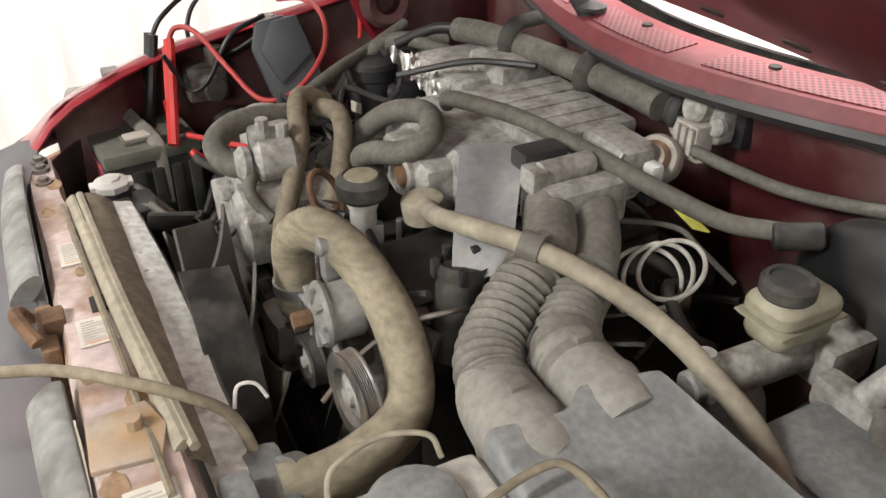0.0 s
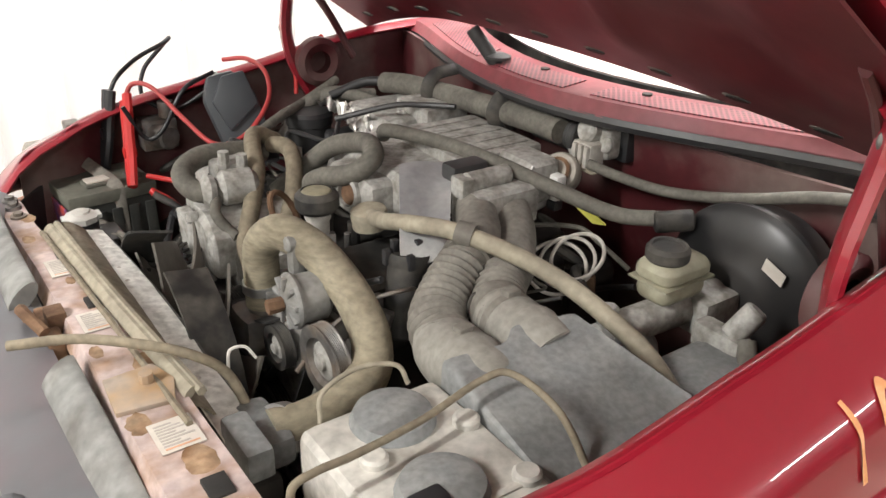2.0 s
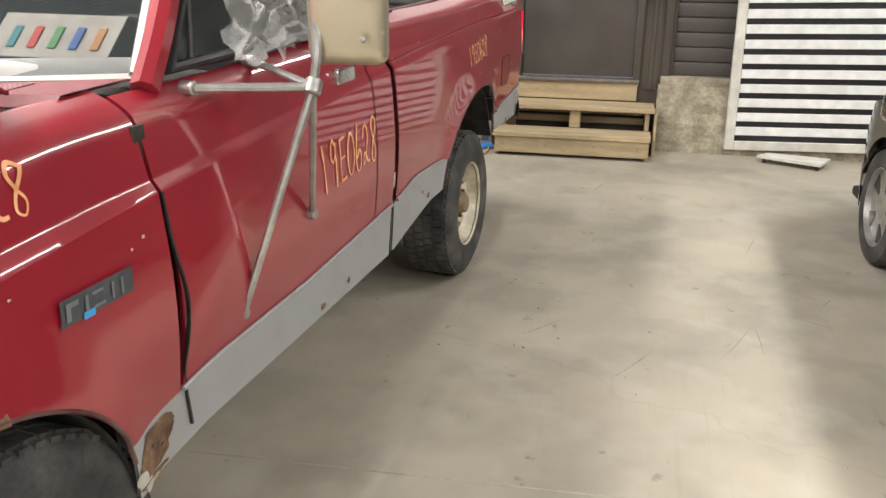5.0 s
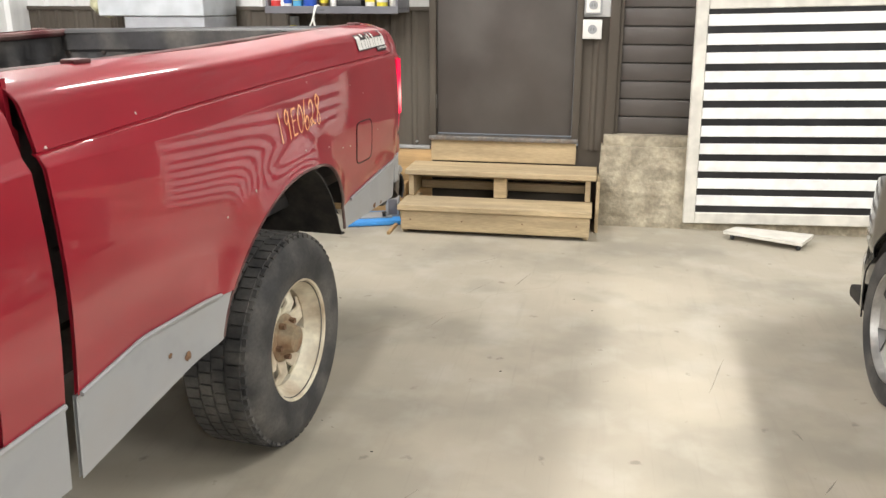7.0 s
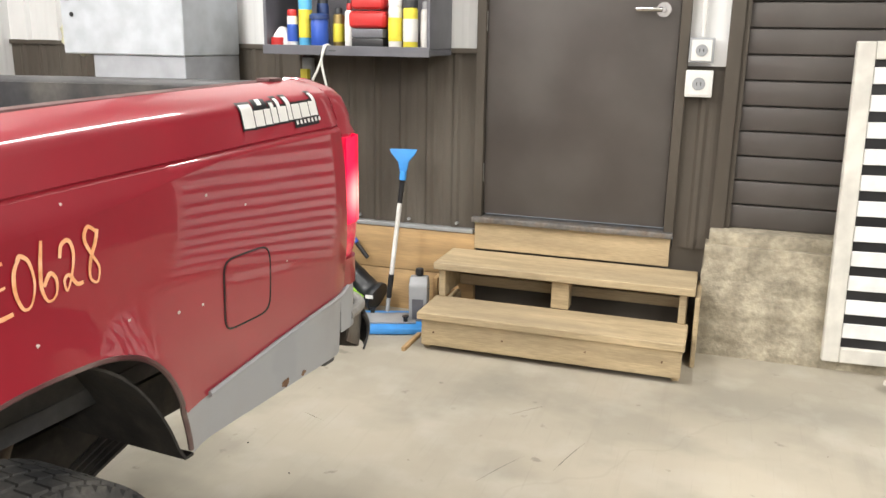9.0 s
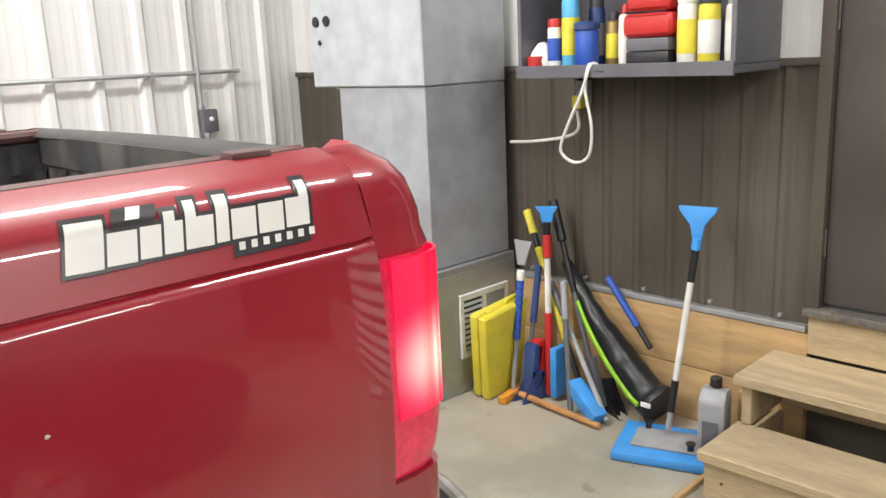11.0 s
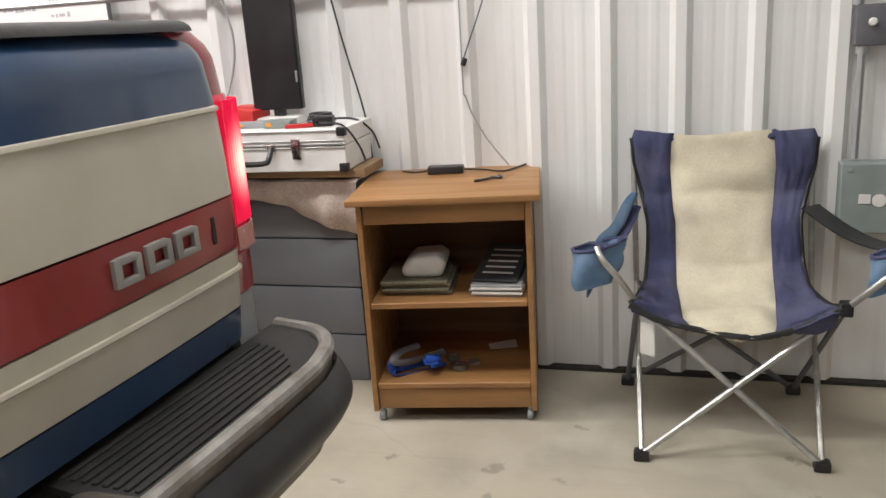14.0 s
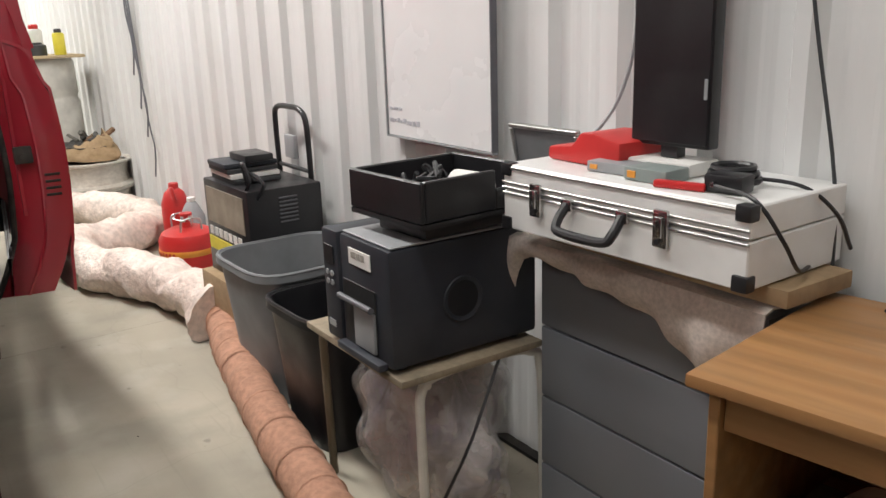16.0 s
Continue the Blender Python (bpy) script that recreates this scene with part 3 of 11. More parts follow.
part("door_frame", joined(box((WALL_E - 0.03, -0.665, 0.60), (WALL_E + 0.09, -0.60, 2.9), 0.004), box((WALL_E - 0.01, -0.69, 0.60), (WALL_E + 0.03, -0.665, 2.9), 0.003)), M["brown"], gate)


def rough_block(lo, hi, nx, ny, nz, amp, seed):
    """A rough cast block: its faces broken up by noise."""
    bm = box(lo, hi)
    bmesh.ops.subdivide_edges(bm, edges=bm.edges[:], cuts=max(nx, ny, nz), use_grid_fill=True)
    for v in bm.verts:
        n = noise.noise_vector(v.co * 9 + Vector((seed, 0, 0))) * amp + noise.noise_vector(v.co * 26 + Vector((0, seed, 0))) * amp * 0.5
        top = max(0.0, min(1.0, (hi[2] - v.co.z) / 0.12))
        v.co += Vector((n.x * top, n.y * top * 0.4, 0))
    return bm


structure("trim_foundation", rough_block((WALL_E - 0.14, -4.6, 0.0), (WALL_E + 0.16, -0.585, 0.556), 40, 40, 40, 0.022, 3.0), M["stone"], "rough broken concrete foundation ledge", 60)
structure("trim_sill", box((WALL_E - 0.10, -4.6, 0.552), (WALL_E + 0.16, -0.60, 0.622), 0.01), M["stone"], "worn concrete door sill")
structure("trim_plank_edge", box((6.70, 0.78, 0.0), (7.315, 0.80, 0.02), 0.003), M["ply"], "thin orange wood strip on the floor")

# ---------- the pickup truck ----------
TRUCK = pose(1.102, 0.685, 0.0, 0, 0, -5.45)
W = 2.0
WR = 1.932  # the bed is a little narrower on the far side
truck = thing("pickup_truck", "red two-tone pickup truck with its hood open and rusty wheel arches", "truck", TRUCK)


def table(tab, x):
    for (a, fa), (b, fb) in zip(tab, tab[1:]):
        if x <= b:
            return fa if x <= a else fa + (fb - fa) * (x - a) / (b - a)
    return tab[-1][1]


def eased(tab, x):
    """Like table, but in a smooth curve that never overshoots."""
    if x <= tab[0][0] or x >= tab[-1][0]:
        return table(tab, x)
    i = max(k for k in range(len(tab) - 1) if tab[k][0] <= x)

    def slope(k):
        if k == 0 or k == len(tab) - 1:
            return 0.0
        (x0, f0), (x1, f1), (x2, f2) = tab[k - 1:k + 2]
        a, b = (f1 - f0) / (x1 - x0), (f2 - f1) / (x2 - x1)
        return 0.0 if a * b <= 0 else 2 * a * b / (a + b)
    (xa, fa), (xb, fb) = tab[i], tab[i + 1]
    h = xb - xa
    t = (x - xa) / h
    ma, mb = slope(i) * h, slope(i + 1) * h
    return fa + t * (ma + t * (3 * (fb - fa) - 2 * ma - mb + t * (2 * (fa - fb) + ma + mb)))


Z_TOP = [(-0.86, 0.995), (-0.80, 1.045), (-0.72, 1.115), (-0.5, 1.178), (-0.3, 1.213), (-0.17, 1.232), (0.1, 1.282), (0.26, 1.30), (0.5, 1.308), (0.7, 1.312), (1.84, 1.337), (1.86, 1.358), (2.8, 1.370), (3.45, 1.394), (4.1, 1.405)]
Z_CREASE = [(-0.75, 1.015), (-0.64, 1.03), (-0.29, 1.078), (0.03, 1.098), (0.45, 1.124), (1.8, 1.205), (2.46, 1.24), (3.08, 1.262), (4.1, 1.288)]
Z_SHELF = [(-0.70, 0.004), (-0.60, 0.040), (0.0, 0.034), (0.5, 0.024), (1.8, 0.024), (2.5, 0.058), (3.1, 0.052), (3.55, 0.012), (4.1, 0.010)]  # height of the sloping shelf below the crease
SHELF_IN = [(-0.70, 0.0), (-0.60, 0.026), (0.3, 0.026), (0.5, 0.018), (1.9, 0.016), (3.1, 0.020), (3.6, 0.008), (4.1, 0.006)]
Z_TRIM = [(-0.8, 0.56), (0.25, 0.605), (0.6, 0.645), (1.1, 0.650), (1.86, 0.690), (2.1, 0.730), (2.5, 0.720), (3.38, 0.764), (3.7, 0.805), (4.08, 0.847)]
Z_BOT = [(-0.8, 0.50), (0.3, 0.46), (0.6, 0.485), (1.86, 0.485), (2.25, 0.55), (2.5, 0.60), (3.3, 0.664), (4.1, 0.656)]
ARCHES = [(-0.165, 0.46, 0.50, 0.862), (3.0, 0.46, 0.50, 0.966)]
LEAN = 0.036  # the truck sits this much lower on its far side


def arch_u(x, c, w):
    """How far x lies from the crown of an arch, 0 to 1; the rear arch is steeper behind."""
    if c < 1:
        return abs(x - c) / w, 2.0
    return ((c - x) / 0.56, 2.0) if x < c else ((x - c) / 0.36, 3.0)


def low_edge(x):
    z = table(Z_BOT, x)
    for c, w, z0, zt in ARCHES:
        u, p = arch_u(x, c, w)
        if u < 1:
            z = max(z, z0 + (zt - z0) * (1 - u ** p) ** (1 / p))
    return z


def side_y(x, z):
    """How far the left body side lies in from the truck's widest line."""
    top, cr, tr = eased(Z_TOP, x), eased(Z_CREASE, x), table(Z_TRIM, x)
    sh, inset = eased(Z_SHELF, x), eased(SHELF_IN, x)
    if z < tr:
        y = 0.030 + 0.06 * (tr - z)
    elif z < cr - sh:
        f = (z - tr) / (cr - sh - tr)
        y = 0.024 - 0.016 * math.sin(math.pi * f)
    elif z < cr:
        y = 0.024 + inset * (z - cr + sh) / sh
    else:
        f = min(1.0, (z - cr) / max(0.02, top - cr))
        y = 0.024 + inset + (0.050 - inset * 0.6) * f + 0.082 * max(0.0, (f - 0.58) / 0.42) ** 2.4
    if x > 1.86 and abs(z - cr) < 0.004:
        y += 0.007
    for c, w, z0, zt in ARCHES:
        d = math.hypot(arch_u(x, c, w)[0], max(0.0, (z - z0)) / (zt - z0)) - 1
        if z < zt + 0.15:
            y -= 0.020 * math.exp(-(max(0.0, d) * 7) ** 2)
    if x < -0.42:
        y += 0.62 * (-0.42 - x) ** 1.7 + (0.10 * max(0.0, z - 1.0) if x < -0.6 else 0)
    if x > 3.95:
        y += 0.9 * (x - 3.95) ** 1.5
    return y


BREAKS = ((0, 0), (1, 5), (2, 8), (3, 2), (4, 2), (5, 2), (6, 12))


def row_heights(x, lo, hi):
    """Heights of the panel's rows at x, so that rows run along the crease and the trim."""
    tr, cr = table(Z_TRIM, x), eased(Z_CREASE, x)
    sh = eased(Z_SHELF, x)
    marks = [lo, tr, cr - sh - 0.006, cr - sh, cr - 0.005, cr + 0.005, hi]
    zs = [lo]
    for (a, _), (b, n) in zip(BREAKS, BREAKS[1:]):
        zs += [marks[a] + (marks[b] - marks[a]) * k / n for k in range(1, n + 1)]
    n = len(zs)
    return [min(max(z, lo + 0.0004 * i), max(lo + 0.0004 * i, hi - 0.0004 * (n - 1 - i))) for i, z in enumerate(zs)]


ROWS_F = list(range(sum(n for _, n in BREAKS) + 1))


def side_panel(x0, x1, n, z_from=None, z_to=None, right=False, thick=0.009, wide=W):
    def f(x, s):
        lo = low_edge(x) if z_from is None else max(z_from(x), low_edge(x))
        hi = eased(Z_TOP, x) if z_to is None else max(z_to(x), lo + 0.002)
        z = row_heights(x, lo, hi)[s]
        y = side_y(x, z)
        return (x, wide - y if right else y, z - LEAN if right else z)

    xs = set(span(x0, x1, n))
    for c, w, _, _ in ARCHES:
        for k in range(-24, 25):
            q = math.sin(k / 24 * math.pi / 2)
            x = c + (w if c < 1 else 0.56 if k < 0 else 0.36) * q
            if x0 < x < x1:
                xs.add(x)
    inner = lambda x, s: (lambda p: (p[0], p[1] + (-thick if right else thick), p[2]))(f(x, s))
    return joined(surface(f, sorted(xs), ROWS_F), surface(inner, sorted(xs), ROWS_F))


def trim_z(x):
    return table(Z_TRIM, x)


FENDER_END = 0.475
for right in (False, True):
    fender = part("fender", side_panel(-0.82, FENDER_END, 60, lambda x: 0.975 + 0.02 * (-0.66 - x) / 0.16 if x < -0.655 else (trim_z(x) if x > 0.27 else 0.0), None, right), M["paint"], truck, "red painted front fender with rusty arch edge")
    # inner top flange of the fender, and its apron down into the bay
    yy = (lambda y: W - y) if right else (lambda y: y)

    drop = LEAN if right else 0.0

    def flange(x, s, yy=yy, drop=drop):
        z = eased(Z_TOP, x)
        y0 = side_y(x, z)
        return (x, yy(y0 + 0.030 * s), z - 0.012 * s * s - drop)

    part("flange", surface(flange, span(-0.80, FENDER_END, 24), span(0, 1, 4), 0.006), M["paint"], fender)

    def apron(x, s, yy=yy, drop=drop):
        z = eased(Z_TOP, x) - 0.02
        y0 = side_y(x, z) + 0.030
        return (x, yy(y0 + 0.10 * s ** 2), z - 0.5 * s - drop)

    part("apron", surface(apron, span(-0.74, 0.40, 20), span(0, 1, 8), 0.006), M["paint_in"], fender, "dusty red inner apron")
    cab_side = part("cab_corner", side_panel(1.665, 1.835, 6, trim_z, None, right), M["paint"], truck)
    part("rocker", side_panel(0.272, 1.84, 40, None, trim_z, right), M["grey_trim"], truck, "grey lower body panel with rust")
    part("bed_side", side_panel(1.875, 3.998, 60, trim_z, None, right, wide=WR), M["paint"], truck, "red glossy pickup bed side")
    for x0, x1 in ((1.875, 2.50), (3.345, 3.998)):
        part("bed_lower_trim", side_panel(x0, x1, 24, None, trim_z, right, wide=WR), M["grey_trim"], truck, "grey lower bed panel, rusty below")
    for c, w_, z0, zt in ARCHES:
        lip = [c + (w_ - 0.004 if c < 1 else 0.55 if k < 0 else 0.355) * math.sin(k / 20 * math.pi / 2) for k in range(-19, 20)]
        part("arch_lip", tube([(x, (lambda y: WR - y if right else y)(side_y(x, low_edge(x)) + 0.003), low_edge(x) + 0.001 - (LEAN if right else 0)) for x in lip], 0.006, 6, 1), M["paint_in"], truck, "dull red wheel arch lip")

# beads along the two-tone edge
for a, b in ((0.48, 1.83), (1.88, 2.44), (3.42, 4.03)):
    part("moulding", tube([(x, side_y(x, trim_z(x) + 0.004) - 0.004, trim_z(x) + 0.002) for x in span(a, b, 16)], 0.007, 6, 2), M["grey_trim"], truck)

# ---------- doors, cab, glass ----------


def wheel(x, y, right, spin):
    """A cream eight-spoke steel wheel with a treaded tyre; local z points out of the truck."""
    m = Matrix.Translation((x, y, 0.374)) @ pose(0, 0, 0, 90 if not right else -90, 0, 0)
    w = new("wheel")
    w.parent = truck
    w.matrix_local = m @ pose(0, 0, 0, 0, 0, spin)
    R0 = 0.374
    prof = [(0.200, -0.235), (0.225, -0.245), (0.30, -0.25), (0.345, -0.235), (0.366, -0.205), (R0 - 0.012, -0.19), (R0 - 0.010, -0.04), (0.366, -0.026), (0.345, 0.004), (0.30, 0.022), (0.235, 0.018), (0.212, 0.006), (0.200, -0.004)]
    tyre = part("tyre", lathe(prof, seg=64), M["tyre"], w, "worn black all-terrain tyre")
    bm = bmesh.new()
    for k in range(58):
        a = 2 * math.pi * k / 58
        for j, (h0, h1, da) in enumerate(((-0.212, -0.168, 0.0), (-0.160, -0.122, 0.06), (-0.112, -0.076, 0.02), (-0.066, -0.020, 0.07))):
            b = box((R0 - 0.016, -0.0165, h0), (R0 - 0.003, 0.0165, h1))
            bmesh.ops.transform(b, matrix=pose(0, 0, 0, 0, 0, math.degrees(a + da)), verts=b.verts)
            add(bm, b)
        b = box((R0 - 0.035, -0.012, -0.024), (R0 - 0.010, 0.012, -0.006))
        add(bm, b, pose(0, 0, 0, 0, 0, math.degrees(a + 0.04)))
    tagged(part("tread", bm, M["tyre"], tyre, smooth=0), kind="stuff")
    part("rim", lathe([(0.197, -0.235), (0.205, -0.24), (0.21, -0.232), (0.198, -0.21), (0.176, -0.19), (0.172, -0.06), (0.182, -0.045), (0.196, -0.02), (0.206, 0.006), (0.213, 0.009), (0.214, 0.002), (0.200, -0.012)], seg=64), M["rim"], w, "cream painted steel rim with rust")
    part("hub", joined(lathe([(0.085, -0.075), (0.085, -0.055), (0.075, -0.05), (0.062, -0.05), (0.055, -0.035), (0.045, -0.005), (0.03, 0.0), (0, 0.001)], seg=32)), mat("rust_stained_hub", (0.30, 0.235, 0.15), 0.6, 0.1, 0.3, 14, 0.2, 90, RUST, 0.7, 12), w, "rust-stained hub")
    part("brake_drum", cyl((0, 0, -0.20), (0, 0, -0.125), 0.160, 32, bev=0.008), M["grime"], w, "dark brake drum behind the spokes")
    for k in range(8):
        a = 45 * k
        sp = prism([(0.07, -0.038), (0.125, -0.026), (0.18, -0.030), (0.18, 0.030), (0.125, 0.026), (0.07, 0.038)], 0.012, pose(0, 0, -0.082, 0, 0, a), 0.003)
        for v in sp.verts:
            r = math.hypot(v.co.x, v.co.y)
            v.co.z += 0.030 * math.sin(min(1.0, max(0.0, (r - 0.07) / 0.11)) * math.pi)
        part("spoke", sp, M["rim"], w)
    for k in range(5):
        a = 2 * math.pi * (k + 0.3) / 5
        part("wheel_nut", cyl((0.066 * math.cos(a), 0.066 * math.sin(a), -0.06), (0.066 * math.cos(a), 0.066 * math.sin(a), -0.03), 0.011, 6), M["rust"], w)
    return w


for x, s in ((0.0, 11), (2.964, 27)):
    wheel(x, 0.045, False, s)
    wheel(x, W - 0.185, True, s + 13)
    part("axle", cyl((x, 0.25, 0.374), (x, W - 0.25, 0.374), 0.045, 14), M["grime"], truck)
    c, w_, z0, zt = ARCHES[0 if x < 1 else 1]
    for right in (False, True):
        def well(u, s, c=c, w_=w_, z0=z0, zt=zt, right=right):
            a = math.pi * (u - 0.5) * (1.05 if c < 1 else 0.74 if u < 0.5 else 1.0)
            y = 0.03 + 0.36 * s
            return (c + (w_ + 0.005 if c < 1 else 0.565 if a < 0 else 0.37) * math.sin(a), (WR - 0.06 if c > 1 else W) - y if right else y, max(0.655 if c > 1 and a > 0 else 0.0, z0 - 0.05 + (zt - z0 + 0.06) * math.cos(a) + 0.03 * s))
        part("wheel_well", surface(well, span(0, 1, 28), span(0, 1, 4), 0.006), M["grime"], truck, "dark wheel well liner")

part("frame_rail", joined(box((-0.85, 0.55, 0.42), (4.05, 0.63, 0.56), 0.006), box((-0.85, W - 0.63, 0.42), (4.05, W - 0.55, 0.56), 0.006)), M["grime"], truck, "dark chassis rails")
for s in (0.42, W - 0.42):
    part("leaf_spring", joined(*(tube([(2.35 + 0.02 * k, s, 0.47 + 0.012 * k), (2.964, s, 0.36 + 0.012 * k), (3.62 - 0.03 * k, s, 0.52 + 0.012 * k)], 0.010, 6, 8, flat=3.0) for k in range(4))), M["grime"], truck)
    part("shock_absorber", cyl((3.02, s - 0.04, 0.36), (3.26, s - 0.02, 0.80), 0.030, 12), M["steel"], truck)


def belt(x):
    return table([(0.475, 1.295), (0.8, 1.30), (1.84, 1.33)], x)


def door_panel(right=False):
    def f(x, s):
        lo = table(Z_TRIM, x) + 0.004
        if right:
            lo = 0.50
        z = row_heights(x, lo, belt(x))[s]
        y = side_y(x, z)
        if right:
            return (x, W - y, z - LEAN)
        bent = max(0.0, math.sin(math.pi * min(1.0, max(0.0, (z - 0.64) / 0.46))))  # the bent leading edge stands off the fender
        k = max(0.0, 1 - (x - 0.487) / 0.16)
        return (x + 0.030 * bent * k ** 1.5, y + 0.016 * bent * k ** 2 - 0.010 * bent * math.sin(math.pi * min(1.0, (x - 0.487) / 0.30)), z)
    return surface(f, span(0.487, 1.655, 30), ROWS_F, -0.01 if right else 0.01)


def upper_y(x, z):
    """Side of the cab above the belt: it leans in."""
    return 0.128 + 0.33 * (z - 1.30)


def cab_pt(x, z, right):
    y = upper_y(x, z)
    return Vector((x, W - y if right else y, z))


ROOF = 1.86
WS_LOW, WS_TOP = 0.64, 1.16


def a_pillar_x(z):
    return WS_LOW + (WS_TOP - WS_LOW) * (z - 1.31) / (ROOF - 1.31)


def build_door(right, parent, to_local=None):
    """Door skin, window and frame; to_local swings an open door about its hinge."""
    mv = (lambda b: moved(b, to_local)) if to_local is not None else (lambda b: b)
    d = part("cab_door", mv(door_panel(right)), M["paint"], parent, "dented red door" if not right else "red door left ajar")
    sx = -1 if right else 1
    x0, x1 = 0.60, 1.62
    corners = [cab_pt(a_pillar_x(1.33) + 0.055, 1.325, right), cab_pt(x1, 1.34, right), cab_pt(x1, 1.80, right), cab_pt(a_pillar_x(1.80) + 0.06, 1.80, right)]
    part("window_frame", mv(tube(corners, 0.020 if not right else 0.04, 8, 1, closed=True)), M["black"] if not right else M["paint"], d, "black window seal" if not right else "red window frame")
    if not right:
        part("window_frame", mv(tube([cab_pt(0.80, 1.33, right), cab_pt(1.0, 1.70, right)], 0.012, 8, 1)), M["black"], d)
    if right:
        part("window_frame", mv(quad_plate((1.60, W - 0.075, 1.26), (1.655, W - 0.075, 1.26), (1.655, W - 0.19, 1.80), (1.60, W - 0.19, 1.80), -0.03)), M["paint"], d, "red window frame")
    g = part("window_pane", mv(quad_plate(*corners, 0.004)), M["glass"], d, "dusty tinted side window")
    g.visible_shadow = False
    inner = surface(lambda x, s: (x, (W - 0.14) if right else 0.14, 0.74 + (belt(x) - 0.76) * s), span(0.50, 1.64, 6), span(0, 1, 4), 0.01)
    part("inner_panel", mv(inner), M["paint"], d, "red inner door panel")
    if right:
        def end_pt(z, d):
            """A point of the door's rear end: height z, d in from the outer skin."""
            y = side_y(1.652, min(z + LEAN, 1.20)) + max(0.0, z - 1.12) * 0.10 + 0.05 * max(0.0, (0.66 - z) / 0.16) ** 1.5
            return (1.655 - 0.03 * d * d / 0.02, W - y - d, z)
        zs = span(0.478, 1.50, 22)
        edge = part("door_edge", mv(surface(lambda z, d: end_pt(z, d), zs, (0.0, 0.004, 0.03, 0.075, 0.079, 0.14, 0.165), 0.006)), M["paint"], d, "red stepped door end")
        part("edge_fold", mv(tube([end_pt(z, 0.078) for z in zs], 0.006, 6, 2)), M["paint"], edge)
        part("door_seal", mv(tube([end_pt(z, 0.165) for z in zs], 0.010, 8, 2)), M["dusty_black"], edge, "dark rubber door seal")
        for k in range(4):
            part("vent_slot", mv(tube([end_pt(0.80 + 0.022 * k, 0.02), end_pt(0.80 + 0.022 * k, 0.045), end_pt(0.80 + 0.022 * k, 0.065)], 0.006, 6, 2, flat=0.6)), M["grime"], edge, "dark air vent slot")
        part("latch", mv(joined(box((1.640, W - 0.155, 0.91), (1.662, W - 0.10, 0.965), 0.006), cyl((1.655, W - 0.13, 0.935), (1.668, W - 0.13, 0.935), 0.010, 10))), M["grime"], edge, "dark door latch")
    else:
        part("door_edge", mv(quad_plate((1.652, 0.03, 0.76), (1.652, 0.15, 0.76), (1.652, 0.15, 1.33), (1.652, 0.11, 1.33), 0.008)), M["paint"], d)
    hy = side_y(1.5, 1.215)
    hb = joined(box((1.41, hy - 0.018, 1.19), (1.545, hy + 0.012, 1.24), 0.012, 3))
    part("door_handle", mv(moved(hb, Matrix.Scale(-1, 4, (0, 1, 0)) @ Matrix.Translation((0, -W, 0))) if right else hb), M["chrome"], d, "chrome door handle")
    return d


build_door(False, truck)
SWING = Matrix.Translation((0.50, W - 0.03, 0)) @ pose(0, 0, 0, 0, 0, 9) @ Matrix.Translation((-0.50, -(W - 0.03), 0))
build_door(True, truck, SWING)
# the bent dark gap ahead of the driver's door
for y in (0.06, W - 0.16):
    part("hinge_pillar", box((0.462, y, 0.50), (0.50, y + 0.10, 1.24)), M["grime"], truck)
part("bent_edge", tube([(0.492, 0.030, 1.10), (0.500, 0.020, 0.98), (0.515, 0.008, 0.86), (0.510, 0.012, 0.76), (0.50, 0.028, 0.66), (0.520, 0.036, 0.52)], 0.010, 6, 5, flat=0.5), M["grime"], truck, "bent door edge")

# roof, pillars, back wall
roof = surface(lambda x, s: (x, 0.31 + (W - 0.62) * s, ROOF + 0.035 * math.sin(math.pi * s) + 0.02 * math.sin(math.pi * (x - WS_TOP) / 0.75)), span(WS_TOP - 0.02, 1.83, 10), span(0, 1, 14), 0.02)
part("roof", roof, M["paint"], truck, "red cab roof")
for right in (False, True):
    part("a_pillar", tube([cab_pt(0.60, 1.29, right), cab_pt(a_pillar_x(1.45), 1.45, right), cab_pt(WS_TOP, ROOF, right)], 0.034, 8, 4), M["paint"], truck)
    part("b_pillar", quad_plate(cab_pt(1.635, 1.32, right), cab_pt(1.835, 1.33, right), cab_pt(1.80, ROOF, right), cab_pt(1.62, ROOF, right), -0.03 if right else 0.03), M["paint"], truck)
    part("roof_rail", tube([cab_pt(WS_TOP, ROOF, right), cab_pt(1.80, ROOF, right)], 0.03, 8, 1), M["paint"], truck)
    part("windshield_moulding", tube([cab_pt(WS_LOW + 0.005, 1.315, right) + Vector((0, 0.045 * (-1 if right else 1), 0)), cab_pt(WS_TOP - 0.02, ROOF - 0.03, right) + Vector((0, 0.045 * (-1 if right else 1), 0))], 0.016, 8, 1), M["white"], truck, "pale weathered windshield moulding, its lower band a painted reflection")
# Wide white lower band: the windshield's bright reflection put into the colour.
part("windshield_moulding", surface(lambda s, u: (WS_LOW + 0.005 - 0.374 * math.sin(math.pi * s) + 0.06 * u, 0.175 + (W - 0.35) * s, 1.308 + 0.01 * math.sin(math.pi * s) + 0.042 * u + 0.006 * math.sin(math.pi * u)), span(0, 1, 20), span(0, 1, 5), 0.01), M["white"], truck, "pale weathered windshield moulding, its lower band a painted reflection")
ws = part("windshield", surface(lambda s, u: (WS_LOW + (WS_TOP - WS_LOW) * u - (0.345 - 0.29 * u) * math.sin(math.pi * s), 0.17 + 0.17 * u + (W - 0.34 - 0.34 * u) * s, 1.325 + (ROOF - 1.325) * u), span(0, 1, 12), span(0, 1, 6), 0.005), M["glass"], truck, "windshield with a paper label inside")
ws.visible_shadow = False
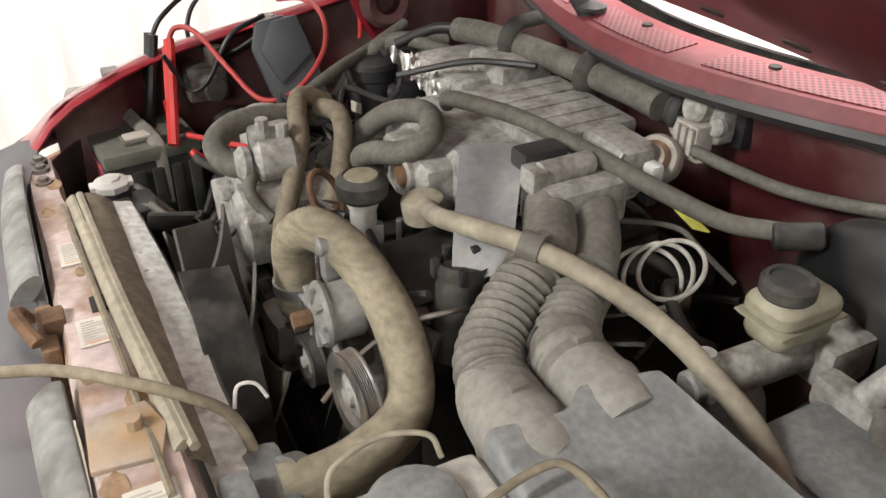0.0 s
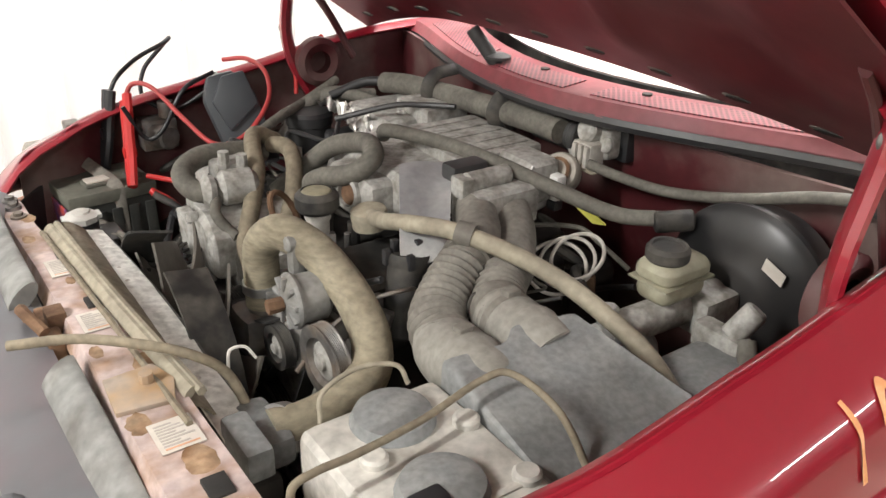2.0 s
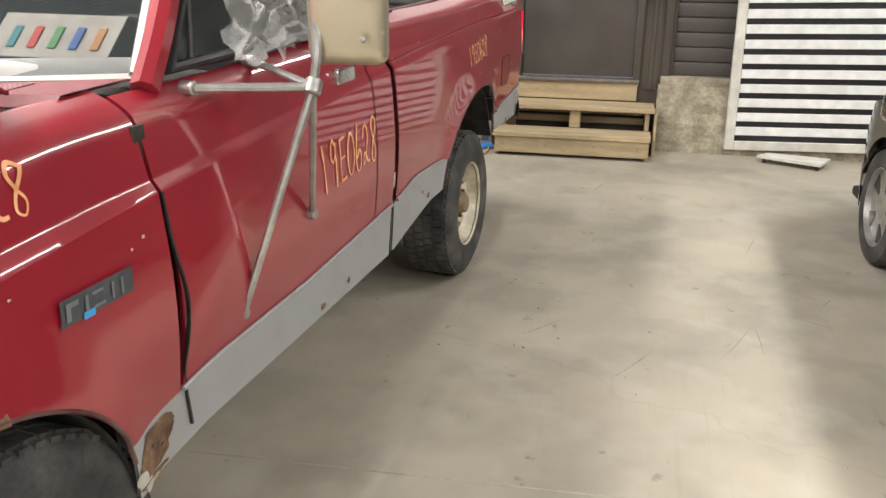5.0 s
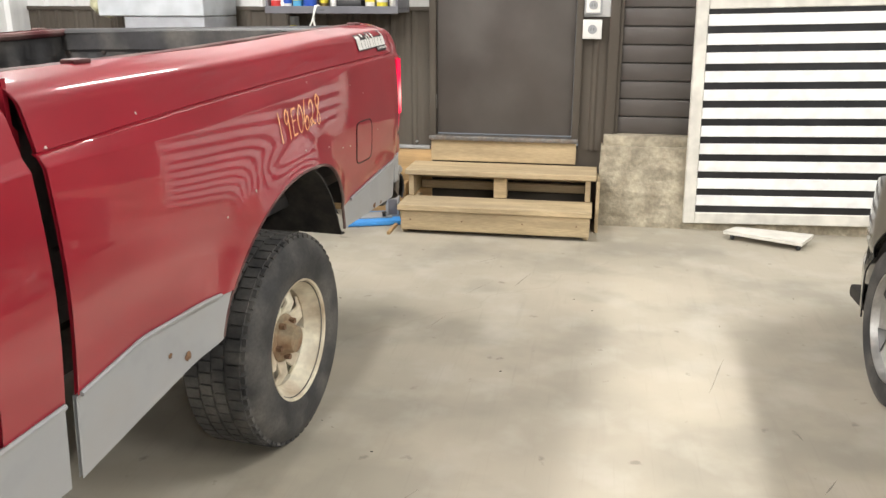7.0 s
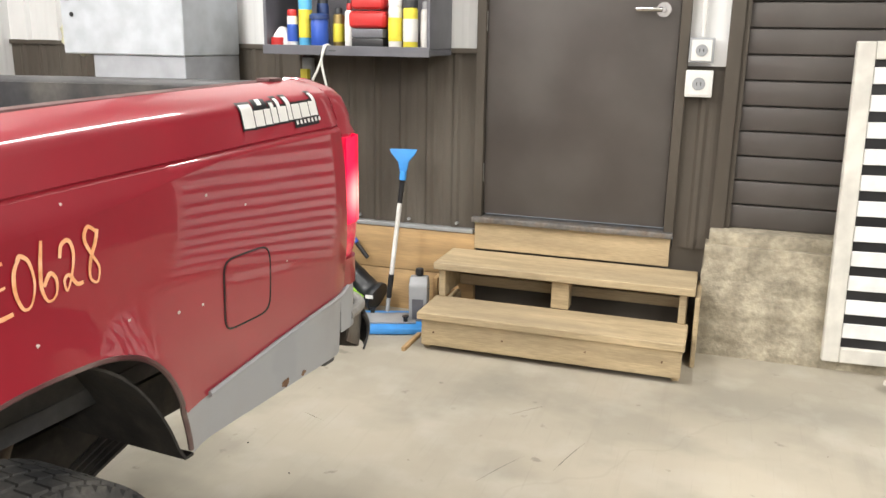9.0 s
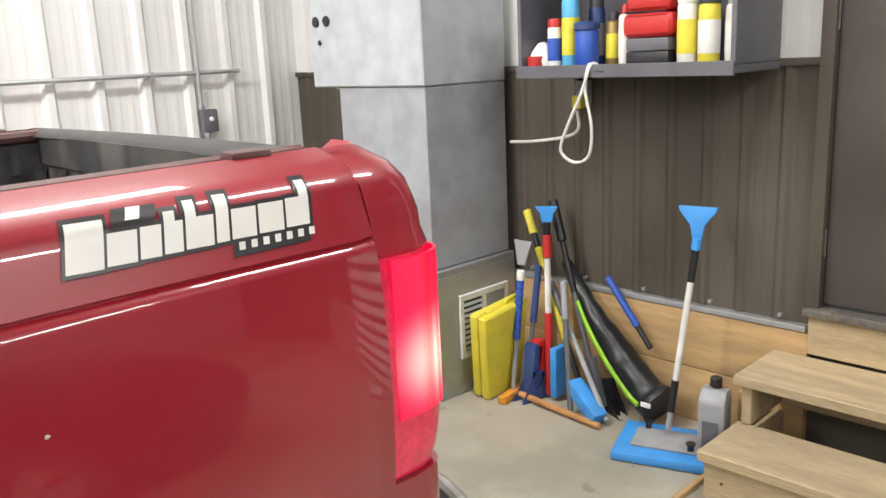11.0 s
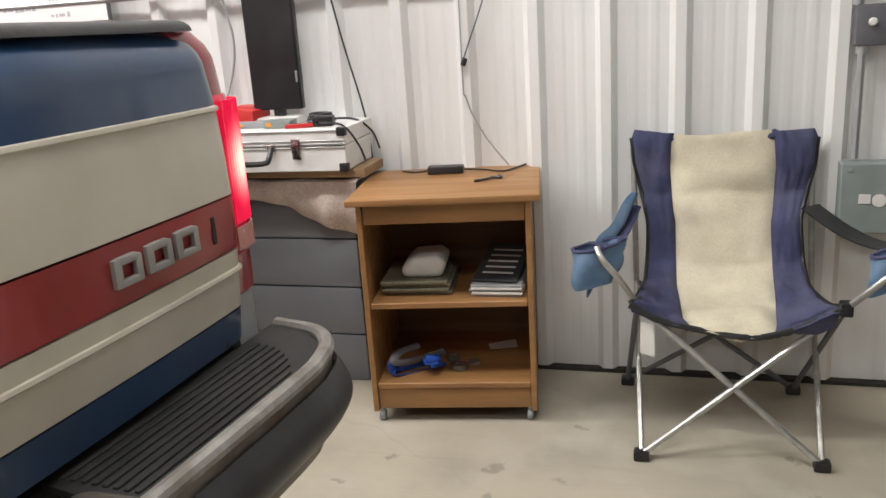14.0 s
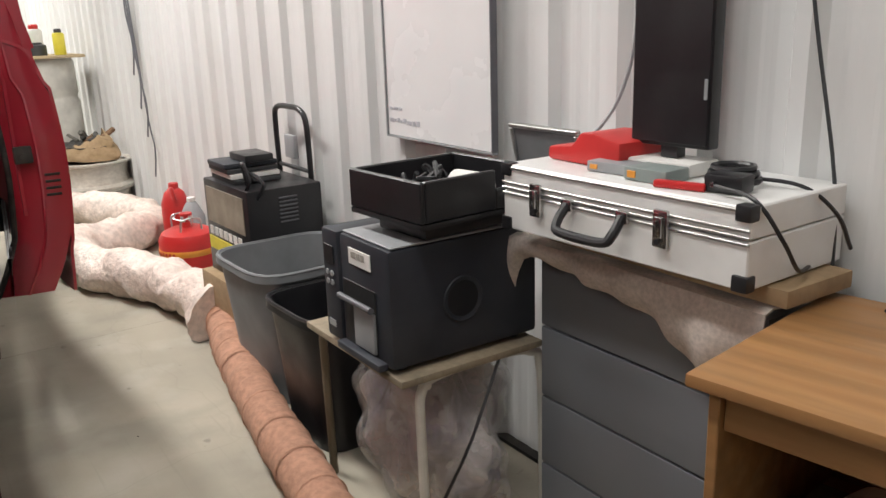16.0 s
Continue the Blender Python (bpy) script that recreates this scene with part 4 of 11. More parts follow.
part("back_wall", joined(box((1.80, 0.13, 0.55), (1.835, W - 0.13, 1.34)), box((1.79, 0.2, 1.34), (1.82, 0.42, ROOF)), box((1.79, W - 0.42, 1.34), (1.82, W - 0.2, ROOF))), M["paint"], truck)
rg = part("rear_window", box((1.80, 0.42, 1.34), (1.806, W - 0.42, ROOF)), M["glass"], truck)
rg.visible_shadow = False
part("cab_floor", box((0.36, 0.12, 0.50), (1.80, W - 0.12, 0.56)), M["black"], truck)
part("dashboard", joined(box((0.62, 0.17, 1.0), (0.98, W - 0.17, 1.29), 0.04, 3)), M["dusty_black"], truck, "dark dashboard")
part("bench_seat", joined(box((1.15, 0.2, 0.75), (1.62, W - 0.2, 0.95), 0.06, 3), box((1.55, 0.2, 0.9), (1.76, W - 0.2, 1.45), 0.06, 3)), M["black"], truck, "dark bench seat")
part("steering_wheel", moved(tube([(0.18 * math.cos(a), 0.18 * math.sin(a), 0) for a in span(0, 2 * math.pi, 24)[:-1]], 0.014, 8, 2, closed=True), Matrix.Translation((1.05, 0.55, 1.24)) @ pose(0, 0, 0, 0, -60, 0)), M["black"], truck)
pl = part("dash_papers", quad_plate((0.70, 0.30, 1.335), (0.70, 0.66, 1.335), (0.80, 0.66, 1.43), (0.80, 0.30, 1.43), 0.003), M["label"], truck, "paper sticker sheet inside the windshield")
for k, c in enumerate(((0.75, 0.30, 0.05), (0.05, 0.15, 0.5), (0.1, 0.35, 0.12), (0.7, 0.06, 0.05), (0.05, 0.3, 0.32))):
    y = 0.335 + 0.062 * k
    part("print_bar", quad_plate((0.718, y, 1.358), (0.718, y + 0.022, 1.358), (0.765, y + 0.022, 1.403), (0.765, y, 1.403), 0.004), mat("print_color", c, 0.6), pl)

# cowl between hood and windshield


def cowl_pt(s, u, up=0.0):
    arc = math.sin(math.pi * s)
    front = 0.365 - 0.225 * arc ** (2.0 if s < 0.5 else 1.3)
    return (front + (0.60 - 0.343 * arc - front) * u, 0.16 + (W - 0.32) * s, 1.288 - 0.046 * s + 0.022 * min(1, u * 10) + (0.006 + 0.012 * s) * u + 0.006 * arc + up)


cowl = part("cowl_panel", joined(surface(cowl_pt, span(0, 1, 32), [0, 0.05, 0.10, 0.14, 0.25, 0.4, 0.6, 0.8, 1.0]), surface(lambda s, u: cowl_pt(s, u, -0.006), span(0, 1, 32), [0, 0.05, 0.10, 0.14, 0.4, 1.0])), mat("dull_cowl_paint", (0.16, 0.014, 0.023), 0.5, 0, 0.2, 4, 0.12, 60, (0.23, 0.10, 0.10), 0.6, 5), truck, "red cowl panel with perforated vents")


def perforated():
    m = mat("perforated_cowl", (0.22, 0.05, 0.06), 0.5, 0, 0.12, 5, 0.02)
    t = m.node_tree
    b = t.nodes["Principled BSDF"]
    src = b.inputs["Base Color"].links[0].from_socket
    co = t.nodes.new("ShaderNodeTexCoord")
    mp = t.nodes.new("ShaderNodeMapping")
    mp.inputs["Scale"].default_value = (105, 105, 0)
    mp.inputs["Rotation"].default_value = (0, 0, radians(45))
    t.links.new(co.outputs["Object"], mp.inputs["Vector"])
    v = t.nodes.new("ShaderNodeVectorMath")
    v.operation = "FRACTION"
    t.links.new(mp.outputs["Vector"], v.inputs[0])
    d = t.nodes.new("ShaderNodeVectorMath")
    d.operation = "DISTANCE"
    d.inputs[1].default_value = (0.5, 0.5, 0.0)
    t.links.new(v.outputs[0], d.inputs[0])
    r = t.nodes.new("ShaderNodeMapRange")
    r.inputs["From Min"].default_value, r.inputs["From Max"].default_value = 0.28, 0.40
    t.links.new(d.outputs["Value"], r.inputs["Value"])
    x = t.nodes.new("ShaderNodeMix")
    x.data_type = "RGBA"
    t.links.new(r.outputs["Result"], x.inputs["Factor"])
    rg_ = [i for i in x.inputs if i.type == "RGBA"]
    rg_[0].default_value = (0.045, 0.014, 0.017, 1)
    t.links.new(src, rg_[1])
    t.links.new([o for o in x.outputs if o.type == "RGBA"][0], b.inputs["Base Color"])
    return m


M["perf"] = perforated()
for a, b in ((0.30, 0.88), (0.95, 1.20), (1.29, 1.72)):
    part("vent", surface(lambda s, u: cowl_pt(s, 0.22 + 0.56 * u, 0.0025), span((a - 0.16) / (W - 0.32), (b - 0.16) / (W - 0.32), 8), span(0, 1, 8), 0.002), M["perf"], cowl, "perforated vent field")
for y in (0.80, 1.07, 1.5):
    c = Vector(cowl_pt((y - 0.16) / (W - 0.32), 0.72, 0.0))
    part("bolt_hole", cyl(c, c + Vector((0, 0, 0.006)), 0.010, 14), M["grime"], cowl)
part("washer_nozzle", joined(cyl((0.20, 1.20, 1.285), (0.16, 1.25, 1.365), 0.016, 12, bev=0.003), lathe([(0.03, 0), (0.03, 0.006), (0.014, 0.012), (0, 0.012)], (0.20, 1.20, 1.303), (0, 0, 1), 14)), M["black"], cowl, "black wiper post")
part("cowl_seal", tube([Vector(cowl_pt(s, 0.0)) + Vector((0.012, 0, -0.014)) for s in span(0.02, 0.98, 16)], 0.015, 8, 2), M["black"], truck, "dusty black rubber cowl seal")
part("firewall", surface(lambda s, u: (0.36 - 0.13 * math.sin(math.pi * s) * u, 0.12 + (W - 0.24) * s, 0.5 + 0.74 * u), span(0, 1, 14), span(0, 1, 8), 0.01), M["paint_in"], truck, "dusty red firewall")

# open hood
HD = Vector((-0.84, 0, 0.5426))
HN = Vector((-0.5426, 0, -0.84))  # out of the underside


def hood_pt(s, u, d=0.0):
    """s across, u from the hinge forward, d below the underside."""
    y = 0.155 + (W - 0.30) * s
    crown = 0.055 * (1 - (2 * s - 1) ** 2)
    taper = 0.05 * u * u
    y = y + (0.5 - s) * 2 * taper
    p = Vector((0.245 - 0.085 * math.sin(math.pi * s) * (1 - u), y, 1.312 + 0.018 * math.sin(math.pi * s) - 0.05 * max(0.0, (s - 0.7) / 0.3) ** 2 * (1 - u))) + HD * (1.12 * u) - HN * (crown - 0.02 * u * u) + HN * d
    return p


hood = part("hood", surface(lambda s, u: hood_pt(s, u, -0.028), span(0, 1, 20), span(0, 1, 14), 0.006), M["paint"], truck, "raised hood, dull red underneath")


def hood_depth(s, u):
    rim = min(s, 1 - s, u * 0.62, 1 - u) / 0.115
    rib = max(0.0, 1 - abs(abs(s - 0.5) - 0.16 - 0.10 * u) / 0.035) * min(1.0, max(0.0, u - 0.08) / 0.1)
    return 0.016 * min(1.0, max(0.0, 2.2 - 1.6 * rim)) + 0.014 * min(1, rib)


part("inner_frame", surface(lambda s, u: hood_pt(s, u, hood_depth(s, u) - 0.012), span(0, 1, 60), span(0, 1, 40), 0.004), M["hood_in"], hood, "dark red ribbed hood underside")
for k in range(11):
    c = hood_pt(0.045 + 0.091 * k, 0.045, 0.006)
    for r, mt, dd in ((1.35, M["duct"], 0.0), (1.0, M["grime"], 0.0025)):
        part("slot", surface(lambda q, a: c + HN * dd + Vector((0, 0.024 * r * q * math.cos(a), 0)) + HD * (0.0085 * r * q * math.sin(a)), span(0.02, 1, 3), span(0, 2 * math.pi, 18), 0.002), mt, hood)
for right in (False, True):
    fl = (lambda p: Vector((p[0], W - p[1], p[2]))) if right else (lambda p: Vector(p))
    top = hood_pt(0.03, 0.30, 0.012)
    hinge = part("hood_hinge", tube([fl(p) for p in ((0.02, 0.225, 1.10), (-0.03, 0.215, 1.20), (-0.045, 0.21, 1.29), (-0.03, 0.205, 1.39), (-0.03, 0.20, 1.46), (top.x, top.y, top.z))], 0.028, 8, 4, flat=0.45), M["paint"], truck, "red hood hinge arm")
    part("hinge_link", tube([fl(p) for p in ((0.14, 0.235, 1.20), (0.06, 0.23, 1.34), (-0.04, 0.215, 1.47), (-0.10, 0.21, 1.53))], 0.015, 8, 4, flat=0.5), M["paint_in"], hinge)
    part("hinge_spring", moved(lathe([(0.03, -0.015), (0.05, -0.02), (0.065, -0.012), (0.065, 0.012), (0.05, 0.02), (0.03, 0.015)], (0, 0, 0), (0, 0, 1), 24), axis_matrix(fl((0.03, 0.24, 1.20)), (0, 1, 0))), M["paint_in"], hinge)
    for p in ((-0.045, 0.198, 1.29), (-0.03, 0.193, 1.44)):
        part("rivet", cyl(fl((p[0], p[1] - 0.002, p[2])), fl((p[0], p[1] + 0.014, p[2])), 0.016, 14, bev=0.003), M["steel"], hinge)

# ---------- bed, tailgate, lamps, bumper ----------
M["liner"] = mat("scuffed_bed_liner", (0.028, 0.028, 0.03), 0.5, 0, 0.3, 6, 0.2, 90, (0.16, 0.15, 0.13), 0.5, 5)
for right in (False, True):
    yy = (lambda y: WR - y) if right else (lambda y: y)
    drop = LEAN if right else 0.0
    part("bed_rail", surface(lambda x, s, yy=yy, drop=drop: (x, yy(side_y(x, eased(Z_TOP, x)) - 0.006 + 0.058 * s), eased(Z_TOP, x) - 0.002 - 0.006 * s - drop), span(1.885, 3.995, 20), span(0, 1, 4), 0.006), mat("dusty_rail_paint", (0.24, 0.03, 0.045), 0.5, 0, 0.2, 5, 0.05, 60, (0.40, 0.24, 0.22), 0.6, 4), truck, "dusty red bed rail")
    part("liner_rail", tube([(x, yy(0.222), eased(Z_TOP, x) - 0.016 - drop) for x in (1.90, 2.6, 3.3, 4.0)], 0.016, 8, 4, flat=1.2), M["paint_in"], truck, "rolled red inner rail edge")
    part("liner_wall", surface(lambda x, s, yy=yy: (x, yy(0.20 + 0.03 * (1 - s) + 0.010 * math.cos(x * 36) * (1 if 0.25 < s < 0.8 else 0)), 0.80 + (eased(Z_TOP, x) - (0.008 if yy(0) < 1 else LEAN + 0.008) - 0.80) * s), span(1.90, 4.0, 110), [0, 0.05, 0.24, 0.26, 0.5, 0.78, 0.8, 1.0], 0.008), M["liner"], truck, "ribbed scuffed black bed liner")
    for x in (2.15, 3.86):
        part("stake_plug", box((x, yy(0.175) - 0.02, eased(Z_TOP, x) - drop - 0.004), (x + 0.06, yy(0.175) + 0.02, eased(Z_TOP, x) - drop + 0.009), 0.006), M["paint_in"], truck)
part("bed_floor", box((1.885, 0.22, 0.76), (4.06, W - 0.22, 0.80)), M["liner"], truck)
part("bed_front", surface(lambda s, u: (1.885 + 0.012 * math.cos(s * 40) * (1 if 0.15 < u < 0.85 else 0), 0.10 + (W - 0.2) * s, 0.70 + 0.655 * u), span(0, 1, 60), [0, 0.14, 0.16, 0.5, 0.84, 0.86, 1], 0.012), M["paint"], truck, "dusty red bed front wall")
TG0 = 0.140


def gate_x(z):
    return 4.096 + 0.02 * math.sin((z - 0.75) / 0.6 * math.pi)


def gate_end(z):
    """Where the gate ends on its far side."""
    return table([(0.76, 1.846), (1.0, 1.852), (1.21, 1.846), (1.30, 1.834), (1.36, 1.815)], z)


def gate_skin(s, z):
    """A point of the gate's outer face: its ends and its top roll forwards."""
    y = TG0 + 0.002 + (gate_end(z) - TG0 - 0.004) * s
    e = max(0.0, 1 - min(y - TG0, gate_end(z) - y) / 0.03)
    top = max(0.0, (z - 1.29) / 0.06)
    return (gate_x(z) - 0.046 * ((y - 1.0) / 0.85) ** 2 - 0.010 * e ** 2 - 0.040 * top ** 2, y, z + 0.018 * (1.85 - y))


GATE_S = [0, 0.006, 0.012, 0.018, 0.05, *span(0.1, 0.9, 16), 0.95, 0.982, 0.988, 0.994, 1]
tailgate = part("tailgate", surface(lambda y, z: (4.018, y, z + 0.018 * (1.85 - y)), span(TG0 + 0.004, 1.812, 6), span(0.77, 1.345, 6), -0.012), M["paint_in"], truck, "three-colour striped tailgate")
BANDS = [("blue_band", 1.212, 1.349), ("cream_band", 1.05, 1.208), ("red_band", 0.947, 1.046), ("cream_band", 0.828, 0.943), ("blue_band", 0.760, 0.824)]
for mname, z0, z1 in BANDS:
    part("stripe_panel", surface(lambda s, z: gate_skin(s, z), GATE_S, span(z0, z1, 10), 0.012), M[mname], tailgate)
part("gate_liner", surface(lambda y, u: (4.008 + 0.006 * math.cos(y * 70) * (1 if 0.2 < u < 0.8 else 0) - 0.012 * (u > 0.84), y, 0.80 + 0.55 * u + 0.018 * (1.85 - y)), span(TG0 + 0.01, 1.81, 120), [0, 0.05, 0.19, 0.21, 0.5, 0.79, 0.81, 0.84, 0.86, 1.0], 0.006), M["liner"], tailgate, "ribbed scuffed black liner on the tailgate")
for k in range(8):
    part("liner_screw", lathe([(0.014, 0), (0.010, 0.004), (0, 0.005)], (3.998, 0.30 + 0.2 * k, 1.285 - 0.0036 * k), (-1, 0, 0), 12), M["grime"], tailgate)
part("top_cap", surface(lambda y, a: (4.038 - 0.030 * ((y - 1.0) / 0.85) ** 2 + 0.042 * math.cos(a), y, 1.347 + 0.018 * (1.85 - y) + 0.021 * max(-0.1, math.sin(a)) ** 1.0 if math.sin(a) >= 0 else 1.345 + 0.018 * (1.85 - y)), span(TG0 + 0.002, 1.813, 16), span(0, 2 * math.pi, 16)), M["black"], tailgate, "black tailgate top cap")
for z in (1.209, 0.905):
    part("moulding", tube([gate_skin(q, z) for q in GATE_S], 0.0065, 6, 1), M["cream_band"], tailgate)
# raised plain silver shapes where the maker's letters stand
for k in range(3):
    y, z = 1.478 + 0.078 * k, 0.983
    x = gate_x(1.0) - 0.046 * ((y - 0.97) / 0.85) ** 2
    bars = [((0, 0), (0.016, 0.046)), ((0.046, 0), (0.060, 0.044)), ((0.010, 0.034), (0.052, 0.047)), ((0.010, 0), (0.050, 0.012))]
    part("emblem", joined(*(box((x, y + a, z + b), (x + 0.011 + 0.0004 * (n > 1), y + c, z + d), 0.003) for n, ((a, b), (c, d)) in enumerate(bars))), M["silver"], tailgate, "raised silver shape")
part("emblem_ghost", box((4.070, 1.752, 0.975), (4.0815, 1.762, 1.025), 0.001), M["grime"], tailgate)



def lamp_x(s):
    return 1 - (1 - s) ** 2.4


for right in (False, True):
    fl = (lambda y: WR - y) if right else (lambda y: y)
    deep, low = (0.055, -0.013) if right else (0.125, 0.030)  # reach behind the panel, and place of the outer face
    LY = 0.100 if right else 0.098
    bend = 1.9 if right else 2.6
    up = 0.0 if right else LEAN
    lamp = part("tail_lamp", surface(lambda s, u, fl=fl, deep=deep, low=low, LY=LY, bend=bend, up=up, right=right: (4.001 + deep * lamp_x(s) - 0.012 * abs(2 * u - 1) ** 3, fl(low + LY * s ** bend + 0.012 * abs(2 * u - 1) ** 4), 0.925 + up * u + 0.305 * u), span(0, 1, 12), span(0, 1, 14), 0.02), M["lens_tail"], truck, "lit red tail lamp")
    part("lit_lens", surface(lambda s, u, fl=fl, deep=deep, low=low, LY=LY, bend=bend, up=up, right=right: (4.003 + deep * lamp_x(0.04 + 0.9 * s) + 0.0011 * math.cos(s * 88), fl(low - 0.0025 + LY * (0.04 + 0.9 * s) ** bend), 0.985 + up + 0.235 * u), span(0, 1, 40), span(0, 1, 8), 0.004), M["lens_glow"], lamp, "glowing brake lens")
    part("corner_cap", surface(lambda s, u, fl=fl, deep=deep, low=low, LY=LY, bend=bend, up=up, right=right: (3.999 + (deep - 0.01) * lamp_x(s) * (1 - 0.3 * u ** 3), fl((0.012 + 0.022 * u + 0.085 * max(0.0, (u - 0.45) / 0.55) ** 2 if right else side_y(3.99, 1.265 + 0.139 * u)) + LY * s ** bend), 1.229 + up + 0.139 * u), span(0, 1, 10), span(0, 1, 6), 0.02), M["paint"], truck, "red bed corner above the tail lamp")
    part("corner_foot", surface(lambda s, u, fl=fl, deep=deep, low=low, LY=LY, bend=bend, up=up, right=right: (3.999 + (deep - 0.005) * lamp_x(s), fl(low + 0.006 + LY * s ** bend), 0.845 + 0.076 * u), span(0, 1, 10), span(0, 1, 4), 0.02), M["paint"], truck)
    part("corner_trim", surface(lambda s, u, fl=fl, deep=deep, low=low, LY=LY, bend=bend, up=up, right=right: (3.999 + (deep - 0.008) * lamp_x(s), fl(low + 0.012 + LY * s ** bend), 0.715 + 0.127 * u), span(0, 1, 10), span(0, 1, 4), 0.02), M["grey_trim"], truck)
    if right:
        part("reverse_lens", surface(lambda s, u, fl=fl: (4.004 + deep * lamp_x(0.04 + 0.92 * s), fl(low - 0.003 + LY * (0.04 + 0.92 * s) ** bend), 0.932 + 0.045 * u), span(0, 1, 14), span(0, 1, 3), 0.004), mat("pinkish_unlit_lens", (0.55, 0.25, 0.22), 0.25, 0, 0.15, 20, 0.05, 120), lamp, "unlit pinkish reverse lens")

M["bumper"] = mat("worn_bumper_metal", (0.17, 0.16, 0.145), 0.42, 0.6, 0.2, 8, 0.15, 70, (0.13, 0.07, 0.04), 0.6, 7)
M["bumper_edge"] = mat("scuffed_bumper_edge", (0.36, 0.35, 0.33), 0.42, 0.4, 0.2, 10, 0.15, 70, (0.16, 0.13, 0.10), 0.6, 12)
M["step_rubber"] = mat("black_step_rubber", (0.014, 0.014, 0.014), 0.55, 0, 0.3, 9, 0.2, 120, (0.05, 0.047, 0.042), 0.5, 6)
bumper = part("rear_bumper", box((4.0, 0.86, 0.43), (4.075, 1.14, 0.455), 0.008), M["bumper"], truck, "worn step bumper with black ribbed treads")
part("valance", box((4.0, 0.10, 0.60), (4.055, W - 0.13, 0.735), 0.006), M["black"], bumper, "dark valance under the tailgate")
EDGE = [(4.262, 1.305), (4.262, 1.70), (4.252, 1.80), (4.225, 1.875), (4.17, 1.925), (4.07, 1.945)]
for far in (False, True):
    my = (lambda y: y) if far else (lambda y: 2.0 - y)
    pad = part("step_pad", prism([(4.065, my(1.315)), *[(x - 0.018, my(y - 0.012)) for x, y in EDGE]][:: 1 if far else -1], 0.012, Matrix.Translation((0, 0, 0.737)), 0.003), M["step_rubber"], bumper, "ribbed black step pad")
    for k in range(8):
        part("rib", box((4.085 + 0.019 * k, min(my(1.33), my(1.83 - 0.007 * k * k * 0.3)), 0.7485), (4.094 + 0.019 * k, max(my(1.33), my(1.83 - 0.007 * k * k * 0.3)), 0.7535), 0.001, 1), M["step_rubber"], pad)
    rim_path = smooth_path([(x, my(y), 0) for x, y in EDGE], 5)
    part("wing", surface(lambda i, u, rp=rim_path: (rp[i].x - 0.02 * u * u, rp[i].y, 0.755 - (0.19 - 0.12 * (i / len(rp)) ** 3) * u), range(len(rim_path)), span(0, 1, 8), 0.006), M["bumper"], bumper, "grey worn bumper wing")
    part("wing_rim", tube([(p.x - 0.010, p.y, 0.745) for p in rim_path], 0.016, 10, 1), M["bumper_edge"], bumper)
    part("impact_strip", surface(lambda i, u, rp=rim_path: (rp[i].x + 0.004 + 0.030 * math.sin(math.pi * u), rp[i].y + (0.010 if my(2.0) > 1.0 else -0.010) * (i > 8), 0.715 - 0.11 * u), range(1, len(rim_path) - 4), span(0, 1, 8), 0.006), M["black"], bumper, "black rubber strip")

    LIP = smooth_path([(4.262, 1.303, 0.752), (4.20, 1.301, 0.752), (4.145, 1.298, 0.742), (4.112, 1.27, 0.70), (4.075, 1.21, 0.60), (4.055, 1.15, 0.50), (4.05, 1.10, 0.455)], 5)
    FOOT = smooth_path([(4.258, 1.312, 0.625), (4.20, 1.310, 0.598), (4.155, 1.305, 0.590), (4.125, 1.28, 0.575), (4.10, 1.23, 0.52), (4.085, 1.17, 0.455), (4.08, 1.12, 0.42)], 5)
    RUSTY = mat("rust_eaten_plate", (0.16, 0.145, 0.12), 0.6, 0.3, 0.25, 9, 0.3, 90, (0.085, 0.04, 0.02), 0.85, 12)

    def end_plate(i, u, my=my, LIP=LIP, FOOT=FOOT):
        p = LIP[i].lerp(FOOT[i], u)
        return (p.x, my(p.y + 0.008 * math.sin(math.pi * u)), p.z - (0.014 * noise.noise((i * 0.9, 1.0, 0.0)) if u > 0.95 else 0.0))

    ep = part("end_plate", surface(end_plate, range(len(LIP)), span(0, 1, 8), 0.005), RUSTY, bumper, "rust-eaten bumper end plate")
    part("plate_lip", tube([(p.x, my(p.y), p.z) for p in LIP], 0.011, 8, 1), M["bumper"], ep, "rolled worn edge")
    part("end_bolt", lathe([(0.020, 0), (0.018, 0.007), (0.010, 0.012), (0, 0.013)], (4.208, my(1.297), 0.69), (0, -1 if far else 1, 0), 16), M["silver"], ep, "round bolt head")
    part("torn_foot", surface(lambda a, u, my=my: (4.285 - 0.13 * a + 0.012 * u, my(1.315 + 0.03 * u), 0.635 - 0.055 * a - (0.045 + 0.025 * noise.noise((a * 9, 3.0, 0.0))) * u), span(0, 1, 20), span(0, 1, 4), 0.003), M["rust"], ep, "torn rusty sheet edge")
    for n, (x, z, r) in enumerate(((4.175, 0.665, 0.007), (4.165, 0.64, 0.009), (4.185, 0.625, 0.006), (4.16, 0.61, 0.008), (4.22, 0.63, 0.010), (4.135, 0.66, 0.005), (4.19, 0.685, 0.004))):
        part("rust_hole", lathe([(r, 0), (r * 0.8, 0.0012), (0, 0.0015)], (x, my(1.3035 - 0.002), z), (0, -1 if far else 1, 0), 9), M["rust"], ep)

# driver's side details
FUEL = [(3.5525 + 0.0825 * math.copysign(abs(math.cos(a)) ** 0.35, math.cos(a)), 0.975 + 0.08 * math.copysign(abs(math.sin(a)) ** 0.35, math.sin(a))) for a in span(0, 2 * math.pi, 40)[:-1]]
part("fuel_gap", tube([(x, side_y(x, z) - 0.0005, z) for x, z in FUEL], 0.0022, 6, 1, closed=True), M["grime"], truck)
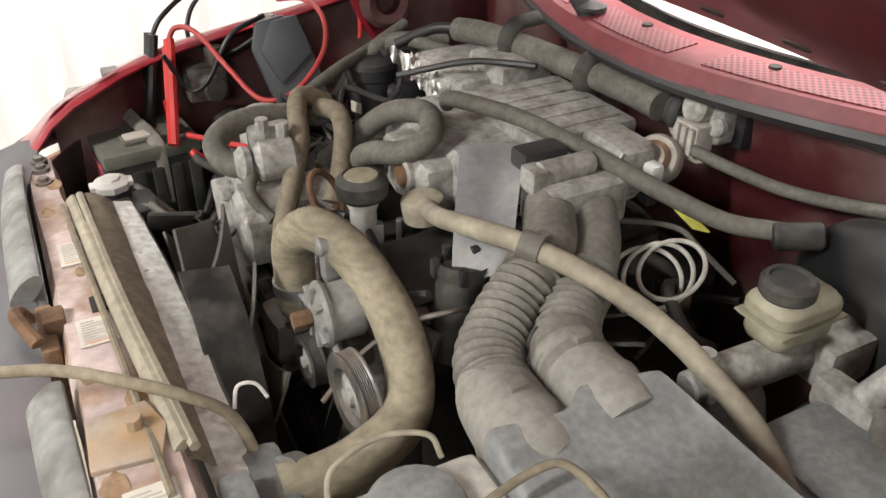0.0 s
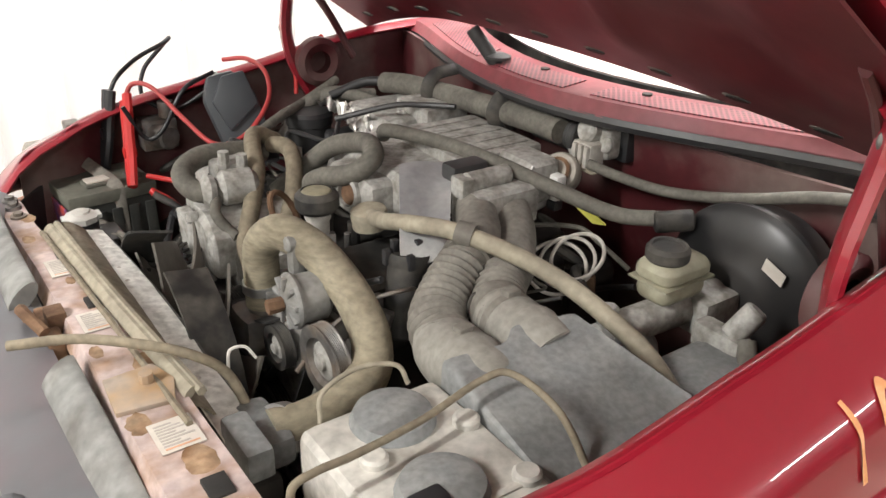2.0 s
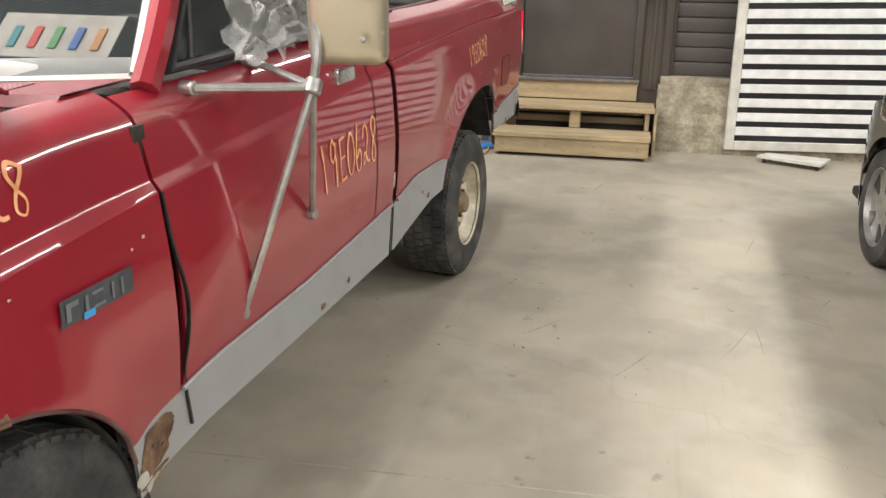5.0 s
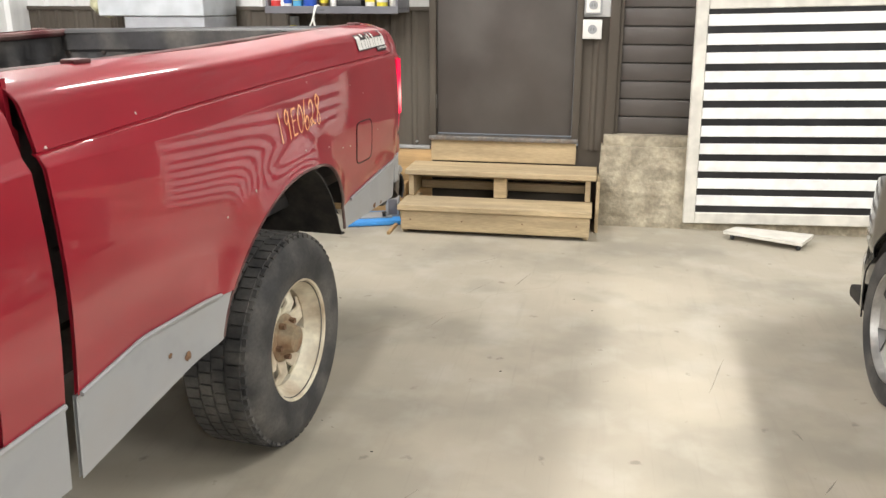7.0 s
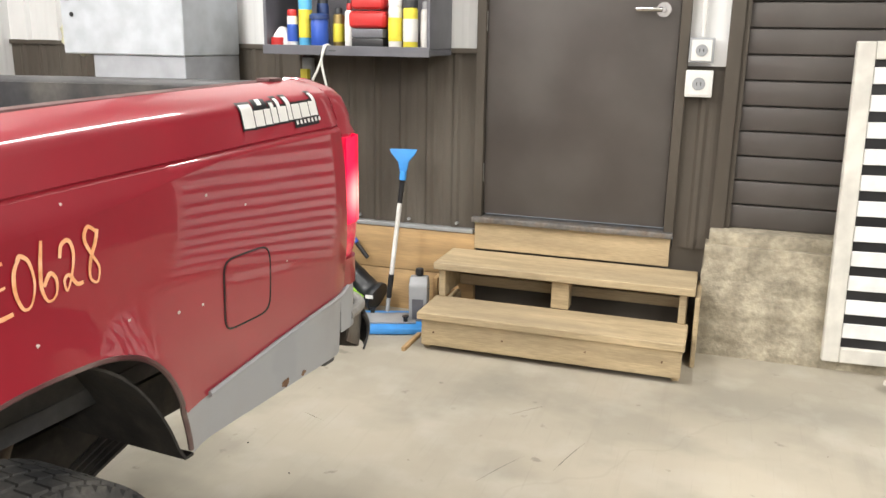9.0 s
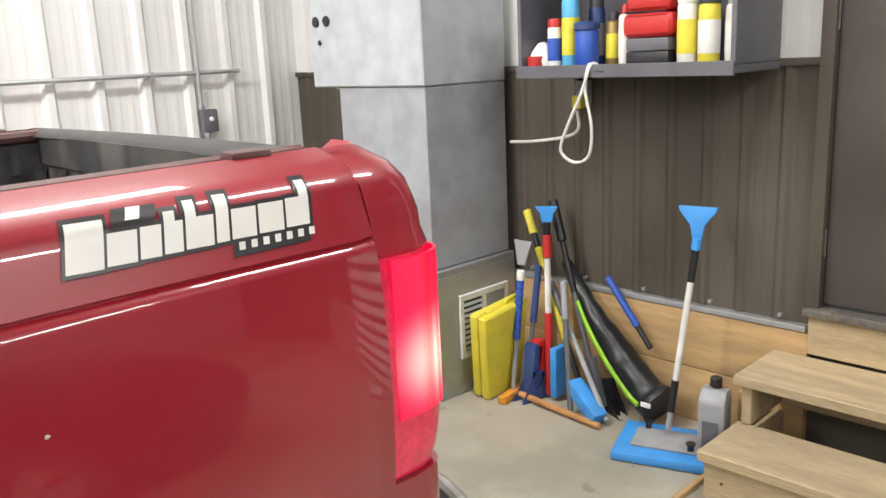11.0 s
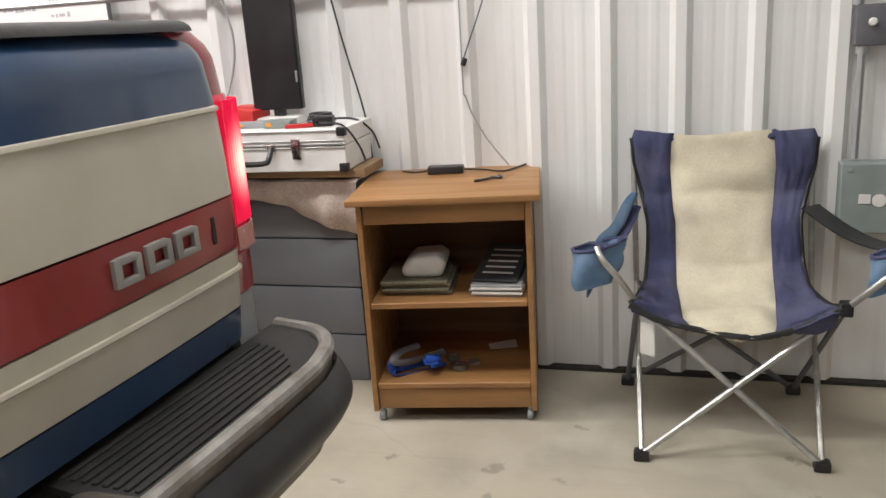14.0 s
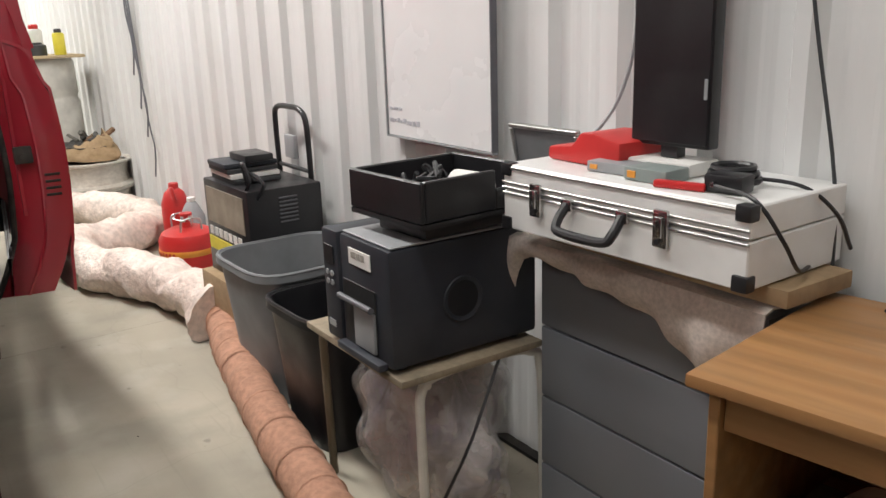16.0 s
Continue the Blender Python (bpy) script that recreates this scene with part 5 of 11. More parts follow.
part("fuel_door", surface(lambda a, r: (lambda x, z: (x, side_y(x, z) - 0.002, z))(3.5525 + (FUEL[a % 40][0] - 3.5525) * r, 0.975 + (FUEL[a % 40][1] - 0.975) * r), range(41), (0.02, 0.35, 0.7, 0.95)), M["paint"], truck, "square fuel filler door with rounded corners")

STROKES = {"1": [[(0.20, 1.02), (0.34, 0.5), (0.46, -0.10)]],
           "9": [[(0.62, 0.86), (0.40, 1.02), (0.16, 0.86), (0.14, 0.62), (0.36, 0.52), (0.60, 0.70), (0.64, 0.95), (0.66, 0.45), (0.70, -0.08)]],
           "E": [[(0.80, 0.98), (0.30, 0.95), (0.20, 0.90), (0.22, 0.5), (0.24, 0.06), (0.30, 0.0), (0.86, 0.02)], [(0.22, 0.5), (0.74, 0.54)]],
           "0": [[(0.46, 0.98), (0.16, 0.74), (0.08, 0.36), (0.28, 0.03), (0.62, 0.06), (0.88, 0.42), (0.80, 0.84), (0.50, 1.0), (0.34, 0.92)]],
           "6": [[(0.42, 1.16), (0.22, 0.70), (0.12, 0.28), (0.30, 0.0), (0.66, 0.06), (0.78, 0.34), (0.56, 0.50), (0.22, 0.30)]],
           "2": [[(0.06, 0.72), (0.22, 0.96), (0.56, 1.0), (0.68, 0.72), (0.44, 0.30), (0.16, 0.06), (0.10, 0.26), (0.34, 0.34), (0.62, 0.12), (0.92, 0.10)]],
           "8": [[(0.86, 1.0), (0.50, 1.14), (0.26, 0.92), (0.48, 0.58), (0.74, 0.28), (0.56, 0.0), (0.26, 0.14), (0.40, 0.48), (0.74, 0.80), (0.92, 1.04)]]}


def ribbon(pts, wide):
    """A thin painted stroke that lies on the body side."""
    bm, rows = bmesh.new(), []
    for i, p in enumerate(pts):
        a, b = pts[max(0, i - 1)], pts[min(len(pts) - 1, i + 1)]
        dx, dz = b[0] - a[0], b[2] - a[2]
        n = math.hypot(dx, dz) or 1.0
        k = wide * (0.85 + 0.25 * math.sin(9 * i / len(pts)))
        row = []
        for f in (-1, 1):
            x, z = p[0] - f * dz / n * k, p[2] + f * dx / n * k
            row.append(bm.verts.new((x, side_y(x, z) - 0.003, z)))
        rows.append(row)
    for (a, b), (c, d) in zip(rows, rows[1:]):
        bm.faces.new((a, c, d, b))
    bmesh.ops.recalc_face_normals(bm, faces=bm.faces)
    return bm


def marking(text, x0, z0, x1, z1, h, wide=0.006):
    """Hand-painted numbers on the driver's side between two base points."""
    n = len(text)
    grp = []
    for i, ch in enumerate(text):
        for st in STROKES[ch]:
            pts = []
            for a, b in [(p.x, p.y) for p in smooth_path([(u, v, 0) for u, v in st], 8)]:
                f = (i + 0.02 + 1.0 * a) / n
                x = x0 + (x1 - x0) * f
                z = z0 + (z1 - z0) * f + h * b
                pts.append((x, side_y(x, z) - 0.0025, z))
            grp.append(ribbon(pts, wide))
    part("painted_number", joined(*grp), M["marker"], truck, "hand-painted orange stock number")


marking("19E0628", -0.205, 1.122, 0.175, 1.148, 0.08, 0.004)
marking("19E0628", 1.215, 0.905, 1.652, 0.908, 0.135, 0.0042)
marking("19E0628", 2.84, 1.082, 3.16, 1.10, 0.085, 0.0034)


def side_decal(name, pts, t, material, label=""):
    """Thin patches that lie on the body side."""
    def patch(q):
        def f(u, v):
            (ax, az), (bx, bz_), (cx, cz), (dx, dz) = q
            x = (ax * (1 - u) + bx * u) * (1 - v) + (dx * (1 - u) + cx * u) * v
            z = (az * (1 - u) + bz_ * u) * (1 - v) + (dz * (1 - u) + cz * u) * v
            return (x, side_y(x, z) - t, z)
        return surface(f, span(0, 1, 10), span(0, 1, 5))
    part(name, joined(*(patch(q) for q in pts)), material, truck, label)


def slanted(x, z, w, h, lean=0.15, rise=0.0):
    return ((x, z), (x + w, z + rise * w), (x + w + lean * h, z + rise * w + h), (x + lean * h, z + h))


side_decal("badge", [slanted(0.138, 0.938, 0.20, 0.05)], 0.007, mat("smoked_badge", (0.07, 0.075, 0.085), 0.35), "dark oval-cornered model badge")
side_decal("badge_bar", [slanted(x - 0.045, z + 0.026, w, h) for x, z, w, h in ((0.195, 0.920, 0.012, 0.034), (0.209, 0.944, 0.022, 0.010), (0.245, 0.920, 0.008, 0.032), (0.268, 0.920, 0.03, 0.006), (0.268, 0.946, 0.03, 0.006), (0.318, 0.920, 0.006, 0.032), (0.345, 0.920, 0.006, 0.032))], 0.010, mat("dull_badge_letter", (0.20, 0.21, 0.22), 0.4, 0.3))
side_decal("badge_spot", [slanted(0.19, 0.936, 0.03, 0.014)], 0.012, mat("badge_blue", (0.05, 0.30, 0.65), 0.3), "small blue badge spot")
LETTER_H = (0.050, 0.034, 0.034, 0.045, 0.052, 0.052, 0.034, 0.034, 0.052)
LETTER_W = (0.040, 0.033, 0.024, 0.022, 0.034, 0.016, 0.032, 0.034, 0.033)
BLOCKS = [3.608 + sum(LETTER_W[:k]) + 0.0035 * k for k in range(9)]


def letter_block(k, grow):
    """One slanted block of the decal, with its taller stem where it has one."""
    x, w, h = BLOCKS[k], LETTER_W[k], LETTER_H[k]
    z = 1.316 + 0.034 * (x - 3.6)
    tall = w if k in (0, 5) else 0.013
    edge = x + 0.22 * 0.034 + (w - tall if k == 8 else 0.0)
    low = [slanted(x - grow, z - grow, w + 2 * grow, 0.034 + 2 * grow, 0.22)]
    return low + ([slanted(edge - grow, z + 0.034, tall + 2 * grow, h - 0.034 + grow, 0.22)] if h > 0.04 else [])


side_decal("decal_shadow", [q for k in range(9) for q in letter_block(k, 0.0045)] + [slanted(3.662, 1.352, 0.050, 0.022, 0.5, 0.0), slanted(3.795, 1.302, 0.105, 0.016, 0.2, 0.03)], 0.003, M["black_clean"], "dark edge of a side decal")
side_decal("decal_peak", [slanted(3.682, 1.362, 0.016, 0.012, 0.6)], 0.0045, M["white"], "small white decal peak")
for k in range(9):
    side_decal("decal_block", letter_block(k, 0.0), 0.0045, M["white"], "white slanted decal block")
for k in range(7):
    side_decal("decal_dash", [slanted(3.803 + k * 0.016, 1.3095 + 0.0005 * k, 0.008, 0.009, 0.2)], 0.0045, M["white"])

# towing mirror
MB = [Vector(p) for p in ((0.70, 0.075, 1.285), (0.89, -0.14, 1.272), (1.13, -0.0, 0.865), (0.77, 0.028, 0.70), (1.02, 0.10, 1.31))]
mirror = part("towing_mirror", tube([MB[1], (0.90, -0.15, 1.36), (0.93, -0.13, 1.45), (0.93, -0.13, 1.62)], 0.012, 8, 4), M["alu"], truck, "silver tubular towing mirror")
for a, b, r in ((0, 1, 0.011), (4, 1, 0.011), (1, 2, 0.010), (1, 3, 0.011)):
    part("arm", tube([MB[a], MB[b]], r, 8, 1), M["alu"], mirror)
part("joint", cyl((0.88, -0.14, 1.255), (0.90, -0.14, 1.29), 0.022, 12, bev=0.004), M["alu"], mirror)
part("mirror_head", moved(joined(box((-0.038, -0.098, -0.165), (0.038, 0.098, 0.165), 0.036, 5)), Matrix.Translation((0.965, -0.205, 1.485)) @ pose(0, 0, 0, 0, 0, 12)), mat("champagne_metal", (0.52, 0.46, 0.34), 0.28, 0.7, 0.08, 6, 0.03, 40, (0.35, 0.3, 0.22), 0.3, 6), mirror, "champagne metal mirror back with rivets")
for p in (MB[0], MB[3], MB[2], MB[4]):
    part("mirror_foot", cyl(p + Vector((0, -0.012, 0)), p + Vector((0, 0.025, 0)), 0.017, 12, bev=0.003), M["alu"], mirror)
for dy, dz in ((-0.06, -0.1), (0.06, -0.1), (-0.06, 0.0), (0.06, 0.0), (-0.06, 0.1), (0.06, 0.1)):
    part("rivet", lathe([(0.008, 0), (0.006, 0.004), (0, 0.005)], (0.925 + dy * 0.2, -0.205 + dy, 1.485 + dz), (-1, 0.2, 0), 10), M["alu"], mirror)
M["film"] = mat("clear_plastic_film", (0.80, 0.82, 0.82), 0.18, 0, 0.2, 14, 0.9, 25, alpha=0.30, dist=0.02)
part("plastic_wrap", surface(lambda s, u: (0.80 + 0.34 * s + 0.03 * noise.noise((s * 5, u * 5, 0)), 0.03 - 0.11 * u * s + 0.05 * noise.noise((s * 6, u * 7, 2)), 1.33 + 0.30 * u * (1 - 0.35 * s) + 0.05 * noise.noise((s * 7, u * 6, 5))), span(0, 1, 22), span(0, 1, 18)), M["film"], mirror, "crumpled clear plastic film")

# head lamp, bezel, grille header
for right in (False, True):
    fl = (lambda y: W - y) if right else (lambda y: y)
    lampf = part("head_lamp", surface(lambda s, u, fl=fl: (-0.818 - 0.118 * s - 0.02 * math.sin(math.pi * s), fl(0.19 + 0.27 * s), 0.765 + 0.20 * u - (LEAN if fl(0) > 1 else 0)), span(0, 1, 12), span(0, 1, 8), 0.012), M["lens_clear"], truck, "clear rectangular head lamp")
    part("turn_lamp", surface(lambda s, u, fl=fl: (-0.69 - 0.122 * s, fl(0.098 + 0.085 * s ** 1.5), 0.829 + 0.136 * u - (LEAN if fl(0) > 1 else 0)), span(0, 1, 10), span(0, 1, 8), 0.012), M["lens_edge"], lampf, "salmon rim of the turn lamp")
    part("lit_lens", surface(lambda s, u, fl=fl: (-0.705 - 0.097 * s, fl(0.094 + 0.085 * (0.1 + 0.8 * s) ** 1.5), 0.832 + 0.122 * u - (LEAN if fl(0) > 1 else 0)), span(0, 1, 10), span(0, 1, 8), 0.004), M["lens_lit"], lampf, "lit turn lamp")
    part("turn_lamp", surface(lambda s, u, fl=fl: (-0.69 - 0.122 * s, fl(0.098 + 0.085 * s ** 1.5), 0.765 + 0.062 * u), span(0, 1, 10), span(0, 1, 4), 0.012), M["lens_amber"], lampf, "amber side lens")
M["bezel"] = mat("faded_grey_bezel", (0.095, 0.096, 0.102), 0.45, 0, 0.15, 5, 0.08, 60, (0.17, 0.075, 0.08), 0.45, 4)
bz = [(-0.655, 0.086, 0.70), (-0.660, 0.084, 0.86), (-0.672, 0.086, 0.93), (-0.705, 0.104, 0.972), (-0.755, 0.142, 0.990), (-0.82, 0.205, 0.988), (-0.905, 0.36, 0.982), (-0.945, 0.52, 0.98), (-0.95, 0.66, 0.978)]
for right in (False, True):
    part("lamp_bezel", tube([(p[0], W - p[1] if right else p[1], p[2] + (0.022 - LEAN if right else 0.022) * min(1.0, (p[2] - 0.70) / 0.2)) for p in bz], 0.021, 14, 4, flat=1.3), M["bezel"], truck, "faded grey lamp bezel")
    part("lamp_housing", surface(lambda s, u, right=right: (-0.64 - 0.25 * s + 0.03, (lambda y: W - y if right else y)(0.11 + 0.34 * s ** 1.3), 0.70 + 0.28 * u), span(0, 1, 8), span(0, 1, 3), 0.006), M["black"], truck)
part("grille_header", surface(lambda y, u: (-0.965 + 0.13 * u + 0.22 * max(0.0, abs(y - 1.0) - 0.42) ** 1.1, y, 0.985 + 0.03 * math.sin(u * math.pi * 0.6)), span(0.24, W - 0.24, 24), span(0, 1, 8), 0.008), M["bezel"], truck, "faded grey grille header")
part("grille", joined(*(box((-0.945, 0.50, 0.66 + 0.05 * k), (-0.915, W - 0.50, 0.675 + 0.05 * k), 0.004) for k in range(6)), *(box((-0.945, 0.52 + 0.235 * k, 0.64), (-0.92, 0.535 + 0.235 * k, 0.95), 0.003) for k in range(5))), M["bezel"], truck, "grey plastic grille")
part("front_bumper", surface(lambda y, u: (-1.03 - 0.03 * math.sin(math.pi * u) + 0.12 * max(0, abs(y - 1) - 0.75) ** 1.2, y, 0.42 + 0.2 * u), span(0.02, W - 0.02, 24), span(0, 1, 8), 0.006), M["chrome"], truck, "chrome front bumper")
for x0, x1 in ((-0.585, -0.50), (-0.47, -0.40), (-0.12, -0.02)):
    part("rust_patch", surface(lambda x, s: (x, side_y(x, low_edge(x) + 0.03 * s) - 0.003, low_edge(x) - 0.006 + 0.035 * s * (0.6 + 0.5 * noise.noise((x * 40, 1, 1)))), span(x0, x1, 10), span(0, 1, 4), 0.003), M["rust"], truck, "rusty arch edge")


def blob(x, z, r, seed):
    """An uneven patch on the driver's side."""
    def f(a, q):
        k = r * q * (1 + 0.45 * noise.noise((math.cos(a) * 1.7, math.sin(a) * 1.7, seed)))
        px_, pz = x + k * math.cos(a) * 1.3, z + k * math.sin(a)
        return (px_, side_y(px_, pz) - 0.0035 + 0.0015 * q, pz)
    return surface(f, span(0, 2 * math.pi, 18), (0.02, 0.4, 0.75, 1.0))


for x, z, r, m, n, lab in ((0.375, 0.545, 0.050, "rust", 2.0, "rusted-through fender bottom"), (0.345, 0.515, 0.034, "rust", 7.0, "rusted-through fender bottom"), (0.415, 0.575, 0.026, "rust", 5.0, "rusted-through fender bottom"), (0.36, 0.555, 0.016, "grime", 3.0, "hole eaten through the metal"), (0.395, 0.535, 0.012, "grime", 9.0, "hole eaten through the metal"), (0.312, 0.505, 0.024, "tank", 4.0, "bare pale filler"), (0.335, 0.478, 0.018, "tank", 6.0, "bare pale filler")):
    part("rust_patch", blob(x, z, r, n), M[m], truck, lab)
part("torn_flap", surface(lambda x, q: (x, side_y(x, 0.5) + 0.012 * q, 0.485 - (0.030 + 0.022 * noise.noise((x * 45, 2.0, 0.0))) * q), span(0.30, 0.42, 18), span(0, 1, 3), 0.003), M["rust"], truck, "torn rusty edge")
for n, (x, z, r) in enumerate(((2.30, 0.60, 0.012), (2.22, 0.635, 0.007), (1.45, 0.53, 0.010), (1.25, 0.515, 0.012), (3.72, 0.675, 0.012), (3.80, 0.672, 0.008))):
    part("rust_spot", blob(x, z, r, n * 3.1), M["rust"], truck, "rust spot on the grey lower panel")
CHIP = mat("bare_paint_chip", (0.52, 0.42, 0.38), 0.6)
for n, (x, z, r) in enumerate(((3.33, 0.985, 0.0035), (3.40, 0.98, 0.003), (3.44, 1.20, 0.003), (3.56, 1.16, 0.0025), (3.20, 1.01, 0.003), (3.0, 1.03, 0.003), (2.66, 0.97, 0.004), (2.5, 0.93, 0.003), (0.40, 1.03, 0.004), (0.36, 1.015, 0.003), (1.9, 1.22, 0.003), (2.2, 1.25, 0.003), (3.7, 1.0, 0.0025), (3.1, 1.24, 0.0025), (0.05, 1.03, 0.003), (-0.35, 1.0, 0.003))):
    part("paint_chip", blob(x, z, r, n * 1.7), CHIP, truck)

# ---------- engine bay ----------


def move_new(before, v, parent=None):
    """Moves the parts that were added to the truck or the engine since before."""
    for ob in set((parent or truck).children) - before:
        ob.location += Vector(v)



def lumpy(lo, hi, cuts, amp, seed, freq=14):
    """A cast block with an uneven, grimy skin."""
    bm = box(lo, hi, 0.02, 2)
    bmesh.ops.subdivide_edges(bm, edges=[e for e in bm.edges if e.calc_length() > 0.05], cuts=cuts, use_grid_fill=True)
    for v in bm.verts:
        v.co += noise.noise_vector(v.co * freq + Vector((seed, seed, 0))) * amp
    return bm


engine = part("engine_block", joined(lumpy((-0.40, 0.80, 0.45), (0.22, 1.38, 0.96), 5, 0.02, 1.0), lumpy((-0.36, 0.70, 0.55), (0.10, 0.86, 0.93), 4, 0.02, 4.0), lumpy((-0.30, 1.36, 0.55), (0.2, 1.50, 0.95), 4, 0.02, 7.0)), M["grime"], truck, "grimy dark engine block", smooth=50)
# Added dark sheet under the engine that stands for the shade down there.
part("splash_tray", box((-0.70, 0.22, 0.40), (0.33, W - 0.22, 0.45)), M["grime"], truck, "dark tray added to stand for shade below the engine")

# valve covers, plenum, throttle body
part("valve_cover", lumpy((-0.40, 0.84, 0.93), (0.12, 1.03, 1.035), 4, 0.006, 2.0), M["dusty_black"], engine, "dusty black valve cover", smooth=50)
part("valve_cover", lumpy((-0.38, 1.36, 0.93), (0.12, 1.52, 1.01), 4, 0.006, 3.0), M["dusty_black"], engine, "dusty black valve cover", smooth=50)
plen = part("intake_plenum", joined(box((-0.18, 0.97, 1.055), (0.10, 1.30, 1.155), 0.028, 3), box((-0.235, 1.035, 1.045), (-0.12, 1.21, 1.140), 0.022, 3), box((-0.06, 0.90, 1.06), (0.12, 1.05, 1.165), 0.025, 3)), M["cast"], engine, "dusty cast aluminium intake plenum")
part("port", joined(lathe([(0.034, 0.0), (0.034, 0.012), (0.026, 0.014), (0.026, -0.02), (0, -0.02)], (-0.237, 1.10, 1.105), (-1, -0.15, 0.1), 24)), M["cast"], plen)
part("port_plug", lathe([(0.024, 0), (0.02, 0.004), (0, 0.005)], (-0.243, 1.10, 1.105), (-1, -0.15, 0.1), 20), M["rust"], plen, "rusty port plug")
part("runner", joined(*(tube([(-0.12 + 0.09 * k, 1.28, 1.09), (-0.12 + 0.09 * k, 1.36, 1.06), (-0.11 + 0.09 * k, 1.40, 0.98)], 0.032, 12, 5) for k in range(3))), M["cast"], plen, "cast intake runners")
part("plenum_lid", box((-0.06, 0.975, 1.150), (0.15, 1.22, 1.178), 0.010, 2), M["cast"], plen, "ribbed dusty plenum lid")
part("plenum_boss", box((0.02, 0.86, 1.10), (0.10, 0.97, 1.19), 0.02, 3), M["cast"], plen)
for k in range(5):
    part("rib", box((-0.03, 1.0 + 0.045 * k, 1.1775), (0.13, 1.006 + 0.045 * k, 1.181), 0.001), M["cast"], plen)
part("throttle_body", joined(box((-0.13, 0.825, 1.085), (0.02, 0.915, 1.165), 0.016, 3), cyl((-0.12, 0.88, 1.175), (-0.02, 0.88, 1.175), 0.020, 12, bev=0.004), box((-0.14, 0.86, 1.15), (-0.11, 0.90, 1.19), 0.006)), M["cast"], engine, "dusty throttle body")
part("sensor_plug", box((-0.13, 0.90, 1.168), (-0.05, 0.945, 1.20), 0.008), M["black"], engine)
part("heat_shield", surface(lambda a, b: tuple((Vector((-0.185, 1.005, 1.185)).lerp(Vector((-0.075, 0.985, 1.180)), a)).lerp(Vector((-0.310, 0.80, 1.095)).lerp(Vector((-0.235, 0.765, 1.095)), a), b) + Vector((0, 0, 0.012 * math.sin(math.pi * b) + 0.004 * math.sin(5 * a + 4 * b)))), span(0, 1, 10), span(0, 1, 12), 0.003), mat("dull_shield_sheet", (0.36, 0.365, 0.37), 0.5, 0.3, 0.2, 6, 0.1, 90, (0.52, 0.51, 0.49), 0.8, 7), engine, "bent dusty sheet metal shield")
FO = surface(lambda s, u: (-0.06 + 0.17 * s, 1.34 + 0.26 * u, 1.10 + 0.05 * math.sin(3 * s + 2 * u) + 0.03 * noise.noise((s * 9, u * 9, 0)) + 0.018 * noise.noise((s * 25, u * 25, 3))), span(0, 1, 22), span(0, 1, 26))
part("foil_wrap", FO, M["foil"], engine, "crumpled foil wrap", smooth=0)
part("rear_bracket", joined(box((-0.02, 1.30, 1.08), (0.15, 1.52, 1.16), 0.02, 2), box((0.05, 1.26, 1.12), (0.17, 1.40, 1.19), 0.015, 2)), M["cast"], engine, "dusty cast bracket")
part("wiring_loom", tube([(-0.10, 1.42, 1.15), (0.0, 1.33, 1.19), (0.06, 1.28, 1.195), (0.1, 1.22, 1.20)], 0.007, 8, 6), M["black"], engine)

# oil filler, breather cap, dipstick tag
part("oil_filler", joined(lathe([(0.022, -0.12), (0.022, -0.03), (0.026, -0.02), (0.026, 0)], (-0.335, 1.055, 1.115), (0, 0, 1), 20)), M["tank"], engine, "white oil filler neck")
part("oil_cap", joined(lathe([(0.036, -0.02), (0.042, -0.012), (0.042, 0.010), (0.034, 0.018), (0.030, 0.020), (0.030, 0.016), (0, 0.017)], (-0.335, 1.055, 1.128), (0, 0, 1), 28)), M["dusty_black"], engine, "dusty black oil cap")
part("cap_disc", lathe([(0.029, 0), (0.026, 0.003), (0, 0.004)], (-0.335, 1.055, 1.145), (0, 0, 1), 24), mat("faded_yellow_print", (0.24, 0.22, 0.15), 0.6, 0, 0.3, 30), engine)
part("breather_cap", joined(lathe([(0.034, -0.03), (0.036, 0), (0.034, 0.006), (0.03, 0.008), (0, 0.008)], (-0.25, 1.01, 1.10), (-0.1, 0, 1), 26)), M["hose_pale"], engine, "pale breather cap")
part("bracket_ring", moved(tube([(0.03 * math.cos(a), 0.045 * math.sin(a), 0) for a in span(0, 2 * math.pi, 16)[:-1]], 0.006, 8, 2, closed=True), Matrix.Translation((-0.37, 1.13, 1.08)) @ pose(0, 0, 0, 60, 0, 30)), M["rust"], engine)
part("dipstick_tag", quad_plate((0.045, 0.755, 1.135), (0.06, 0.735, 1.135), (0.085, 0.715, 1.105), (0.07, 0.735, 1.105), 0.004), mat("yellow_tag", (0.62, 0.58, 0.12), 0.5, 0, 0.1, 20), engine, "yellow dipstick tag")
part("filler_pipe", joined(cyl((-0.285, 0.815, 1.10), (-0.315, 0.79, 0.96), 0.034, 20, bev=0.006), lathe([(0.037, -0.012), (0.039, 0.0), (0.037, 0.01)], (-0.285, 0.815, 1.095), (0.2, 0.15, 1), 20)), M["dusty_black"], engine, "dark open pipe")
for a in (0.3, 1.6, 2.9, 4.4):
    part("clip", box((-0.29 + 0.034 * math.cos(a) - 0.006, 0.815 + 0.034 * math.sin(a) - 0.006, 1.09), (-0.29 + 0.034 * math.cos(a) + 0.006, 0.815 + 0.034 * math.sin(a) + 0.006, 1.118), 0.002), M["black"], engine)

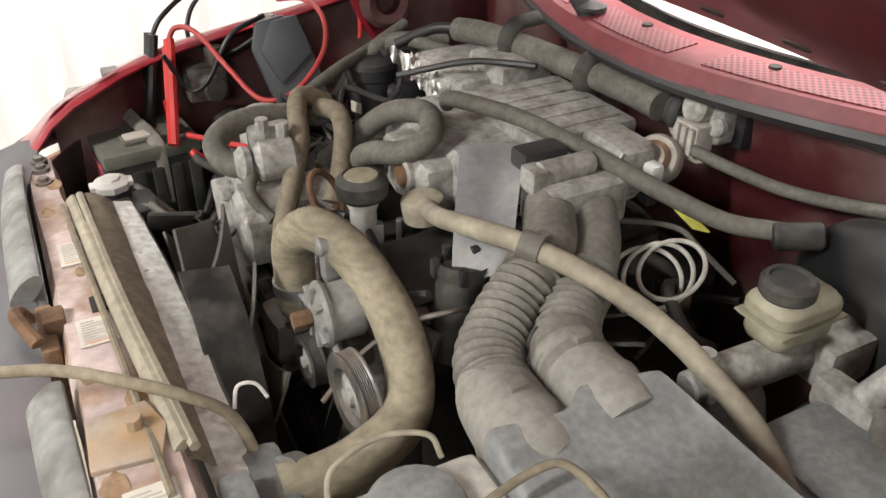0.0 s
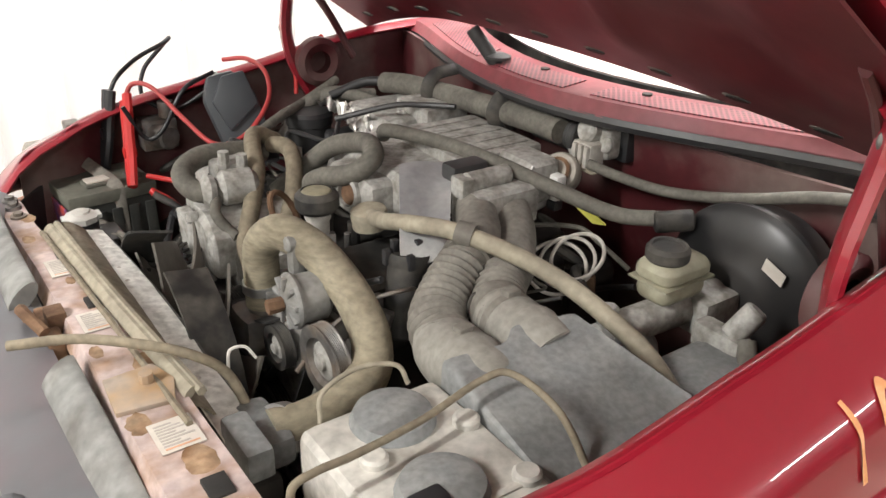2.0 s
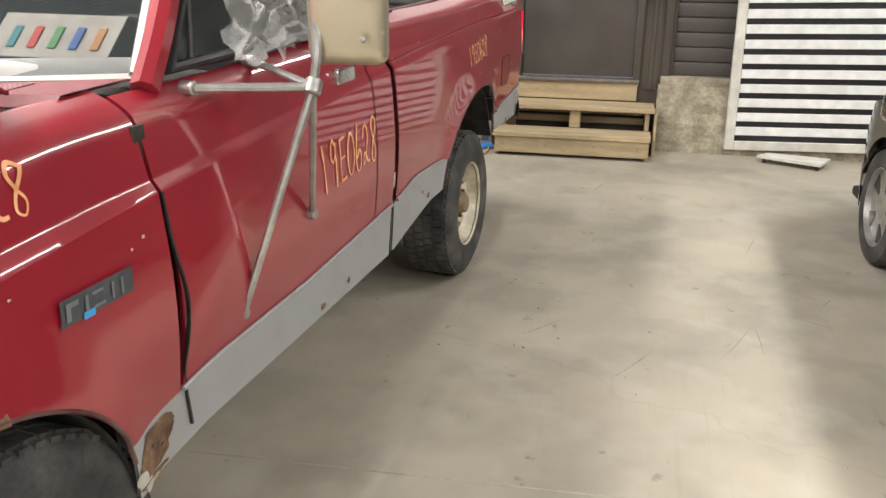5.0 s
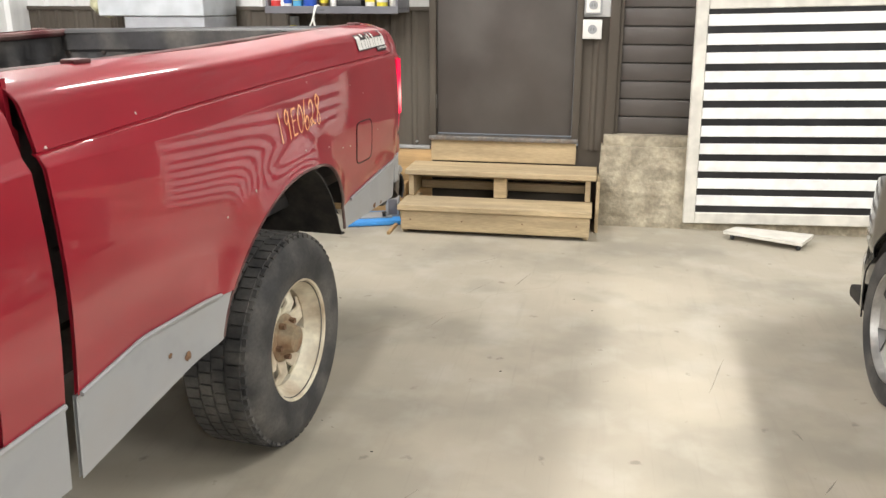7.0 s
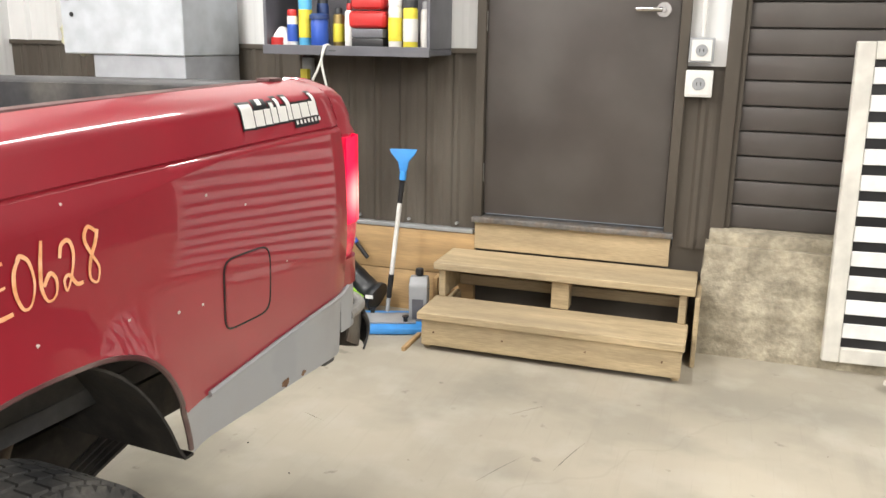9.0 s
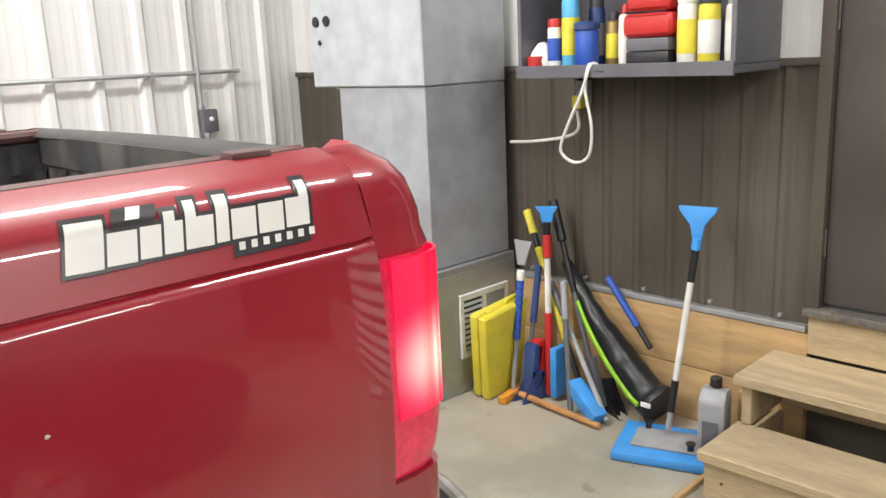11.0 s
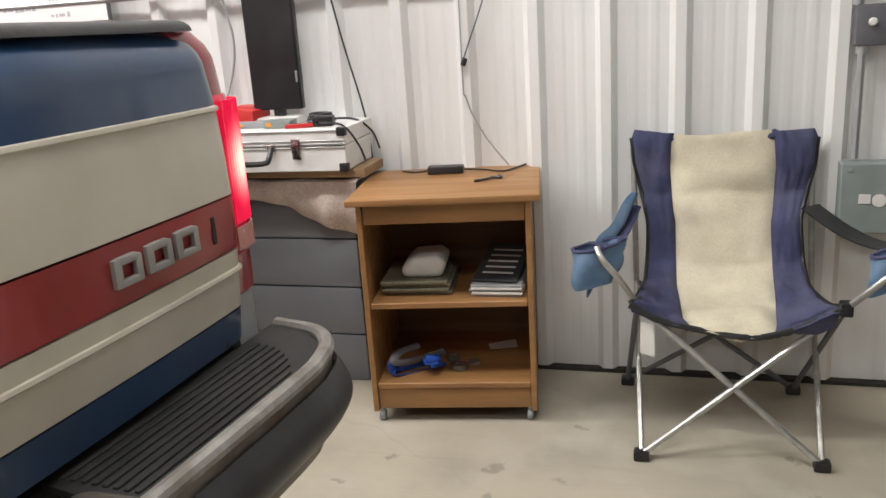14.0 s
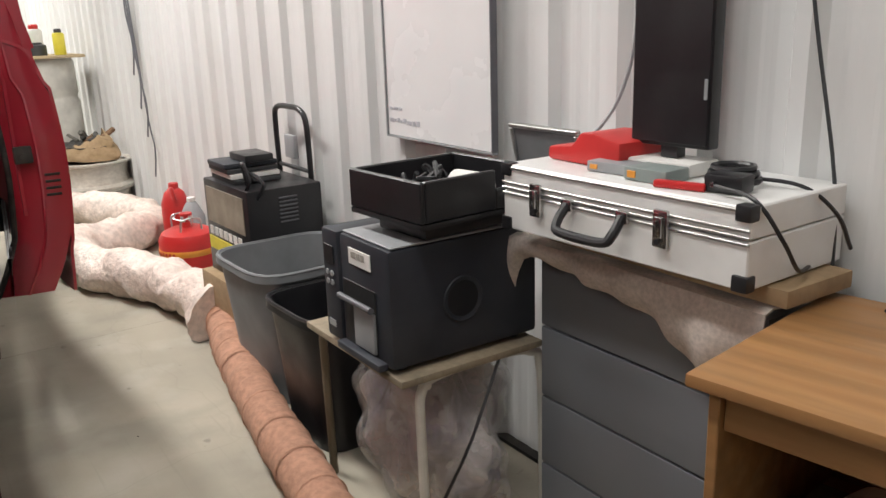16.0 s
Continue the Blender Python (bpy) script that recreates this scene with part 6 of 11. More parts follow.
# upper radiator hose
HOSE = [(-0.467, 1.026, 0.96), (-0.467, 1.026, 1.02), (-0.466, 1.015, 1.085), (-0.445, 0.975, 1.12), (-0.415, 0.915, 1.105), (-0.40, 0.85, 1.075), (-0.402, 0.78, 1.05), (-0.417, 0.715, 1.025), (-0.45, 0.670, 1.0), (-0.515, 0.648, 0.985), (-0.57, 0.645, 0.978), (-0.62, 0.65, 0.98)]
part("radiator_hose", tube(HOSE, 0.033, 24, 8), M["hose_tan"], engine, "thick dusty tan radiator hose")
for p, q, r in (((-0.467, 1.026, 0.99), (-0.467, 1.026, 1.007), 0.037), ((-0.592, 0.662, 0.967), (-0.612, 0.654, 0.976), 0.039)):
    part("hose_clamp", joined(cyl(p, q, r, 24), box((p[0] - 0.01, p[1] - 0.05, p[2] - 0.008), (p[0] + 0.01, p[1] - 0.034, p[2] + 0.012), 0.003)), M["alu"], engine, "steel hose clamp")
part("thermostat_housing", joined(lumpy((-0.52, 0.99, 0.86), (-0.40, 1.08, 0.95), 2, 0.006, 5), cyl((-0.467, 1.026, 0.91), (-0.467, 1.026, 0.985), 0.030, 18)), M["steel"], engine, "rusty thermostat housing")

# front accessories
ALT = mat("oxidised_alternator", (0.40, 0.40, 0.39), 0.55, 0.5, 0.2, 12, 0.25, 90, (0.17, 0.155, 0.13), 0.8, 11)
before = set(engine.children)
alt = part("alternator", cyl((-0.495, 0.838, 1.075), (-0.43, 0.833, 1.075), 0.043, 28, bev=0.010), ALT, engine, "dusty aluminium alternator")
part("front_cover", lathe([(0.048, 0.012), (0.050, 0.006), (0.047, 0.0), (0.03, -0.006), (0.018, -0.010), (0, -0.010)], (-0.497, 0.838, 1.075), (1, -0.05, 0), 28), ALT, alt)
for k in range(9):
    part("fin", moved(box((-0.009, -0.004, 0.022), (0.004, 0.004, 0.046), 0.002, 2), Matrix.Translation((-0.498, 0.838, 1.075)) @ pose(0, 0, 0, 40 * k, 0, 0)), ALT, alt)
part("lug", joined(box((-0.47, 0.872, 1.095), (-0.445, 0.90, 1.165), 0.008), cyl((-0.475, 0.886, 1.155), (-0.435, 0.886, 1.155), 0.014, 14, bev=0.003)), ALT, alt)
part("lug", box((-0.47, 0.795, 0.99), (-0.43, 0.83, 1.04), 0.008), M["steel"], alt)
part("nut", cyl((-0.535, 0.839, 1.075), (-0.508, 0.838, 1.075), 0.013, 6), M["rust"], alt, "rusty shaft nut")
move_new(before, (0.015, 0.04, -0.036), engine)


def pulley(p, r, w_, material, hub, label):
    prof = [(0.0, -w_ * 0.2), (r * 0.25, -w_ * 0.2), (r * 0.3, -w_ * 0.1), (r * 0.6, -w_ * 0.1), (r * 0.66, -w_ * 0.45), (r * 0.93, -w_ * 0.5), (r, -w_ * 0.46), (r, -w_ * 0.36)]
    for k in range(6):
        h = -w_ * 0.34 + w_ * 0.68 * k / 6
        prof += [(r * 0.985, h), (r * 0.955, h + w_ * 0.055)]
    prof += [(r, w_ * 0.4), (r, w_ * 0.5), (0, w_ * 0.5)]
    pu = part("pulley", lathe(prof, p, (1, 0.05, 0), 40), material, engine, label)
    part("pulley_hub", joined(lathe([(r * 0.55, 0), (r * 0.5, -0.004), (r * 0.30, -0.006), (r * 0.24, -0.007), (r * 0.22, -0.013), (0, -0.013)], p, (1, 0.05, 0), 24)), hub, engine)
    return pu


pulley((-0.485, 0.742, 1.0), 0.062, 0.026, M["steel"], M["cast"], "large grooved idler pulley")
pulley((-0.49, 0.912, 0.935), 0.042, 0.022, M["dusty_black"], M["cast"], "small black tension pulley")
pulley((-0.47, 1.02, 0.70), 0.10, 0.05, M["dusty_black"], M["steel"], "crank pulley")
pulley((-0.48, 1.14, 0.86), 0.075, 0.05, M["dusty_black"], M["steel"], "water pump pulley")
part("drive_belt", joined(*(quad_plate(a, b, (b[0] + 0.03, b[1], b[2]), (a[0] + 0.03, a[1], a[2]), 0.004) for a, b in (((-0.50, 0.79, 0.965), (-0.50, 0.95, 0.66)), ((-0.50, 0.93, 0.89), (-0.50, 1.11, 0.70)), ((-0.50, 0.945, 0.97), (-0.50, 1.09, 0.91)), ((-0.50, 1.10, 0.93), (-0.50, 1.32, 0.92)))))
     , M["black"], engine, "black drive belt")
part("timing_cover", lumpy((-0.46, 0.84, 0.55), (-0.36, 1.24, 1.0), 3, 0.012, 9), M["cast"], engine, "dusty cast timing cover", smooth=50)
part("compressor", joined(cyl((-0.50, 1.255, 1.0), (-0.30, 1.25, 1.0), 0.062, 24, bev=0.012), box((-0.50, 1.18, 0.94), (-0.36, 1.34, 1.04), 0.02, 3), box((-0.48, 1.30, 0.90), (-0.42, 1.40, 1.05), 0.012)), M["cast"], engine, "pale cast compressor bracket")
for k in range(7):
    part("cooling_fin", moved(box((-0.008, 0.045, -0.004), (0.008, 0.066, 0.004), 0.002), Matrix.Translation((-0.505, 1.255, 1.0)) @ pose(0, 0, 0, 30 * k - 100, 0, 0)), M["cast"], engine)
part("steering_pump", joined(cyl((-0.45, 1.27, 1.10), (-0.37, 1.26, 1.10), 0.036, 22, bev=0.012), lathe([(0.03, 0), (0.032, 0.012), (0.022, 0.022), (0.012, 0.026), (0, 0.026)], (-0.46, 1.27, 1.10), (-1, 0, 0.1), 20), box((-0.44, 1.29, 1.08), (-0.36, 1.35, 1.14), 0.012), cyl((-0.42, 1.30, 1.13), (-0.42, 1.30, 1.165), 0.012, 8), cyl((-0.39, 1.28, 1.13), (-0.39, 1.28, 1.16), 0.012, 8)), M["cast"], engine, "dusty steering pump")


def hose(name, pts, r, material, label, res=7, rfun=None, parent=None, seg=12):
    return part(name, tube(pts, r, seg, res, rfun), material, parent or engine, label)


hose("pump_hose", [(-0.30, 1.38, 1.12), (-0.37, 1.37, 1.135), (-0.45, 1.36, 1.14), (-0.50, 1.325, 1.125), (-0.49, 1.285, 1.10), (-0.44, 1.26, 1.095)], 0.022, M["hose_grey"], "looped grey hose", seg=16)
hose("vacuum_hose", [(-0.27, 1.38, 1.14), (-0.32, 1.37, 1.165), (-0.345, 1.33, 1.155), (-0.36, 1.28, 1.12), (-0.40, 1.22, 1.07), (-0.44, 1.165, 1.02), (-0.45, 1.12, 0.99)], 0.018, M["hose_brown"], "tan looped hose", seg=14)
hose("vacuum_hose", [(-0.29, 1.36, 1.14), (-0.275, 1.31, 1.145), (-0.28, 1.27, 1.12), (-0.31, 1.22, 1.07), (-0.34, 1.19, 1.03)], 0.018, M["hose_brown"], "tan curved hose", seg=14)
hose("heater_hose", [(-0.30, 1.33, 1.04), (-0.25, 1.30, 1.09), (-0.20, 1.26, 1.145), (-0.17, 1.20, 1.17), (-0.175, 1.13, 1.185), (-0.20, 1.08, 1.175), (-0.235, 1.10, 1.145), (-0.26, 1.17, 1.12), (-0.275, 1.20, 1.10), (-0.255, 1.21, 1.07)], 0.021, M["hose_grey"], "bent grey heater hose", seg=16)
part("hose_nipple", lathe([(0.024, -0.03), (0.026, 0.0), (0.024, 0.018), (0.018, 0.022)], (-0.255, 1.21, 1.05), (0, 0, 1), 18), M["cast"], engine)
hose("small_hose", [(-0.46, 1.25, 1.09), (-0.475, 1.22, 1.07), (-0.46, 1.20, 1.04), (-0.45, 1.18, 1.03)], 0.011, M["hose_grey"], "small hose")
hose("coolant_pipe", [(-0.655, 1.43, 0.948), (-0.62, 1.454, 0.93), (-0.565, 1.50, 0.905), (-0.527, 1.53, 0.88), (-0.50, 1.49, 0.865), (-0.46, 1.40, 0.86)], 0.006, M["alu"], "bent metal pipe")

# intake ducts and air box
DL = [(-0.11, 0.86, 1.125), (-0.155, 0.79, 1.115), (-0.205, 0.75, 1.10), (-0.27, 0.715, 1.075), (-0.33, 0.66, 1.06), (-0.355, 0.59, 1.055), (-0.365, 0.53, 1.058), (-0.365, 0.49, 1.055)]
DR = [(-0.035, 0.85, 1.115), (-0.07, 0.79, 1.095), (-0.12, 0.735, 1.08), (-0.19, 0.68, 1.075), (-0.245, 0.61, 1.075), (-0.262, 0.55, 1.078), (-0.262, 0.50, 1.072)]
hose("air_duct", DL, 0.045, M["duct"], "corrugated intake duct", 40, lambda s: (0.86 + 0.20 * (0.5 + 0.5 * math.cos(s * 205)) ** 0.7) if 0.32 < s < 0.66 else (0.90 if s < 0.32 else 1.10), seg=24)
hose("air_duct", DR, 0.042, M["duct"], "corrugated intake duct", 40, lambda s: (0.88 + 0.20 * (0.5 + 0.5 * math.cos(s * 215)) ** 0.7) if 0.34 < s < 0.62 else (0.92 if s < 0.34 else 1.15), seg=24)
for p, q, r in (((-0.196, 0.757, 1.103), (-0.214, 0.744, 1.097), 0.047), ((-0.358, 0.555, 1.056), (-0.362, 0.538, 1.058), 0.053), ((-0.256, 0.575, 1.077), (-0.259, 0.558, 1.079), 0.052)):
    part("duct_clamp", joined(cyl(p, q, r, 28), box((p[0] - 0.012, p[1] - 0.01, p[2] + r - 0.004), (p[0] + 0.012, p[1] + 0.01, p[2] + r + 0.01), 0.003)), M["duct"], engine)
COLLAR = mat("pale_dusty_collar", (0.25, 0.237, 0.21), 0.7, 0, 0.15, 7, 0.2, 120, (0.22, 0.205, 0.175), 0.6, 6, grit=1.2)
part("duct_collar", tube([(-0.35, 0.605, 1.056), DL[-3], (-0.365, 0.50, 1.058), (-0.362, 0.475, 1.052)], 0.0495, 26, 8, lambda s: 1.0 + 0.14 * min(1, s * 1.6) + (0.05 if s < 0.10 else 0) + (0.05 if 0.52 < s < 0.60 else 0)), COLLAR, truck, "pale dusty duct collar")
part("duct_collar", tube([(-0.25, 0.60, 1.075), (-0.259, 0.56, 1.079), (-0.260, 0.51, 1.075), (-0.258, 0.48, 1.066)], 0.0475, 26, 8, lambda s: 1.0 + 0.16 * min(1, s * 1.6) + (0.05 if s < 0.10 else 0) + (0.05 if 0.52 < s < 0.60 else 0)), COLLAR, truck, "pale dusty duct collar")
ab = bmesh.new()
lowz = 0.86
top = [(-0.425, 0.520, 1.110), (-0.325, 0.500, 1.116), (-0.30, 0.520, 1.126), (-0.195, 0.500, 1.122), (-0.165, 0.30, 1.088), (-0.165, 0.19, 1.03), (-0.40, 0.19, 1.03), (-0.435, 0.30, 1.080)]
tv = [ab.verts.new(p) for p in top]
bv = [ab.verts.new((x, y, lowz)) for x, y, z in top]
ab.faces.new(tv)
ab.faces.new(bv[::-1])
for i in range(8):
    ab.faces.new((bv[i], bv[(i + 1) % 8], tv[(i + 1) % 8], tv[i]))
bmesh.ops.recalc_face_normals(ab, faces=ab.faces)
bmesh.ops.bevel(ab, geom=ab.edges[:], offset=0.016, segments=3, profile=0.6, affect="EDGES")
part("air_box", ab, M["airbox"], truck, "dusty grey air filter box")
part("air_box_bracket", joined(box((-0.475, 0.27, 0.93), (-0.455, 0.545, 1.03), 0.004), box((-0.475, 0.53, 0.93), (-0.40, 0.545, 1.01), 0.004)), M["rust"], truck, "rusty sheet bracket")
part("duct_spigot", cyl((-0.13, 0.42, 0.985), (-0.03, 0.52, 0.99), 0.042, 20, bev=0.006), M["airbox"], truck)
part("side_bracket", joined(box((-0.15, 0.19, 0.95), (-0.138, 0.43, 1.0), 0.003), box((-0.15, 0.19, 0.94), (-0.10, 0.43, 0.952), 0.003)), M["rust"], truck, "slotted rusty bracket")
part("fuse_box", joined(box((-0.125, 0.20, 0.88), (0.045, 0.435, 1.03), 0.010, 2), box((-0.11, 0.22, 1.028), (0.03, 0.42, 1.034), 0.003)), M["airbox"], truck, "dusty dark fuse box")

# long hoses over the engine
hose("breather_hose", [(-0.25, 1.0, 1.095), (-0.262, 0.93, 1.115), (-0.258, 0.85, 1.14), (-0.225, 0.765, 1.15), (-0.17, 0.68, 1.13), (-0.125, 0.60, 1.10), (-0.105, 0.51, 1.07), (-0.11, 0.42, 1.05), (-0.13, 0.34, 1.02), (-0.16, 0.25, 0.98)], 0.0155, M["hose_pale"], "long pale breather hose", seg=16)
part("hose_clamp", joined(cyl((-0.222, 0.762, 1.15), (-0.205, 0.737, 1.146), 0.021, 16), box((-0.222, 0.74, 1.10), (-0.208, 0.76, 1.15), 0.003)), M["duct"], engine)
hose("brake_vacuum_hose", [(-0.12, 1.17, 1.185), (-0.125, 1.14, 1.205), (-0.05, 1.06, 1.19), (-0.02, 0.93, 1.185), (0.03, 0.80, 1.16), (0.085, 0.70, 1.135), (0.12, 0.64, 1.14), (0.15, 0.60, 1.145)], 0.0145, M["hose_grey"], "dark vacuum hose", seg=16)
part("hose_fitting", cyl((0.11, 0.625, 1.14), (0.165, 0.585, 1.147), 0.020, 14, bev=0.004), M["dusty_black"], engine)
hose("air_tube", [(-0.02, 1.60, 1.15), (0.06, 1.56, 1.185), (0.11, 1.50, 1.19)], 0.012, M["black"], "black tube")
hose("ac_hose", [(0.10, 1.53, 1.185), (0.12, 1.45, 1.195), (0.145, 1.30, 1.20), (0.16, 1.15, 1.205), (0.165, 1.02, 1.21), (0.165, 0.94, 1.21)], 0.026, M["hose_grey"], "thick dusty pipe along the firewall", seg=20)
for y, x in ((1.345, 0.138), (1.12, 0.162)):
    part("pipe_clip", joined(tube([(x + 0.05, y, 1.25), (x - 0.01, y, 1.242), (x - 0.033, y, 1.205), (x - 0.01, y, 1.168), (x + 0.03, y, 1.166)], 0.016, 8, 5, flat=0.3)), M["dusty_black"], truck, "rubber pipe clip")
before = set(truck.children)
part("wiper_motor", joined(cyl((0.125, 0.975, 1.230), (0.135, 0.865, 1.227), 0.034, 26, bev=0.006), cyl((0.135, 0.87, 1.227), (0.137, 0.85, 1.227), 0.038, 26, bev=0.004)), mat("black_motor_case", (0.028, 0.029, 0.031), 0.5, 0, 0.2, 8, 0.1, 100, (0.10, 0.095, 0.085), 0.45, 6), truck, "black wiper motor")
part("motor_label", quad_plate((0.089, 0.955, 1.232), (0.096, 0.890, 1.229), (0.107, 0.890, 1.250), (0.100, 0.955, 1.253), 0.003), M["label"], truck, "paper label")
part("motor_gearbox", joined(box((0.12, 0.765, 1.20), (0.19, 0.855, 1.27), 0.018, 3), cyl((0.125, 0.81, 1.255), (0.10, 0.81, 1.262), 0.026, 18, bev=0.005), cyl((0.12, 0.845, 1.21), (0.105, 0.845, 1.212), 0.018, 14, bev=0.003), cyl((0.13, 0.77, 1.235), (0.115, 0.77, 1.238), 0.016, 14, bev=0.003)), M["cast"], truck, "dusty motor gearbox")
part("motor_gasket", box((0.155, 0.745, 1.195), (0.20, 0.875, 1.278), 0.012, 2), M["black"], truck)
part("motor_plug", joined(box((0.085, 0.775, 1.19), (0.125, 0.825, 1.24), 0.006), *(box((0.077, 0.778 + 0.016 * k, 1.192), (0.087, 0.788 + 0.016 * k, 1.236), 0.002) for k in range(3))), M["tank"], truck, "pale wiring plug")
move_new(before, (0.070, 0.066, -0.030))
hose("wiring_loom", [(0.155, 0.845, 1.172), (0.18, 0.79, 1.16), (0.215, 0.71, 1.150), (0.23, 0.62, 1.165), (0.235, 0.52, 1.195), (0.24, 0.42, 1.232), (0.255, 0.34, 1.25)], 0.0105, M["hose_grey"], "taped wiring loom", parent=truck)
for k in range(4):
    hose("plug_wire", [(0.150, 0.848 + 0.01 * k, 1.170), (0.155, 0.835 + 0.006 * k, 1.155), (0.17, 0.82, 1.160), (0.185, 0.79, 1.158)], 0.003, M["hose_pale"], "thin wire", parent=truck)
part("loom_plug", joined(box((0.235, 0.30, 1.235), (0.27, 0.36, 1.265), 0.006), box((0.245, 0.25, 1.215), (0.275, 0.30, 1.25), 0.006)), M["black"], truck)
before = set(truck.children)
RD = (-0.72, -0.25, 0.45)
part("pressure_regulator", joined(lathe([(0.0, -0.03), (0.036, -0.03), (0.042, -0.012), (0.042, 0.002), (0.038, 0.008), (0.026, 0.010), (0.022, 0.014), (0, 0.015)], (0.06, 0.835, 1.172), RD, 30)), mat("worn_regulator_case", (0.44, 0.42, 0.38), 0.5, 0.3, 0.15, 9, 0.15, 90, (0.16, 0.12, 0.08), 0.6, 9), truck, "dusty round regulator")
part("regulator_ring", lathe([(0.024, 0.009), (0.029, 0.015), (0.022, 0.018)], (0.06, 0.835, 1.172), RD, 24), M["rust"], truck)
part("regulator_plug", joined(box((0.020, 0.795, 1.150), (0.045, 0.828, 1.182), 0.006), box((0.025, 0.803, 1.125), (0.042, 0.822, 1.150), 0.004)), M["white"], truck, "white plug")
part("regulator_clip", box((0.022, 0.80, 1.108), (0.045, 0.825, 1.128), 0.004), M["black"], truck)
move_new(before, (0.050, 0.042, -0.020))
hose("regulator_pipe", [(0.03, 0.865, 1.185), (0.02, 0.868, 1.16), (0.025, 0.87, 1.10), (0.04, 0.87, 1.05)], 0.004, M["alu"], "thin bent pipe")

# brake booster and master cylinder
boost = part("brake_booster", lathe([(0, 0.0), (0.055, 0.0), (0.065, 0.006), (0.10, 0.018), (0.142, 0.030), (0.152, 0.04), (0.158, 0.046), (0.158, 0.056), (0.150, 0.062), (0.135, 0.12), (0.08, 0.14), (0, 0.14)], (0.145, 0.475, 1.045), (0.995, 0.02, 0.08), 48), mat("satin_black_booster", (0.016, 0.016, 0.017), 0.33, 0, 0.2, 6, 0.05, 60, (0.09, 0.08, 0.07), 0.35, 6), truck, "black round brake booster")
part("booster_label", quad_plate((0.150, 0.424, 1.144), (0.150, 0.384, 1.128), (0.151, 0.389, 1.106), (0.151, 0.429, 1.122), 0.002), M["label"], boost, "paper label")
mc = part("master_cylinder", joined(cyl((-0.10, 0.52, 1.035), (0.15, 0.50, 1.045), 0.030, 20, bev=0.006), cyl((-0.12, 0.522, 1.034), (-0.09, 0.52, 1.035), 0.022, 16, bev=0.004), box((0.06, 0.45, 1.0), (0.15, 0.56, 1.07), 0.014)), M["cast"], truck, "dusty master cylinder")
part("fluid_reservoir", joined(box((-0.012, 0.482, 1.064), (0.094, 0.554, 1.106), 0.024, 4), box((-0.017, 0.478, 1.098), (0.099, 0.558, 1.140), 0.028, 5), box((-0.019, 0.477, 1.101), (0.101, 0.559, 1.105), 0.0015)), M["reservoir"], mc, "yellowed brake fluid reservoir")
part("reservoir_cap", joined(lathe([(0.033, 0), (0.036, 0.004), (0.036, 0.019), (0.031, 0.026), (0.026, 0.026), (0.024, 0.022), (0, 0.022)], (0.022, 0.518, 1.138), (0, 0, 1), 28)), M["dusty_black"], mc, "black reservoir cap")
part("cap_nut", cyl((-0.095, 0.522, 1.05), (-0.095, 0.522, 1.085), 0.016, 14, bev=0.004), M["alu"], mc)
part("proportion_valve", joined(box((0.02, 0.36, 1.01), (0.06, 0.45, 1.06), 0.012), cyl((0.04, 0.39, 1.05), (0.07, 0.37, 1.10), 0.020, 14, bev=0.004)), M["cast"], mc)
hose("conduit", [(0.04, 0.36, 1.06), (0.02, 0.34, 1.02), (0.0, 0.36, 0.96), (0.02, 0.40, 0.90)], 0.014, M["hose_grey"], "ribbed conduit", 10, lambda s: 0.9 + 0.2 * (0.5 + 0.5 * math.cos(s * 190)), parent=mc)
hose("steering_boot", [(0.02, 0.44, 0.98), (0.06, 0.40, 0.93), (0.10, 0.36, 0.88)], 0.034, M["dusty_black"], "ribbed rubber boot", 16, lambda s: 0.85 + 0.3 * (0.5 + 0.5 * math.cos(s * 50)), parent=mc)

# coil of white wire and hanging wires
for k in range(3):
    c = Vector((-0.01 + 0.015 * k, 0.735 - 0.01 * k, 1.035 + 0.012 * k))
    part("wire_coil", tube([c + Vector((0.058 * math.cos(a) * (1 - 0.12 * k), 0.05 * math.sin(a), 0.028 * math.sin(a + 0.6 + k * 0.4))) for a in span(0, 2 * math.pi, 14)[:-1]], 0.0038, 8, 3, closed=True), M["tank"], truck, "coiled pale wire")
rnd = random.Random(5)
for k in range(34):
    x, y = rnd.uniform(-0.28, 0.2), rnd.choice((rnd.uniform(0.55, 0.85), rnd.uniform(1.3, 1.75)))
    p = [(x, y, rnd.uniform(0.92, 1.08))]
    for _ in range(4):
        a = p[-1]
        p.append((a[0] + rnd.uniform(-0.09, 0.09), a[1] + rnd.uniform(-0.09, 0.09), max(0.85, min(1.10, a[2] + rnd.uniform(-0.05, 0.04)))))
    part("wire", tube(p, rnd.choice((0.004, 0.005, 0.007, 0.010)), 7, 6), M[rnd.choice(("black", "dusty_black", "hose_grey", "dusty_black", "steel"))], truck)
for k in range(16):
    x, y = rnd.uniform(-0.62, -0.42), rnd.uniform(1.15, 1.5)
    p = [(x, y, rnd.uniform(0.86, 0.98))]
    for _ in range(3):
        a = p[-1]
        p.append((a[0] + rnd.uniform(-0.06, 0.06), a[1] + rnd.uniform(-0.1, 0.1), max(0.8, min(1.0, a[2] + rnd.uniform(-0.05, 0.04)))))
    part("wire", tube(p, rnd.choice((0.004, 0.006, 0.009)), 7, 6), M[rnd.choice(("black", "dusty_black", "hose_grey", "steel"))], truck)

before = set(truck.children)
